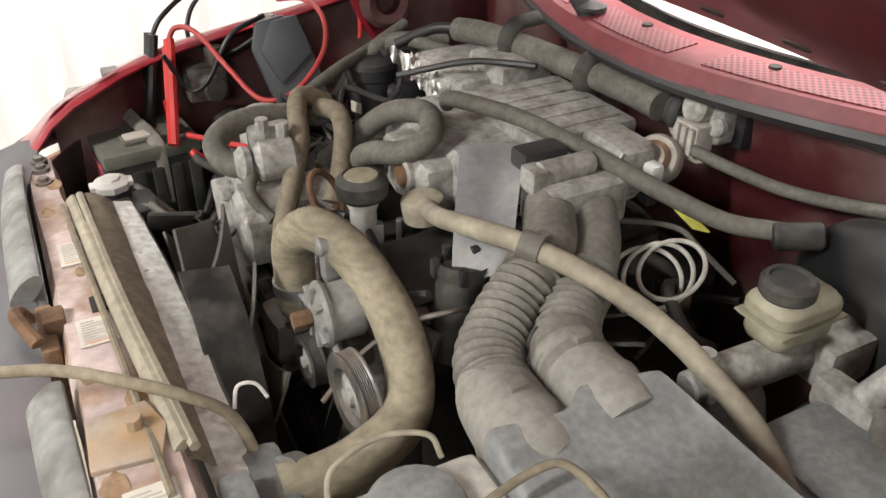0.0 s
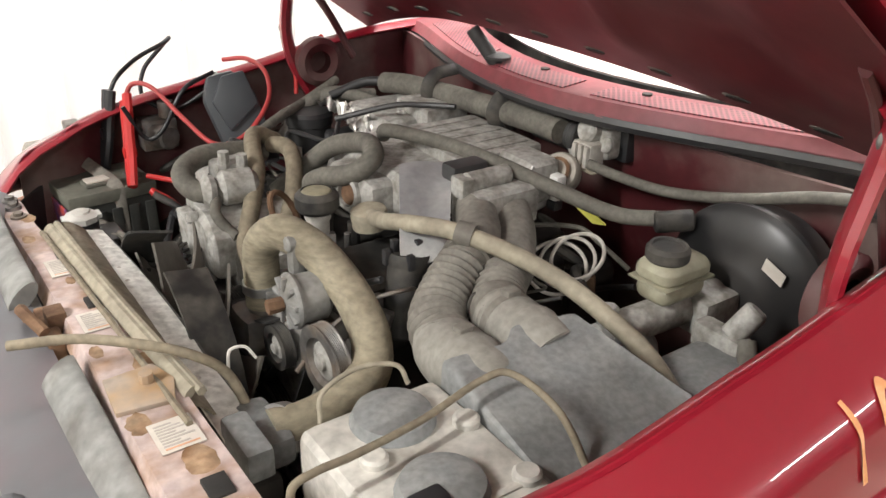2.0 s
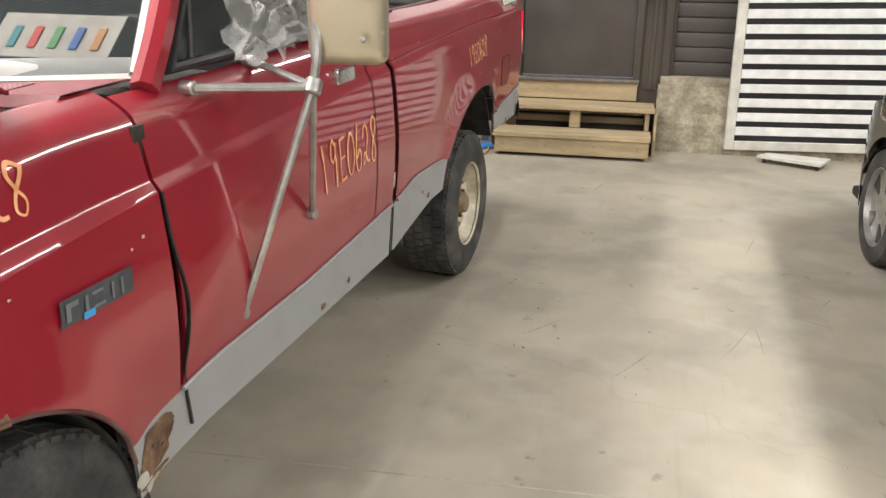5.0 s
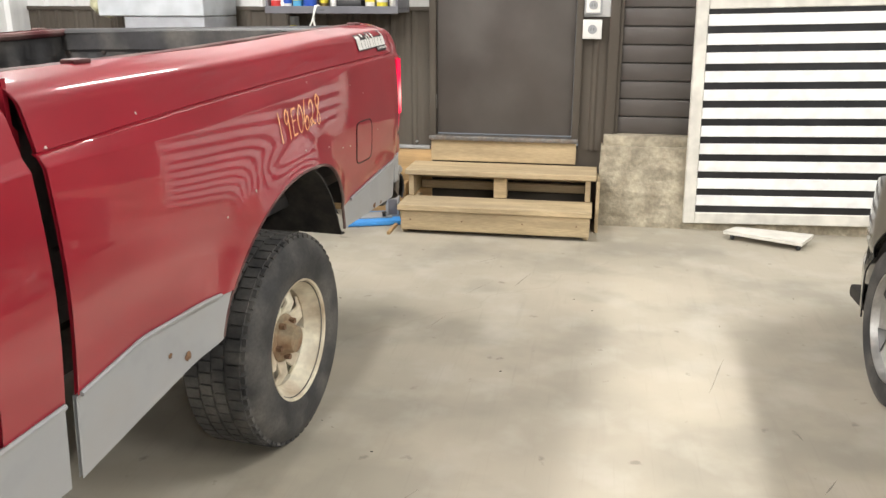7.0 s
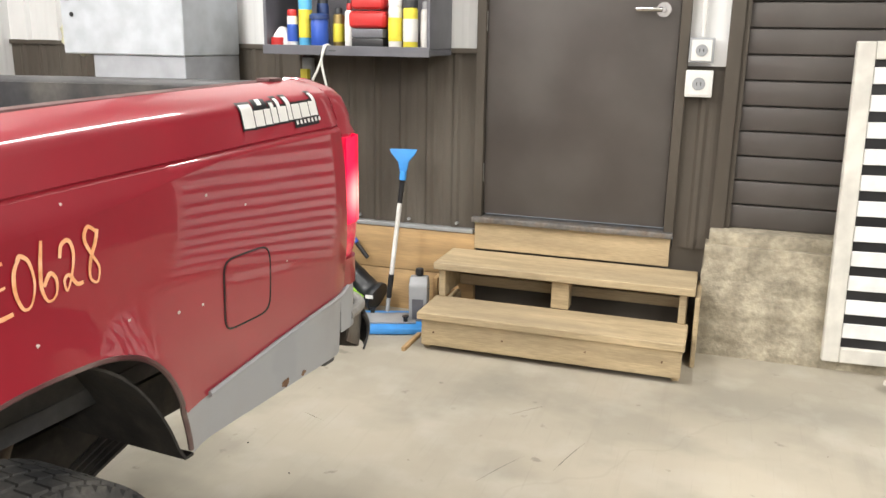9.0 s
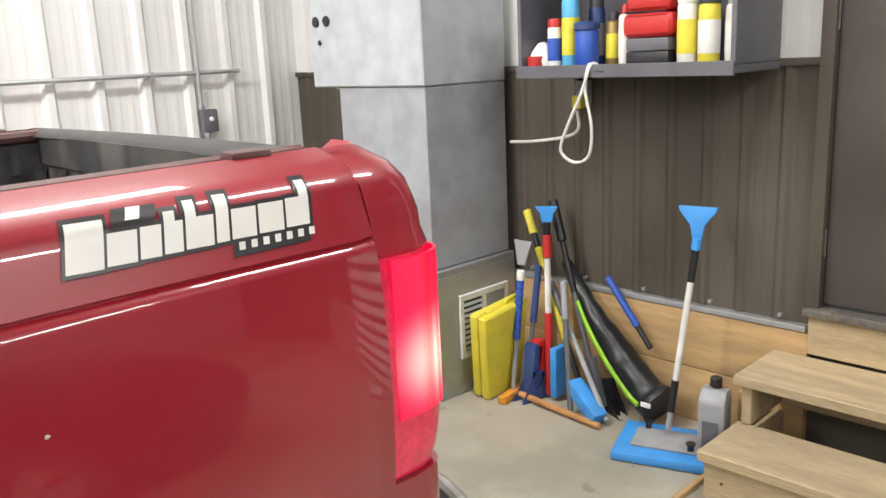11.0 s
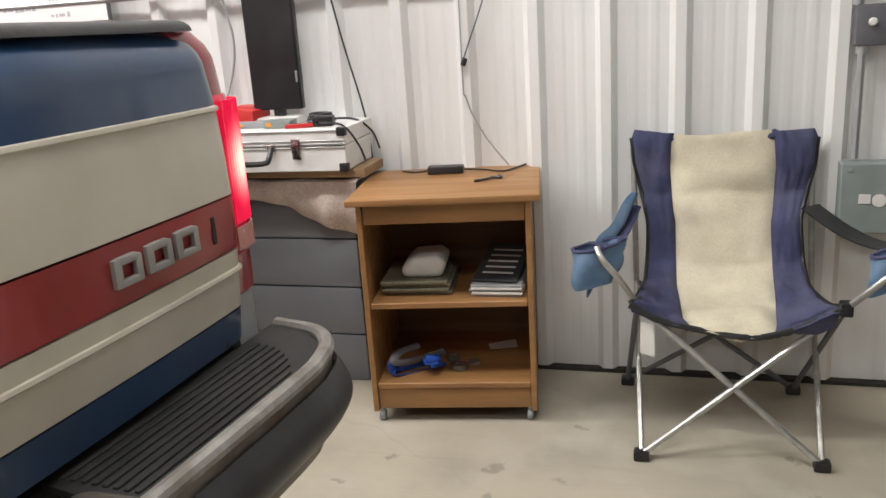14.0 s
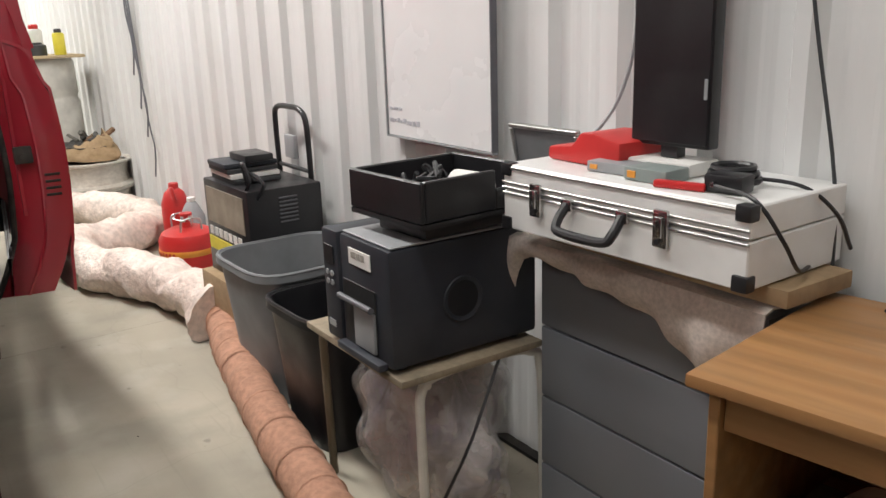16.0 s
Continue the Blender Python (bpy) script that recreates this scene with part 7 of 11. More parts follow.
# battery, clamps, canister, duct scoop on the passenger side
BT = pose(-0.588, 1.775, 0.030, 0, 0, 5)
BAT = mat("dusty_battery_case", (0.030, 0.031, 0.029), 0.5, 0, 0.2, 6, 0.1, 100, (0.10, 0.10, 0.085), 0.5, 7)
LID = mat("dusty_battery_lid", (0.15, 0.15, 0.122), 0.6, 0, 0.15, 9, 0.15, 90, (0.09, 0.088, 0.075), 0.5, 12)
bat = part("battery", moved(box((-0.10, -0.13, 0.79), (0.10, 0.13, 0.965), 0.006), BT), BAT, truck, "dusty black battery with a strap")
part("battery_lid", moved(box((-0.104, -0.134, 0.966), (0.104, 0.134, 0.998), 0.006), BT), LID, bat, "dust-covered battery lid")
for y in (-0.10, 0.05):
    part("cell_cover", moved(box((-0.05, y, 0.9985), (0.06, y + 0.045, 1.008), 0.004), BT), LID, bat)
for k in range(5):
    part("case_rib", moved(box((-0.09 + 0.04 * k, -0.137, 0.80), (-0.065 + 0.04 * k, -0.1305, 0.95), 0.003), BT), BAT, bat)
part("battery_label", moved(box((-0.1045, -0.095, 0.83), (-0.1005, 0.095, 0.958), 0.001), BT), mat("battery_print", (0.50, 0.08, 0.07), 0.45, 0, 0.2, 20, 0.02, 60, (0.10, 0.14, 0.45), 0.9, 26), bat, "red and blue label")
part("label_band", moved(box((-0.106, -0.095, 0.83), (-0.1048, 0.095, 0.862), 0.0003), BT), M["label"], bat)
part("battery_strap", moved(tube([(-0.10, 0.20, 1.03), (-0.06, 0.14, 1.045), (-0.02, 0.07, 1.03), (0.0, -0.02, 1.014), (0.01, -0.11, 1.006), (0.012, -0.13, 0.98), (0.012, -0.13, 0.86)], 0.015, 8, 5, flat=0.22), BT), M["duct"], bat, "grey hold-down strap")
part("vent_cap", moved(box((-0.045, -0.095, 1.007), (0.02, -0.06, 1.013), 0.004), BT), M["label"], bat)
for x, y in ((0.065, -0.085), (0.065, 0.075)):
    part("terminal", moved(joined(cyl((x, y, 0.996), (x, y, 1.024), 0.010, 12), box((x - 0.02, y - 0.014, 0.998), (x + 0.02, y + 0.014, 1.014), 0.004)), BT), M["steel"], bat)
move_new(before, (0.012, 0.025, -0.042))


def clamp(tip, end, material, label):
    tip, end = Vector(tip), Vector(end)
    d = (end - tip).normalized()
    side = d.cross(Vector((1, 0, 0))).normalized()
    b = joined(tube([tip + side * 0.002, tip + d * 0.06 + side * 0.015, tip + d * 0.12 + side * 0.018, end + side * 0.030], 0.010, 8, 4, flat=1.3), tube([tip - side * 0.002, tip + d * 0.06 - side * 0.015, tip + d * 0.12 - side * 0.014, end - side * 0.018], 0.010, 8, 4, flat=1.3), cyl(tip + d * 0.085 - Vector((0.014, 0, 0)), tip + d * 0.085 + Vector((0.014, 0, 0)), 0.014, 12))
    return part("charger_clamp", b, material, truck, label)


clamp((-0.522, 1.655, 0.99), (-0.475, 1.79, 1.165), M["red_pl"], "red charger clamp on the battery")
clamp((-0.545, 1.80, 0.995), (-0.50, 1.835, 1.175), M["black_clean"], "black charger clamp on the battery")
hose("charger_cable", [(-0.478, 1.785, 1.165), (-0.455, 1.79, 1.195), (-0.42, 1.75, 1.19), (-0.38, 1.66, 1.13), (-0.34, 1.58, 1.085), (-0.27, 1.56, 1.10), (-0.19, 1.60, 1.16), (-0.165, 1.66, 1.215), (-0.18, 1.74, 1.235), (-0.22, 1.80, 1.225)], 0.0058, mat("faded_red_cable", (0.40, 0.045, 0.045), 0.5, 0, 0.15, 9, 0.05, 60), "red charger cable", parent=truck)
hose("charger_cable", [(-0.50, 1.835, 1.17), (-0.475, 1.84, 1.205), (-0.42, 1.855, 1.24), (-0.35, 1.87, 1.265), (-0.325, 1.885, 1.275), (-0.345, 1.90, 1.25), (-0.40, 1.885, 1.20), (-0.415, 1.86, 1.14), (-0.36, 1.82, 1.11), (-0.29, 1.78, 1.15), (-0.24, 1.76, 1.20)], 0.0055, M["black_clean"], "black charger cable", parent=truck)
hose("charger_cable", [(-0.50, 1.73, 1.16), (-0.46, 1.72, 1.08), (-0.42, 1.70, 1.10), (-0.36, 1.70, 1.19), (-0.28, 1.71, 1.22)], 0.0055, M["black_clean"], "black charger cable", parent=truck)
hose("red_wire", [(-0.50, 1.60, 1.03), (-0.44, 1.55, 1.02), (-0.40, 1.48, 1.03), (-0.38, 1.42, 1.05)], 0.006, M["red_pl"], "red wire", parent=truck)
hose("red_wire", [(-0.04, 1.76, 1.12), (-0.02, 1.78, 1.2), (0.06, 1.79, 1.26)], 0.006, M["red_pl"], "red wire", parent=truck)
for k in range(4):
    hose("battery_cable", [(-0.50, 1.58 - 0.012 * k, 1.0), (-0.46, 1.53 - 0.01 * k, 0.97), (-0.44, 1.50, 0.9), (-0.45, 1.48, 0.82)], 0.008, M["red_pl" if k < 2 else "dusty_black"], "battery cable", parent=truck)
before = set(truck.children)
part("air_scoop", moved(joined(prism([(-0.055, -0.12), (0.055, -0.12), (0.062, 0.06), (0.03, 0.125), (-0.03, 0.13), (-0.06, 0.08)], 0.045, None, 0.010, 2), prism([(-0.03, -0.01), (0.058, 0.03), (0.055, 0.115), (0.0, 0.12), (-0.045, 0.07)], 0.055, None, 0.008, 2)), Matrix.Translation((-0.27, 1.60, 1.15)) @ pose(0, 0, 0, 0, -32, 0) @ pose(0, 0, 0, 68, 0, 0) @ pose(0, 0, 0, 0, 0, -18)), mat("slate_plastic", (0.05, 0.055, 0.062), 0.5, 0, 0.12, 6, 0.08, 80, (0.10, 0.10, 0.10), 0.4, 5), truck, "slate grey plastic air scoop")
move_new(before, (0.02, 0.05, -0.05))
before = set(truck.children)
can = part("vapour_canister", joined(lathe([(0, 0), (0.05, 0), (0.056, 0.006), (0.056, 0.10), (0.06, 0.104), (0.06, 0.128), (0.052, 0.136), (0.02, 0.140), (0, 0.139)], (-0.075, 1.56, 0.985), (0, 0, 1), 28)), M["black"], truck, "black round canister")
part("canister_label", quad_plate((-0.134, 1.54, 1.02), (-0.122, 1.51, 1.02), (-0.122, 1.51, 1.045), (-0.134, 1.54, 1.045), 0.002), M["label"], can)
part("canister_plug", joined(box((-0.06, 1.44, 1.05), (0.01, 1.49, 1.09), 0.010), cyl((-0.05, 1.50, 1.06), (-0.03, 1.47, 1.07), 0.022, 14)), M["black"], can)
move_new(before, (-0.005, 0.045, 0.0))
part("relay", joined(lathe([(0.05, 0), (0.05, 0.10), (0.035, 0.13), (0, 0.13)], (-0.36, 1.52, 0.96), (0, 0, 1), 22)), M["cast"], truck, "dusty round canister")
for a, b in (((-0.10, 1.70, 1.05), (0.08, 1.50, 1.14)), ((-0.14, 1.66, 1.02), (0.1, 1.58, 1.12)), ((-0.2, 1.62, 1.0), (0.12, 1.62, 1.13))):
    hose("hose", [a, ((a[0] + b[0]) / 2, (a[1] + b[1]) / 2 + 0.02, max(a[2], b[2]) + 0.01), b], 0.016, M["hose_grey"], "dusty hose")
hose("hose", [(-0.34, 1.50, 1.05), (-0.27, 1.52, 1.10), (-0.18, 1.56, 1.13), (-0.08, 1.64, 1.13), (0.05, 1.70, 1.16)], 0.012, M["hose_grey"], "dusty hose")
part("horn_bracket", joined(box((-0.45, 1.78, 1.02), (-0.36, 1.84, 1.10), 0.01), cyl((-0.42, 1.78, 1.06), (-0.40, 1.72, 1.07), 0.03, 14, bev=0.005), cyl((-0.38, 1.80, 1.10), (-0.38, 1.80, 1.14), 0.02, 12)), M["steel"], truck, "dusty solenoid bracket")
for x in (-0.62, -0.26):
    part("fender_clip", box((x, W - 0.205, eased(Z_TOP, x) - LEAN - 0.02), (x + 0.035, W - 0.160, eased(Z_TOP, x) - LEAN + 0.004), 0.004), M["steel"], truck)

# coolant and washer tank
tankp = part("washer_tank", joined(box((-0.635, 0.265, 0.80), (-0.425, 0.53, 1.03), 0.022, 3), box((-0.60, 0.29, 1.025), (-0.46, 0.30, 1.033), 0.002)), M["tank"], truck, "dusty white twin fluid tank")
for x, y in ((-0.525, 0.475), (-0.545, 0.335)):
    part("tank_cap", joined(lathe([(0.052, 0), (0.056, 0.006), (0.050, 0.020), (0.03, 0.026), (0, 0.027)], (x, y, 1.025), (0, 0, 1), 28)), M["airbox"], tankp, "grey snap cap")
part("cap_tab", box((-0.60, 0.30, 1.035), (-0.555, 0.33, 1.055), 0.006), M["black"], tankp)
for x, y in ((-0.45, 0.42), (-0.585, 0.42), (-0.45, 0.30)):
    part("tank_stud", lathe([(0.018, 0), (0.018, 0.012), (0.014, 0.016), (0, 0.016)], (x, y, 1.026), (0, 0, 1), 16), M["tank"], tankp)
hose("tank_loop", [(-0.60, 0.53, 1.02), (-0.585, 0.55, 1.05), (-0.53, 0.555, 1.065), (-0.48, 0.54, 1.06), (-0.47, 0.525, 1.035)], 0.0035, M["hose_pale"], "pale looped hose", parent=tankp)
hose("hold_down_rod", [(-0.70, 0.40, 1.07), (-0.70, 0.395, 1.112), (-0.67, 0.395, 1.121), (-0.62, 0.40, 1.117), (-0.52, 0.415, 1.113), (-0.42, 0.43, 1.123), (-0.385, 0.41, 1.130), (-0.375, 0.33, 1.115), (-0.37, 0.27, 1.05)], 0.005, M["hose_brown"], "rusty bent rod", 6, parent=truck)

tankp.location.z += 0.045

# radiator support, shroud, fan
M["rust_spot"] = mat("orange_rust_patch", (0.31, 0.21, 0.13), 0.85, 0, 0.4, 30, 0.4, 120, (0.16, 0.075, 0.03), 0.8, 22)
support = part("radiator_support", joined(surface(lambda y, s: (-0.815 + (0.115 - 0.055 * min(1, max(0, (y - 1.25) / 0.2))) * s, y, 1.078 - 0.05 * (y - 0.25) - 0.05 * max(0, s - 0.86) / 0.14 - 0.035 * max(0, 0.10 - s) / 0.10), [*span(0.19, 1.66, 40)], [0, 0.04, 0.10, 0.3, 0.55, 0.8, 0.86, 0.93, 1.0], 0.005)), M["faded"], truck, "faded pink radiator support with rust")
for y0, y1 in ((1.03, 1.12), (1.26, 1.33), (0.47, 0.53)):
    part("slot", box((-0.765, y0, 1.03), (-0.735, y0 + 0.04, 1.0815 - 0.05 * (y0 - 0.25)), 0.002), M["grime"], support)
for y0, y1, x0, x1 in ((1.185, 1.265, -0.79, -0.74), (0.945, 1.015, -0.79, -0.74), (0.58, 0.65, -0.785, -0.73), (0.365, 0.45, -0.79, -0.73)):
    z = lambda y: 1.0795 - 0.05 * (y - 0.25)
    lb = part("paper_label", quad_plate((x0, y0, z(y0)), (x1, y0, z(y0)), (x1, y1, z(y1)), (x0, y1, z(y1)), 0.0015), M["label"], support, "worn paper sticker")
    for k in range(9):
        y = y0 + (y1 - y0) * (0.08 + 0.095 * k)
        cut = x1 - 0.006 - 0.02 * ((k * 7) % 3) / 2
        part("text_bar", quad_plate((x0 + 0.006, y, z(y) + 0.0016), (cut, y, z(y) + 0.0016), (cut, y + 0.003, z(y) + 0.0016), (x0 + 0.006, y + 0.003, z(y) + 0.0016), 0.0005), M["ink"] if k else mat("faded_orange_ink", (0.55, 0.30, 0.18), 0.6), lb)
part("latch_plate", joined(prism([(-0.045, -0.04), (0.03, -0.05), (0.045, 0.0), (0.03, 0.05), (-0.04, 0.045)], 0.008, Matrix.Translation((-0.765, 0.735, 1.055)), 0.002), cyl((-0.755, 0.745, 1.062), (-0.755, 0.745, 1.077), 0.010, 8)), mat("rust_stained_plate", (0.38, 0.31, 0.25), 0.65, 0, 0.25, 14, 0.2, 80, (0.30, 0.17, 0.06), 0.9, 14), support, "rust-stained latch plate")
for k, (x, y, r) in enumerate(((-0.735, 0.80, 0.030), (-0.79, 0.66, 0.022), (-0.728, 1.06, 0.018), (-0.75, 0.545, 0.028), (-0.79, 0.88, 0.014), (-0.765, 1.16, 0.012), (-0.77, 1.52, 0.020), (-0.79, 1.40, 0.016))):
    z = 1.0788 - 0.05 * (y - 0.25)
    part("rust_patch", surface(lambda q, a: (x + 0.7 * r * q * math.cos(a) * (1 + 0.35 * noise.noise((math.cos(a) * 2, math.sin(a) * 2, k))), y + 1.3 * r * q * math.sin(a) * (1 + 0.4 * noise.noise((math.cos(a) * 2, math.sin(a) * 2, k + 9))), z + 0.001 * (1 - q)), span(0.02, 1, 4), span(0, 2 * math.pi, 24), 0.001), M["rust_spot"], support)
part("hood_latch", joined(box((-0.84, 0.98, 0.90), (-0.815, 1.10, 1.03), 0.006), tube([(-0.84, 0.99, 1.04), (-0.86, 1.04, 1.06), (-0.85, 1.09, 1.02), (-0.83, 1.06, 0.94)], 0.010, 8, 5), box((-0.83, 1.02, 0.93), (-0.80, 1.06, 1.05), 0.005)), M["rust"], support, "rusty hood latch")
part("hood_bumper", cyl((-0.73, 0.275, 1.079), (-0.73, 0.275, 1.10), 0.020, 12, bev=0.004), M["dusty_black"], support)
part("hood_bumper", cyl((-0.76, 0.255, 1.07), (-0.76, 0.255, 1.095), 0.014, 12, bev=0.003), M["dusty_black"], support)
part("bumper_foot", joined(box((-0.75, 0.24, 1.065), (-0.70, 0.30, 1.078), 0.006)), M["dusty_black"], support, "dark hood bumper")
for y in (1.64, 1.60, 1.54):
    part("bolt", joined(cyl((-0.785, y, 1.0), (-0.785, y, 1.026), 0.010, 6), cyl((-0.785, y, 1.0), (-0.785, y, 1.019), 0.016, 14)), M["steel"], support)
part("support_beam", joined(tube([(-0.750, 1.42, 1.028), (-0.742, 1.20, 1.04), (-0.730, 0.95, 1.05), (-0.713, 0.69, 1.06)], 0.012, 8, 4, flat=0.5), tube([(-0.733, 1.42, 1.034), (-0.722, 1.05, 1.05), (-0.700, 0.68, 1.064)], 0.007, 6, 4)), M["hose_pale"], truck, "dusty tan channel strip")
part("beam_edge", tube([(-0.765, 1.40, 1.03), (-0.752, 1.05, 1.045), (-0.738, 0.62, 1.065)], 0.005, 6, 4), M["hose_brown"], truck)
part("rubber_strip", surface(lambda y, s: (-0.724 + 0.046 * s + 0.014 * (1.4 - y) * (1 - s), y, 1.036 - 0.034 * s + 0.008 * math.sin(3 * s)), span(0.70, 1.42, 14), span(0, 1, 5), 0.004), M["hose_brown"], truck, "worn brown rubber strip")
SPECK = mat("speckled_shroud", (0.74, 0.73, 0.69), 0.65, 0, 0.08, 12, 0.3, 90, (0.20, 0.185, 0.16), 0.45, 55)
sh = part("fan_shroud", surface(lambda y, s: (-0.690 + (0.040 + 0.016 * math.sin(math.pi * min(1, max(0, (y - 0.62) / 0.80))) + 0.012 * max(0.0, (0.85 - y) / 0.2)) * s, y, 1.004 - 0.008 * s * s + 0.003 * (y > 1.11) + 0.002 * noise.noise((y * 30, s * 5, 0))), span(0.64, 1.42, 60), span(0, 1, 8), 0.006), SPECK, truck, "speckled grey fan shroud top")
part("shroud_skirt", surface(lambda y, s: (-0.690 + (0.040 + 0.016 * math.sin(math.pi * min(1, max(0, (y - 0.62) / 0.80))) + 0.012 * max(0.0, (0.85 - y) / 0.2)) + 0.004 * s, y, 0.996 - 0.06 * s), span(0.64, 1.42, 40), span(0, 1, 4), 0.004), M["dusty_black"], sh)
for y in (0.80, 0.87, 1.16, 1.22, 1.33):
    part("rivet", lathe([(0.007, 0), (0.005, 0.003), (0, 0.004)], (-0.672, y, 1.003), (0, 0, 1), 10), M["tank"], sh)
part("radiator", box((-0.69, 0.55, 0.45), (-0.645, 1.55, 0.985), 0.01), M["grime"], truck, "dark radiator core")
part("radiator_tank_end", joined(box((-0.66, 0.60, 0.95), (-0.60, 0.72, 1.0), 0.016), box((-0.69, 0.56, 0.94), (-0.65, 0.66, 1.03), 0.010), cyl((-0.63, 0.65, 0.97), (-0.585, 0.665, 0.96), 0.031, 18)), M["airbox"], truck, "dark radiator end tank")
before = set(truck.children)
part("radiator_cap", joined(lathe([(0.036, 0), (0.036, 0.012), (0.030, 0.016), (0.020, 0.018), (0.018, 0.022), (0, 0.022)], (-0.672, 1.44, 1.032), (0, 0, 1), 8), box((-0.712, 1.425, 1.034), (-0.632, 1.455, 1.045), 0.004)), mat("bright_cap_metal", (0.66, 0.66, 0.64), 0.42, 0.35, 0.12, 9, 0.1, 80, (0.3, 0.26, 0.2), 0.4, 14), truck, "bright radiator cap")
part("filler_neck", joined(cyl((-0.672, 1.44, 0.95), (-0.672, 1.44, 1.032), 0.033, 18), box((-0.67, 1.36, 0.96), (-0.60, 1.46, 1.01), 0.014)), M["black"], truck)
move_new(before, (0.0, 0.060, -0.036))
FAN = Vector((-0.572, 1.12, 0.832))
FAN_MAT = mat("dusty_fan_plastic", (0.125, 0.112, 0.096), 0.6, 0, 0.2, 5, 0.1, 90, (0.13, 0.118, 0.10), 0.6, 9)
fan = part("cooling_fan", joined(cyl(FAN + Vector((-0.01, 0, 0)), FAN + Vector((0.05, 0, 0)), 0.085, 32, bev=0.012), cyl(FAN - Vector((0.03, 0, 0)), FAN, 0.05, 24, bev=0.006)), FAN_MAT, truck, "dusty dark cooling fan at rest")
part("fan_ring", moved(tube([(0.0, 0.098 * math.cos(a), 0.098 * math.sin(a)) for a in span(0, 2 * math.pi, 40)[:-1]], 0.009, 8, 1, closed=True, flat=1.6), Matrix.Translation(FAN)), M["cast"], fan, "grey clutch rim")
for k in range(9):
    bl = surface(lambda r, q: (0.044 * (q - 0.5) * 2 + 0.010 * math.sin(math.pi * q), (0.036 + 0.062 * r) * (q - 0.5) * 2 + 0.02 * r * r, 0.08 + 0.147 * r), span(0, 1, 8), span(0, 1, 8), 0.005)
    part("fan_blade", moved(bl, Matrix.Translation(FAN) @ pose(0, 0, 0, 40 * k + 12, 0, 0)), FAN_MAT, fan)
part("shroud_ring", surface(lambda a, u: (-0.640 + 0.075 * u, FAN.y + (0.262 - 0.016 * u) * math.cos(a), FAN.z + (0.262 - 0.016 * u) * math.sin(a)), span(math.pi * 0.62, math.pi * 2.38, 48), span(0, 1, 4), 0.005), M["dusty_black"], truck, "dusty black fan shroud ring")
part("pump_bracket", prism([(-1.352, 1.045), (-1.290, 1.035), (-1.262, 0.975), (-1.205, 0.905), (-1.165, 0.84), (-1.20, 0.83), (-1.265, 0.90), (-1.33, 0.955)], 0.03, Matrix(((0, 0, 1, -0.515), (-1, 0, 0, 0), (0, 1, 0, 0), (0, 0, 0, 1))), 0.005), M["cast"], engine, "pale cast pump bracket")
for k in range(6):
    part("bracket_rib", moved(box((-0.004, -0.003, -0.020), (0.006, 0.003, 0.020), 0.001, 1), Matrix.Translation((-0.518, 1.315 - 0.009 * k, 0.975 - 0.010 * k)) @ pose(0, 0, 0, 60, 0, 0)), M["grime"], engine)
hose("overflow_hose", [(-0.90, 0.875, 1.10), (-0.82, 0.83, 1.108), (-0.75, 0.775, 1.105), (-0.69, 0.74, 1.085), (-0.645, 0.73, 1.04), (-0.625, 0.70, 0.97)], 0.0075, M["hose_brown"], "thin tan overflow hose", 8, parent=truck)
part("wire_tie", tube([(-0.64, 0.745, 1.04), (-0.63, 0.76, 1.06), (-0.61, 0.75, 1.065), (-0.60, 0.735, 1.05)], 0.0026, 6, 5), M["tank"], truck)
part("grille_cover", surface(lambda y, s: (-0.985 + 0.165 * s, y, 1.0 + 0.016 * math.sin(s * 9) - 0.035 * (1 - s) + (0.006 * noise.noise((y * 8, s * 4, 0)))), [*span(0.40, 0.86, 12)], span(0, 1, 14), 0.006), M["rad"], truck, "grey rubber grille cover")
part("grille_cover", surface(lambda y, s: (-0.985 + 0.165 * s, y, 1.0 + 0.016 * math.sin(s * 9) - 0.035 * (1 - s)), [*span(1.12, 1.62, 12)], span(0, 1, 14), 0.006), M["rad"], truck, "grey rubber grille cover")
part("cover_roll", tube([(-0.835, 0.40, 1.0), (-0.84, 0.65, 1.02), (-0.845, 0.88, 1.03)], 0.034, 14, 6, flat=0.45), M["rad"], truck, "rolled grey rubber flap")
part("cover_roll", tube([(-0.845, 1.14, 1.03), (-0.845, 1.4, 1.02), (-0.84, 1.62, 1.0)], 0.034, 14, 6, flat=0.45), M["rad"], truck, "rolled grey rubber flap")

# small fittings and bolts across the engine
for k in range(60):
    x, y = rnd.uniform(-0.46, 0.14), rnd.uniform(0.72, 1.5)
    z = 1.02 + rnd.uniform(-0.06, 0.05)
    s = rnd.uniform(0.006, 0.014)
    if k % 3:
        part("bolt", cyl((x, y, z - 0.10), (x + rnd.uniform(-0.01, 0.01), y + rnd.uniform(-0.01, 0.01), z), s, 8, bev=0.002), M[rnd.choice(("steel", "dusty_black", "rust", "cast"))], engine)
    else:
        part("bracket", moved(box((-s * 2, -s, -0.07), (s * 2, s, 0.02), 0.004), pose(x, y, z, rnd.uniform(-15, 15), rnd.uniform(-15, 15), rnd.uniform(0, 180))), M[rnd.choice(("steel", "dusty_black", "cast"))], engine)
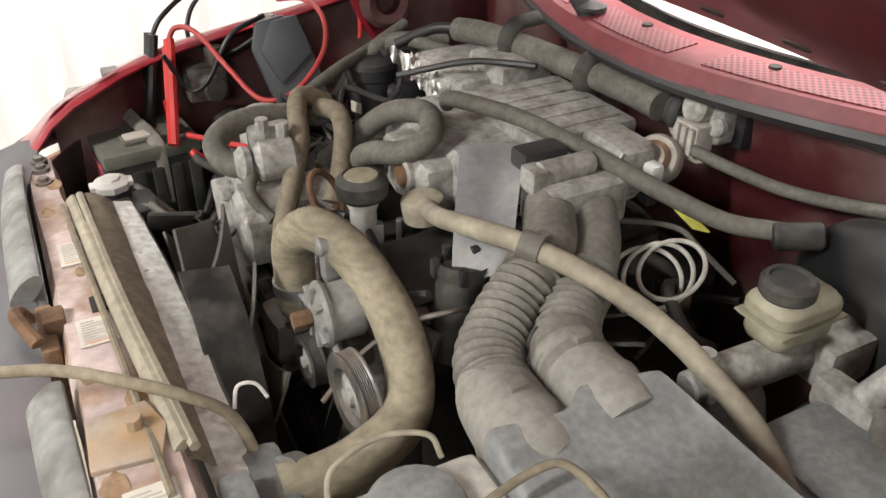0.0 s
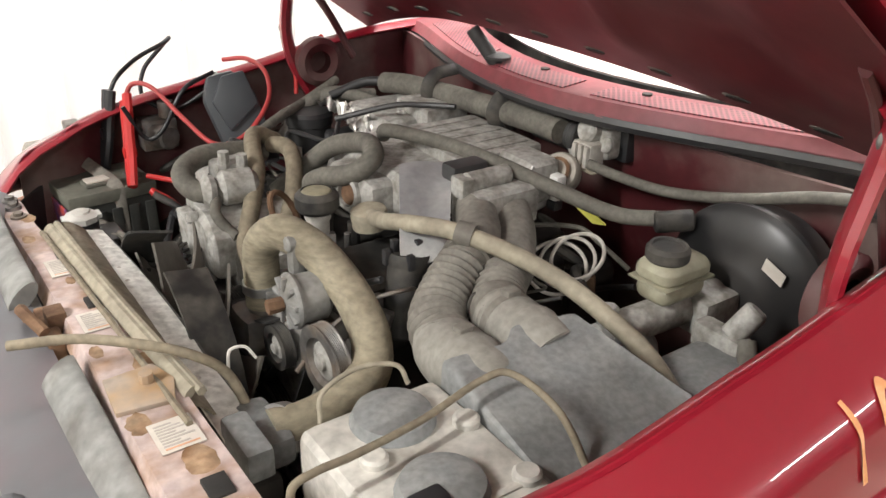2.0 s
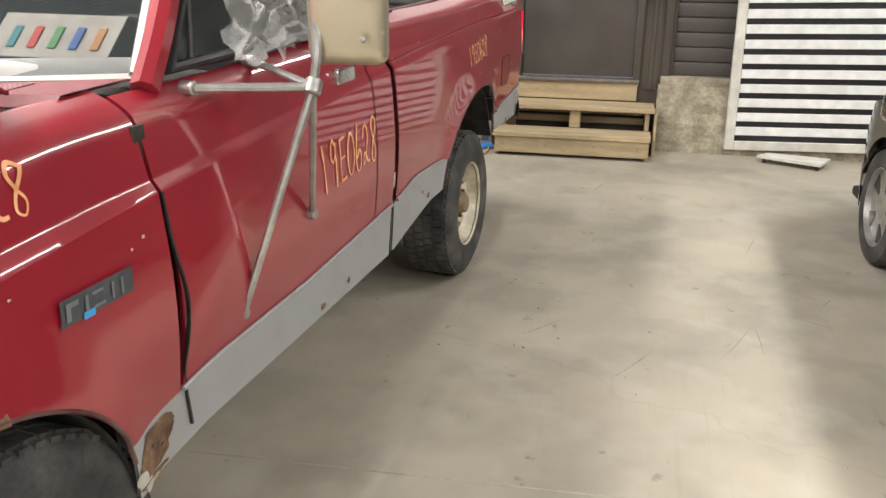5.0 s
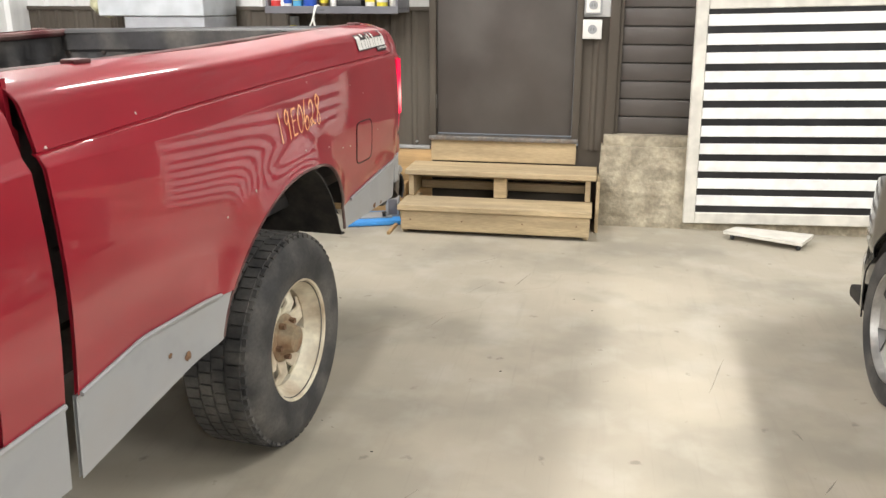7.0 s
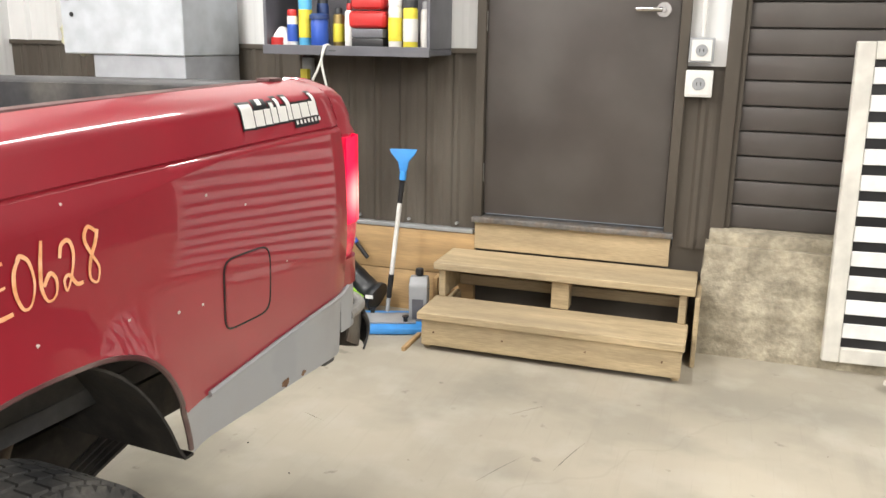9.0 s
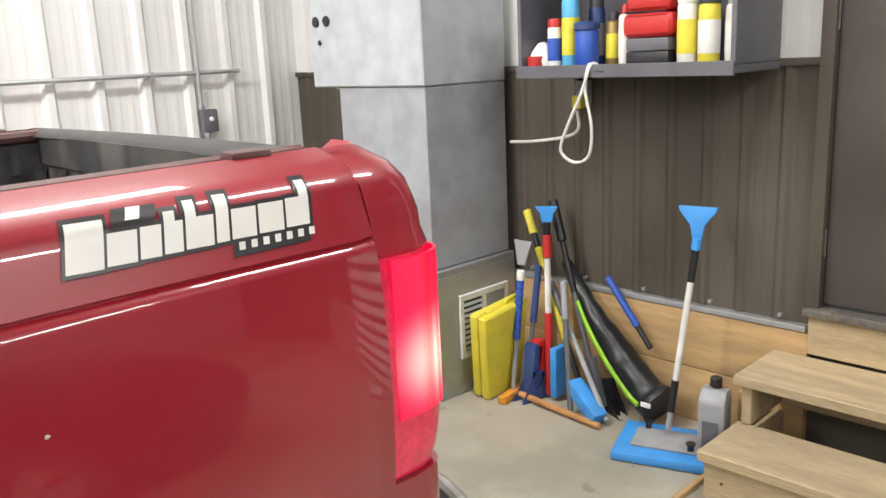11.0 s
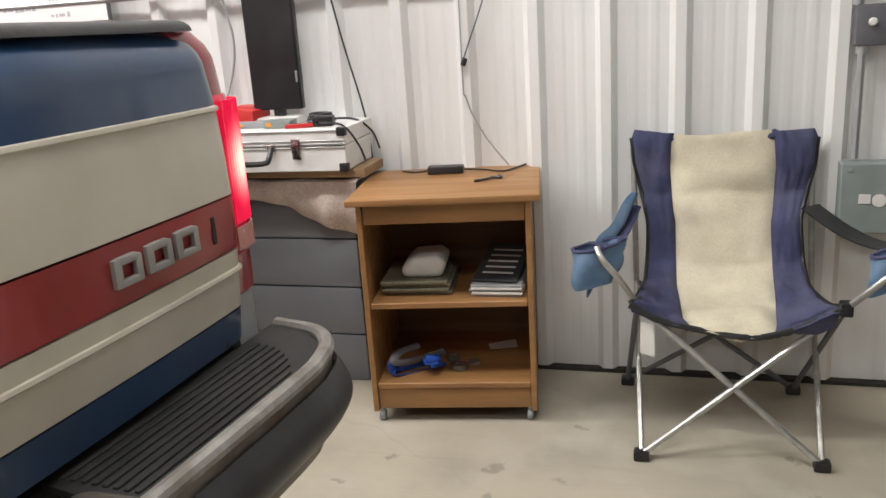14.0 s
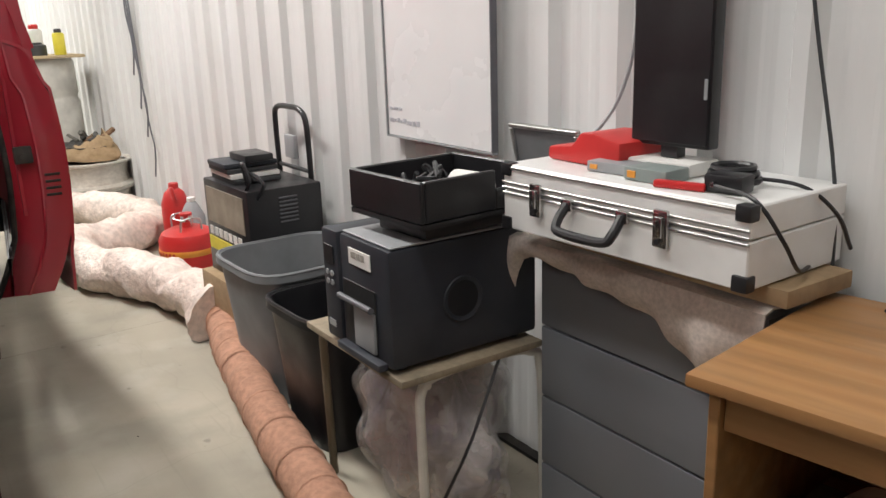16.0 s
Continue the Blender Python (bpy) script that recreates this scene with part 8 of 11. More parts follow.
for k in range(26):
    x, y = rnd.uniform(-0.5, 0.1), rnd.uniform(0.66, 1.62)
    p = [(x, y, rnd.uniform(0.98, 1.08))]
    for _ in range(4):
        a = p[-1]
        p.append((a[0] + rnd.uniform(-0.07, 0.09), a[1] + rnd.uniform(-0.10, 0.10), max(0.94, min(1.12, a[2] + rnd.uniform(-0.05, 0.05)))))
    part("wire", tube(p, rnd.choice((0.003, 0.004, 0.006, 0.008)), 7, 6), M[rnd.choice(("black", "dusty_black", "hose_grey", "black", "hose_brown"))], truck)

# ---------- plain coloured stuffs for the loose things ----------


def tint(name, col, rough=0.45, dirt=0.25, metal=0.0, **k):
    return mat(name, col, rough, metal, 0.10, 9, 0.06, 90, tuple(0.5 * c + 0.10 for c in col), dirt, 7, **k)


C = dict(
    yellow=tint("yellow_plastic", (0.72, 0.62, 0.05)), blue=tint("light_blue_plastic", (0.05, 0.30, 0.75)), navy=tint("navy_plastic", (0.02, 0.05, 0.17)),
    royal=tint("royal_blue_plastic", (0.02, 0.08, 0.42)), green=tint("lime_green_plastic", (0.30, 0.62, 0.03)), grey=tint("grey_plastic", (0.30, 0.31, 0.32)),
    dark=tint("dark_grey_metal", (0.11, 0.11, 0.125), 0.42), orange=tint("orange_plastic", (0.70, 0.28, 0.03)), whitep=tint("white_plastic", (0.72, 0.71, 0.68)),
    sky=tint("sky_blue_label", (0.10, 0.42, 0.70)), furnace=tint("grey_enamelled_sheet", (0.44, 0.47, 0.50), 0.38, 0.06), furnace_low=tint("mid_grey_sheet", (0.33, 0.345, 0.37), 0.4, 0.06),
    frame_white=tint("weathered_white_frame", (0.66, 0.64, 0.58), 0.6, 0.5), slat_white=tint("white_slat_paint", (0.80, 0.80, 0.79), 0.45, 0.15), slat_gap=tint("black_backing", (0.012, 0.012, 0.014), 0.35, 0.1),
    filter=tint("dusty_filter_mesh", (0.50, 0.46, 0.38), 0.9, 0.8), filter_dark=tint("dark_filter_mesh", (0.14, 0.14, 0.14), 0.9, 0.6), navy_cloth=mat("navy_cloth", (0.040, 0.045, 0.105), 0.9, 0, 0.2, 9, 0.5, 220, (0.16, 0.16, 0.22), 0.35, 6, grit=0.35),
    cream_cloth=mat("cream_cloth", (0.62, 0.57, 0.44), 0.9, 0, 0.08, 8, 0.5, 220, (0.46, 0.41, 0.3), 0.5, 5, grit=0.35), denim=mat("blue_pouch_cloth", (0.10, 0.18, 0.30), 0.9, 0, 0.2, 9, 0.5, 220, (0.2, 0.26, 0.34), 0.4, 9, grit=0.35),
    oak=mat("orange_oak_veneer", (0.32, 0.165, 0.062), 0.42, 0, 0.18, 6, 0.08, 60, (0.30, 0.14, 0.05), 0.5, 5, stretch=(0.4, 4, 4)), oak_in=mat("dark_oak_board", (0.20, 0.11, 0.05), 0.55, 0, 0.2, 6, 0.08, 60, (0.28, 0.2, 0.13), 0.5, 4, stretch=(0.4, 4, 4)),
    slate=mat("slate_grey_painted_boards", (0.160, 0.172, 0.195), 0.45, 0, 0.05, 3, 0.05, 50, (0.20, 0.195, 0.195), 0.25, 4), drape=mat("dusty_pink_cloth", (0.60, 0.53, 0.48), 0.9, 0, 0.12, 6, 0.3, 160, (0.48, 0.40, 0.35), 0.6, 5),
    case=mat("ridged_aluminium_sheet", (0.78, 0.78, 0.77), 0.4, 0.12, 0.06, 7, 0.04, 60, (0.55, 0.54, 0.51), 0.4, 6), printer=mat("dusty_navy_housing", (0.020, 0.024, 0.034), 0.5, 0, 0.15, 6, 0.08, 120, (0.09, 0.09, 0.095), 0.35, 3),
    cloth_olive=mat("olive_folded_cloth", (0.15, 0.135, 0.09), 0.9, 0, 0.2, 8, 0.5, 150), paper=tint("white_paper", (0.74, 0.73, 0.70), 0.6, 0.2), film=mat("crumpled_clear_bag", (0.82, 0.80, 0.78), 0.07, 0, 0.06, 5, 1.0, 9, dist=0.04, alpha=0.32, coat=1.0),
    duct=mat("salmon_duct_cloth", (0.47, 0.25, 0.165), 0.85, 0, 0.12, 8, 0.5, 60, (0.34, 0.19, 0.13), 0.6, 8, dist=0.006), sleeve=mat("crumpled_white_sleeve", (0.72, 0.61, 0.54), 0.5, 0, 0.10, 6, 0.9, 30, (0.58, 0.43, 0.37), 0.5, 4, dist=0.012),
    bin_grey=tint("grey_bin_plastic", (0.20, 0.21, 0.22), 0.5, 0.3), bin_dark=tint("charcoal_bin_plastic", (0.035, 0.037, 0.04), 0.5, 0.3), card=mat("brown_cardboard", (0.36, 0.25, 0.14), 0.85, 0, 0.12, 6, 0.15, 60, (0.25, 0.17, 0.1), 0.5, 4),
    board=mat("whiteboard_face", (0.80, 0.80, 0.80), 0.22, 0, 0.03, 4, 0.0, 30, (0.68, 0.68, 0.70), 0.4, 4), fadedink=mat("faded_marker_ink", (0.42, 0.42, 0.46), 0.6, 0, 0.1, 30, 0), barrel=tint("weathered_white_barrel", (0.60, 0.58, 0.53), 0.5, 0.5),
    carblack=mat("black_car_paint", (0.010, 0.010, 0.012), 0.25, 0, 0.1, 4, 0.02, 60, (0.05, 0.048, 0.045), 0.35, 3, coat=0.9), box_green=tint("grey_green_enamel", (0.23, 0.27, 0.26), 0.45, 0.25), brass=tint("dull_brass", (0.36, 0.26, 0.10), 0.45, 0.3, 0.8),
    cable_white=tint("white_cable_jacket", (0.66, 0.66, 0.62), 0.5, 0.3), wood_pole=mat("varnished_wooden_pole", (0.45, 0.22, 0.08), 0.5, 0, 0.15, 9, 0.1, 60, stretch=(1, 1, 1)), tube_glow=mat("lit_tube", (1.0, 0.98, 0.94), 0.3, 0, 0.01, 4, 0, emit=6.0),
    wrap=mat("yellowish_plastic_wrap", (0.45, 0.44, 0.28), 0.35, 0, 0.2, 8, 0.8, 34, dist=0.01, coat=0.4),
)
RNG = random.Random(11)


def crumpled(bm, amp):
    bmesh.ops.subdivide_edges(bm, edges=bm.edges[:], cuts=1, use_grid_fill=True)
    for v in bm.verts:
        v.co += noise.noise_vector(v.co * 17) * amp
    return bm



# ---------- ceiling lamps ----------
for x, y, z, n, _ in LAMPS:
    lamp = thing("ceiling_light", "white twin-tube fluorescent ceiling light, switched on", "ceiling light", Matrix.Translation((x, y, z)), "ceiling lights")
    part("frame", prism([(-0.13, 0.128), (-0.05, 0.05), (0.05, 0.05), (0.13, 0.128)], n, Matrix.Translation((-n / 2, 0, 0)) @ Matrix(((0, 0, 1, 0), (1, 0, 0, 0), (0, 1, 0, 0), (0, 0, 0, 1)))), C["whitep"], lamp)
    for dy in (-0.055, 0.055):
        part("fluorescent_tube", cyl((-n / 2 + 0.03, dy, 0.022), (n / 2 - 0.03, dy, 0.022), 0.013, 10), C["tube_glow"], lamp)

# ---------- wooden steps at the door ----------
steps = thing("wooden_steps", "two-tread lumber steps with dusty boards below the door", "steps")


def lumber(name, lo, hi, bev=0.004):
    return part(name, box(lo, hi, bev, 1), M["lumber"], steps)


lumber("tread", (6.74, -0.545, 0.162), (7.04, 0.735, 0.200))
lumber("fascia", (6.755, -0.535, 0.028), (6.792, 0.715, 0.160))
for y in (-0.53, 0.68):
    lumber("stringer", (6.795, y, 0.0), (7.31, y + 0.036, 0.158))
    lumber("post", (7.02, y, 0.202), (7.31, y + 0.036, 0.352))
lumber("post", (7.035, 0.035, 0.202), (7.12, 0.125, 0.352))
lumber("rear_board", (7.262, -0.49, 0.205), (7.298, 0.675, 0.262))
lumber("rear_board", (7.262, -0.49, 0.285), (7.298, 0.675, 0.350))
lumber("tread", (6.985, -0.565, 0.354), (7.312, 0.735, 0.392))
lumber("end_board", (6.99, -0.59, 0.0), (7.30, -0.567, 0.35))
for y in (-0.45, -0.1, 0.3, 0.65):
    part("nail_head", cyl((6.7545, y, 0.10), (6.751, y, 0.10), 0.005, 8), M["rust"], steps)

# ---------- slatted panel leaning by the garage door, and the dolly under it ----------
PANEL = pose(7.165, -1.16, 0.052, 0, 0, -90) @ pose(0, 0, 0, 2.2, -1.4, 0)  # x to -y, y to +x
panel = thing("slatted_panel", "white framed panel with white slats over black backing, leaning", "panel", PANEL)
PW, PH, PB = 1.72, 1.475, 0.075
part("backing", box((PB, 0.02, PB), (PW - PB, 0.034, PH - PB)), C["slat_gap"], panel)
for lo, hi in (((0, 0, 0), (PB, 0.055, PH)), ((PW - PB, 0, 0), (PW, 0.055, PH)), ((PB + 0.001, 0, 0), (PW - PB - 0.001, 0.055, PB)), ((PB + 0.001, 0, PH - PB), (PW - PB - 0.001, 0.055, PH))):
    part("frame_rail", box(lo, hi, 0.005, 1), C["frame_white"], panel)
for i in range(11):
    z = PB + 0.050 + i * 0.1172
    part("slat", box((PB + 0.002, 0.008, z), (PW - PB - 0.002, 0.019, z + 0.070), 0.002, 1), C["slat_white"], panel)
dolly = thing("dolly", "worn white board dolly on small casters under the slatted panel", "dolly")
part("board", quad_plate((6.985, -1.40, 0.062), (6.76, -1.84, 0.062), (6.99, -1.96, 0.062), (7.10, -1.50, 0.062), -0.022), C["frame_white"], dolly)
for x, y in ((6.99, -1.46), (6.81, -1.83), (6.97, -1.90), (7.07, -1.52)):
    wheel = part("caster", cyl((x, y - 0.012, 0.021), (x, y + 0.012, 0.021), 0.020, 14, bev=0.004), C["bin_dark"], dolly)

# ---------- outlet, switch and conduit by the door ----------


def wall_box(name, label, cat, x, y, z, w, h, d, material, plug=True):
    ob = thing(name, label, cat, Matrix.Translation((x, y, z)))
    part("body", box((-d, -w / 2, -h / 2), (0, w / 2, h / 2), 0.006), material, ob)
    part("face_plate", box((-d - 0.004, -w * 0.40, -h * 0.42), (-d - 0.0005, w * 0.40, h * 0.42), 0.0015, 1), C["whitep"], ob)
    if plug:
        part("socket", cyl((-d - 0.010, 0, 0), (-d - 0.005, 0, 0), min(w, h) * 0.24, 18, bev=0.002), C["grey"], ob, "round grey outlet")
        for dy in (-0.009, 0.009):
            part("slot", box((-d - 0.0115, dy - 0.002, -0.008), (-d - 0.0102, dy + 0.002, 0.008)), C["bin_dark"], ob)
    return ob


wall_box("power_outlet", "white outlet box mounted on brown wall", "outlet", 7.335, -0.485, 1.32, 0.125, 0.125, 0.05, C["whitep"])
wall_box("switch_box", "grey metal switch box above the outlet", "switch box", 7.335, -0.485, 1.475, 0.115, 0.115, 0.05, C["grey"])
solid("conduit", tube([(7.315, -0.485, 1.54), (7.315, -0.485, 2.5), (7.315, -0.485, 3.7)], 0.011, 8, 2), C["whitep"], "thin white conduit up the wall", "conduit")

# ---------- wall shelf and what stands on it ----------
shelf = thing("wall_shelf", "dark grey steel open-front wall cabinet above the wainscot", "shelf")
SX0, SX1, SY0, SY1, SZ0, SZ1 = 6.97, 7.318, 0.765, 1.675, 1.425, 1.98
part("bottom", box((SX0, SY0, SZ0), (SX1, SY1, SZ0 + 0.028), 0.003, 1), C["dark"], shelf)
part("lip", box((SX0 - 0.004, SY0 - 0.001, SZ0 - 0.006), (SX0 + 0.008, SY1 + 0.001, SZ0 + 0.042), 0.002, 1), C["dark"], shelf)
part("side", box((SX0 + 0.009, SY0, SZ0 + 0.03), (SX1, SY0 + 0.018, SZ1), 0.002, 1), C["dark"], shelf)
part("side", box((SX0 + 0.009, SY1 - 0.018, SZ0 + 0.03), (SX1, SY1, SZ1), 0.002, 1), C["dark"], shelf)
part("top", box((SX0, SY0, SZ1 + 0.002), (SX1, SY1, SZ1 + 0.02), 0.002, 1), C["dark"], shelf)
part("back", box((SX1 - 0.012, SY0 + 0.02, SZ0 + 0.03), (SX1 - 0.002, SY1 - 0.02, SZ1 - 0.002)), C["dark"], shelf)
part("slot", box((SX0 - 0.0065, 1.26, SZ0 + 0.014), (SX0 - 0.0045, 1.30, SZ0 + 0.020)), C["bin_dark"], shelf)
SB = SZ0 + 0.0285


def can(name, label, cat, x, y, z, r, h, body, cap, band=None, neck=0.55):
    ob = thing(name, label, cat, Matrix.Translation((x, y, z)))
    part("body", lathe([(0, 0), (r * 0.94, 0), (r, 0.006), (r, h * 0.78), (r * 0.92, h * 0.82), (r * neck, h * 0.86), (0, h * 0.86)], seg=20), body, ob)
    part("cap", lathe([(0, h * 0.83), (r * neck * 1.25, h * 0.83), (r * neck * 1.25, h * 0.96), (r * neck, h), (0, h)], seg=16), cap, ob)
    if band:
        part("label", lathe([(r + 0.0008, h * 0.16), (r + 0.0012, h * 0.17), (r + 0.0012, h * 0.60), (r + 0.0008, h * 0.61)], seg=20), band, ob)
    return ob


can("spray_can", "white and blue spray can with a red cap", "spray can", 7.05, 1.545, SB, 0.028, 0.19, C["whitep"], M["red_pl"], C["royal"], 0.75)
can("spray_bottle", "tall light blue cleaner bottle on the shelf", "bottle", 7.06, 1.475, SB, 0.034, 0.31, C["sky"], C["blue"], C["yellow"], 0.5)
can("jar", "translucent blue plastic jar with a dark lid", "jar", 7.04, 1.385, SB, 0.045, 0.17, C["royal"], C["navy"], None, 0.9)
can("glue_bottle", "white glue bottle with a red cap", "bottle", 7.04, 1.215, SB, 0.026, 0.22, C["whitep"], M["red_pl"], C["paper"], 0.5)
can("spray_can", "white spray can with yellow and black label", "spray can", 7.03, 0.965, SB, 0.034, 0.25, C["whitep"], C["whitep"], C["yellow"], 0.8)
can("spray_can", "yellow and white spray can with a red base band", "spray can", 7.03, 0.885, SB, 0.036, 0.24, C["yellow"], C["bin_dark"], C["whitep"], 0.8)
can("spray_can", "white lubricant can behind the yellow can", "spray can", 7.06, 0.815, SB, 0.026, 0.23, C["whitep"], C["grey"], C["paper"], 0.6)
can("bottle", "amber bottle with a yellow label", "bottle", 7.10, 1.305, SB, 0.03, 0.20, C["brass"], C["bin_dark"], C["yellow"], 0.5)
can("spray_can", "dark spray can at the back of the shelf", "spray can", 7.17, 1.43, SB, 0.032, 0.27, C["navy"], C["bin_dark"], C["grey"], 0.7)
can("spray_can", "silver spray can at the back of the shelf", "spray can", 7.19, 1.27, SB, 0.032, 0.26, C["grey"], C["bin_dark"], None, 0.7)
solid("rag", lathe([(0, 0), (0.05, 0), (0.06, 0.03), (0.045, 0.07), (0.02, 0.10), (0, 0.105)], (7.06, 1.61, SB), (0, 0, 1), 9), C["paper"], "crumpled grey rag on the shelf", "rag", None, "", 60)
solid("red_tin", lathe([(0, 0), (0.035, 0), (0.035, 0.05), (0, 0.05)], (7.02, 1.615, SB), (0, 0, 1), 14), M["red_pl"], "small red tin on the shelf", "tin")
kit = thing("case", "black plastic case with a grey lid on the shelf", "case", Matrix.Translation((7.0, 1.02, SB)))
part("body", box((0, 0, 0), (0.2, 0.17, 0.052), 0.006), M["black_clean"], kit)
part("lid", box((0, 0, 0.054), (0.2, 0.17, 0.098), 0.006), C["dark"], kit)
bag = thing("tool_bag", "soft red zipped tool bag with black trim", "bag", Matrix.Translation((7.0, 1.01, SB + 0.1)))
part("body", box((0, 0, 0), (0.2, 0.20, 0.085), 0.03, 3), M["red_pl"], bag)
part("top_flap", box((0.005, 0.01, 0.088), (0.195, 0.19, 0.16), 0.03, 3), M["red_pl"], bag)
part("zip", tube([(-0.002, 0.02, 0.087), (-0.004, 0.1, 0.086), (-0.002, 0.18, 0.087)], 0.004, 6, 4), M["black_clean"], bag)
solid("extension_cord", tube([(7.0, 1.30, SB + 0.004), (6.965, 1.315, SB + 0.012), (6.95, 1.35, 1.36), (6.96, 1.43, 1.22), (6.97, 1.46, 1.14), (6.975, 1.40, 1.10), (6.97, 1.33, 1.13), (6.96, 1.31, 1.24), (6.955, 1.335, 1.38), (6.965, 1.325, 1.462), (7.02, 1.34, SB + 0.006)], 0.0062, 8, 6), C["cable_white"], "white extension cord looped over the shelf edge", "cord")
gf = thing("adapter", "yellow plug adapter in a small grey outlet on the wall", "outlet", Matrix.Translation((7.335, 1.60, 1.335)))
part("body", box((-0.035, -0.03, -0.05), (0, 0.03, 0.06), 0.004), C["grey"], gf)
part("plug", box((-0.075, -0.022, -0.055), (-0.037, 0.022, 0.0), 0.006), C["yellow"], gf, "yellow plug")
solid("cable", tube([(7.27, 1.60, 1.27), (7.25, 1.58, 1.20), (7.28, 1.66, 1.16), (7.3, 1.85, 1.13), (7.3, 2.0, 1.12)], 0.007, 8, 5), C["cable_white"], "white power cord running to the furnace", "cord")

# ---------- furnace ----------
furnace = thing("furnace", "tall grey sheet-metal furnace cabinet on a galvanised base", "furnace")
FX, FY0, FY1 = 6.78, 2.0, 2.72
part("base", box((FX, FY0, 0.0), (7.31, FY1, 0.575), 0.004, 1), M["galv"], furnace, "dull galvanised return-air base")
part("base_flange", box((FX + 0.002, FY0 + 0.002, 0.576), (7.31, FY1 - 0.002, 0.60), 0.002, 1), M["galv"], furnace)
part("lower_cabinet", box((6.80, 2.035, 0.602), (7.31, 2.61, 1.398), 0.004, 1), C["furnace_low"], furnace)
part("upper_cabinet", box((6.79, 2.03, 1.401), (7.31, 2.79, 2.55), 0.006, 1), C["furnace"], furnace)
part("flue", box((6.90, 2.2, 2.552), (7.25, 2.6, TOP - 0.002), 0.004, 1), M["galv"], furnace)
for y, z, r in ((2.735, 1.70, 0.024), (2.655, 1.70, 0.024), (2.715, 1.605, 0.012)):
    part("knob", cyl((6.789, y, z), (6.780, y, z), r, 18, bev=0.003), M["black_clean"], furnace, "round black hole cover")
for z0, z1 in ((0.62, 1.0), ):
    part("seam", box((6.797, 2.04, z0 - 0.003), (6.7995, 2.60, z0), 0.0005, 1), C["dark"], furnace)
grille = part("filter_frame", joined(*[box(lo, hi, 0.003, 1) for lo, hi in (((6.760, 2.05, 0.14), (6.779, 2.085, 0.51)), ((6.760, 2.675, 0.14), (6.779, 2.71, 0.51)), ((6.760, 2.086, 0.14), (6.779, 2.674, 0.168)),
              ((6.760, 2.086, 0.482), (6.779, 2.674, 0.51)), ((6.760, 2.363, 0.169), (6.779, 2.393, 0.481)), ((6.762, 2.086, 0.318), (6.779, 2.362, 0.334)), ((6.762, 2.394, 0.318), (6.779, 2.674, 0.334)))]), C["whitep"], furnace, "white two-by-two filter frame")
for y0, y1, k in ((2.087, 2.361, "filter_dark"), (2.395, 2.673, "filter")):
    for z0, z1 in ((0.17, 0.316), (0.336, 0.48)):
        part("filter_pane", box((6.768, y0, z0), (6.778, y1, z1)), C[k], grille, "dirty filter mesh" if k == "filter" else "dark open filter mesh")
vent = part("side_vent", joined(*[box(lo, hi, 0.003, 1) for lo, hi in (((6.91, 1.984, 0.17), (6.935, 1.999, 0.47)), ((7.215, 1.984, 0.17), (7.24, 1.999, 0.47)), ((6.936, 1.984, 0.17), (7.214, 1.999, 0.20)), ((6.936, 1.984, 0.44), (7.214, 1.999, 0.47)), ((7.06, 1.984, 0.201), (7.085, 1.999, 0.439)))]), C["whitep"], furnace, "white side vent grille")
part("vent_back", box((6.936, 1.994, 0.201), (7.059, 1.9985, 0.439)), C["slat_gap"], vent)
part("vent_plate", box((7.086, 1.990, 0.201), (7.214, 1.9985, 0.439)), C["grey"], vent)
for i in range(9):
    part("louvre", quad_plate((6.937, 1.986, 0.205 + i * 0.026), (7.058, 1.986, 0.205 + i * 0.026), (7.058, 1.9935, 0.218 + i * 0.026), (6.937, 1.9935, 0.218 + i * 0.026), 0.002), C["furnace"], vent)
solid("plastic_wrap", crumpled(lathe([(0, 0), (0.05, 0.0), (0.075, 0.05), (0.09, 0.10), (0.075, 0.16), (0.03, 0.20), (0, 0.2)], (7.0, 2.83, 1.40), (-0.2, 0.35, 1), 22), 0.03), C["wrap"], "crumpled yellowish plastic wrap at a pipe end", "plastic wrap", None, "", 60)

# ---------- brushes, scrapers and cases beside the furnace ----------
tool = thing("tool_case", "bright yellow plastic tool case leaning on the furnace", "case", pose(6.90, 1.945, 0.003, 0, 0, 0) @ pose(0, 0, 0, 7, -5, 0))
for y0, y1 in ((-0.095, -0.049), (-0.046, 0.0)):
    sh_ = box((0, y0, 0), (0.30, y1, 0.42), 0.018, 3)
    for v in sh_.verts:
        v.co.x += 0.035 * (0.42 - v.co.z) / 0.42 * (1 if v.co.x < 0.15 else -1) * 0.8
    part("shell", sh_, C["yellow"], tool)
part("handle", tube([(0.19, -0.051, 0.41), (0.195, -0.051, 0.435), (0.265, -0.051, 0.435), (0.27, -0.051, 0.41)], 0.010, 8, 5), C["yellow"], tool)
part("latch", box((0.06, -0.062, 0.415), (0.10, -0.04, 0.424), 0.002, 1), C["yellow"], tool)


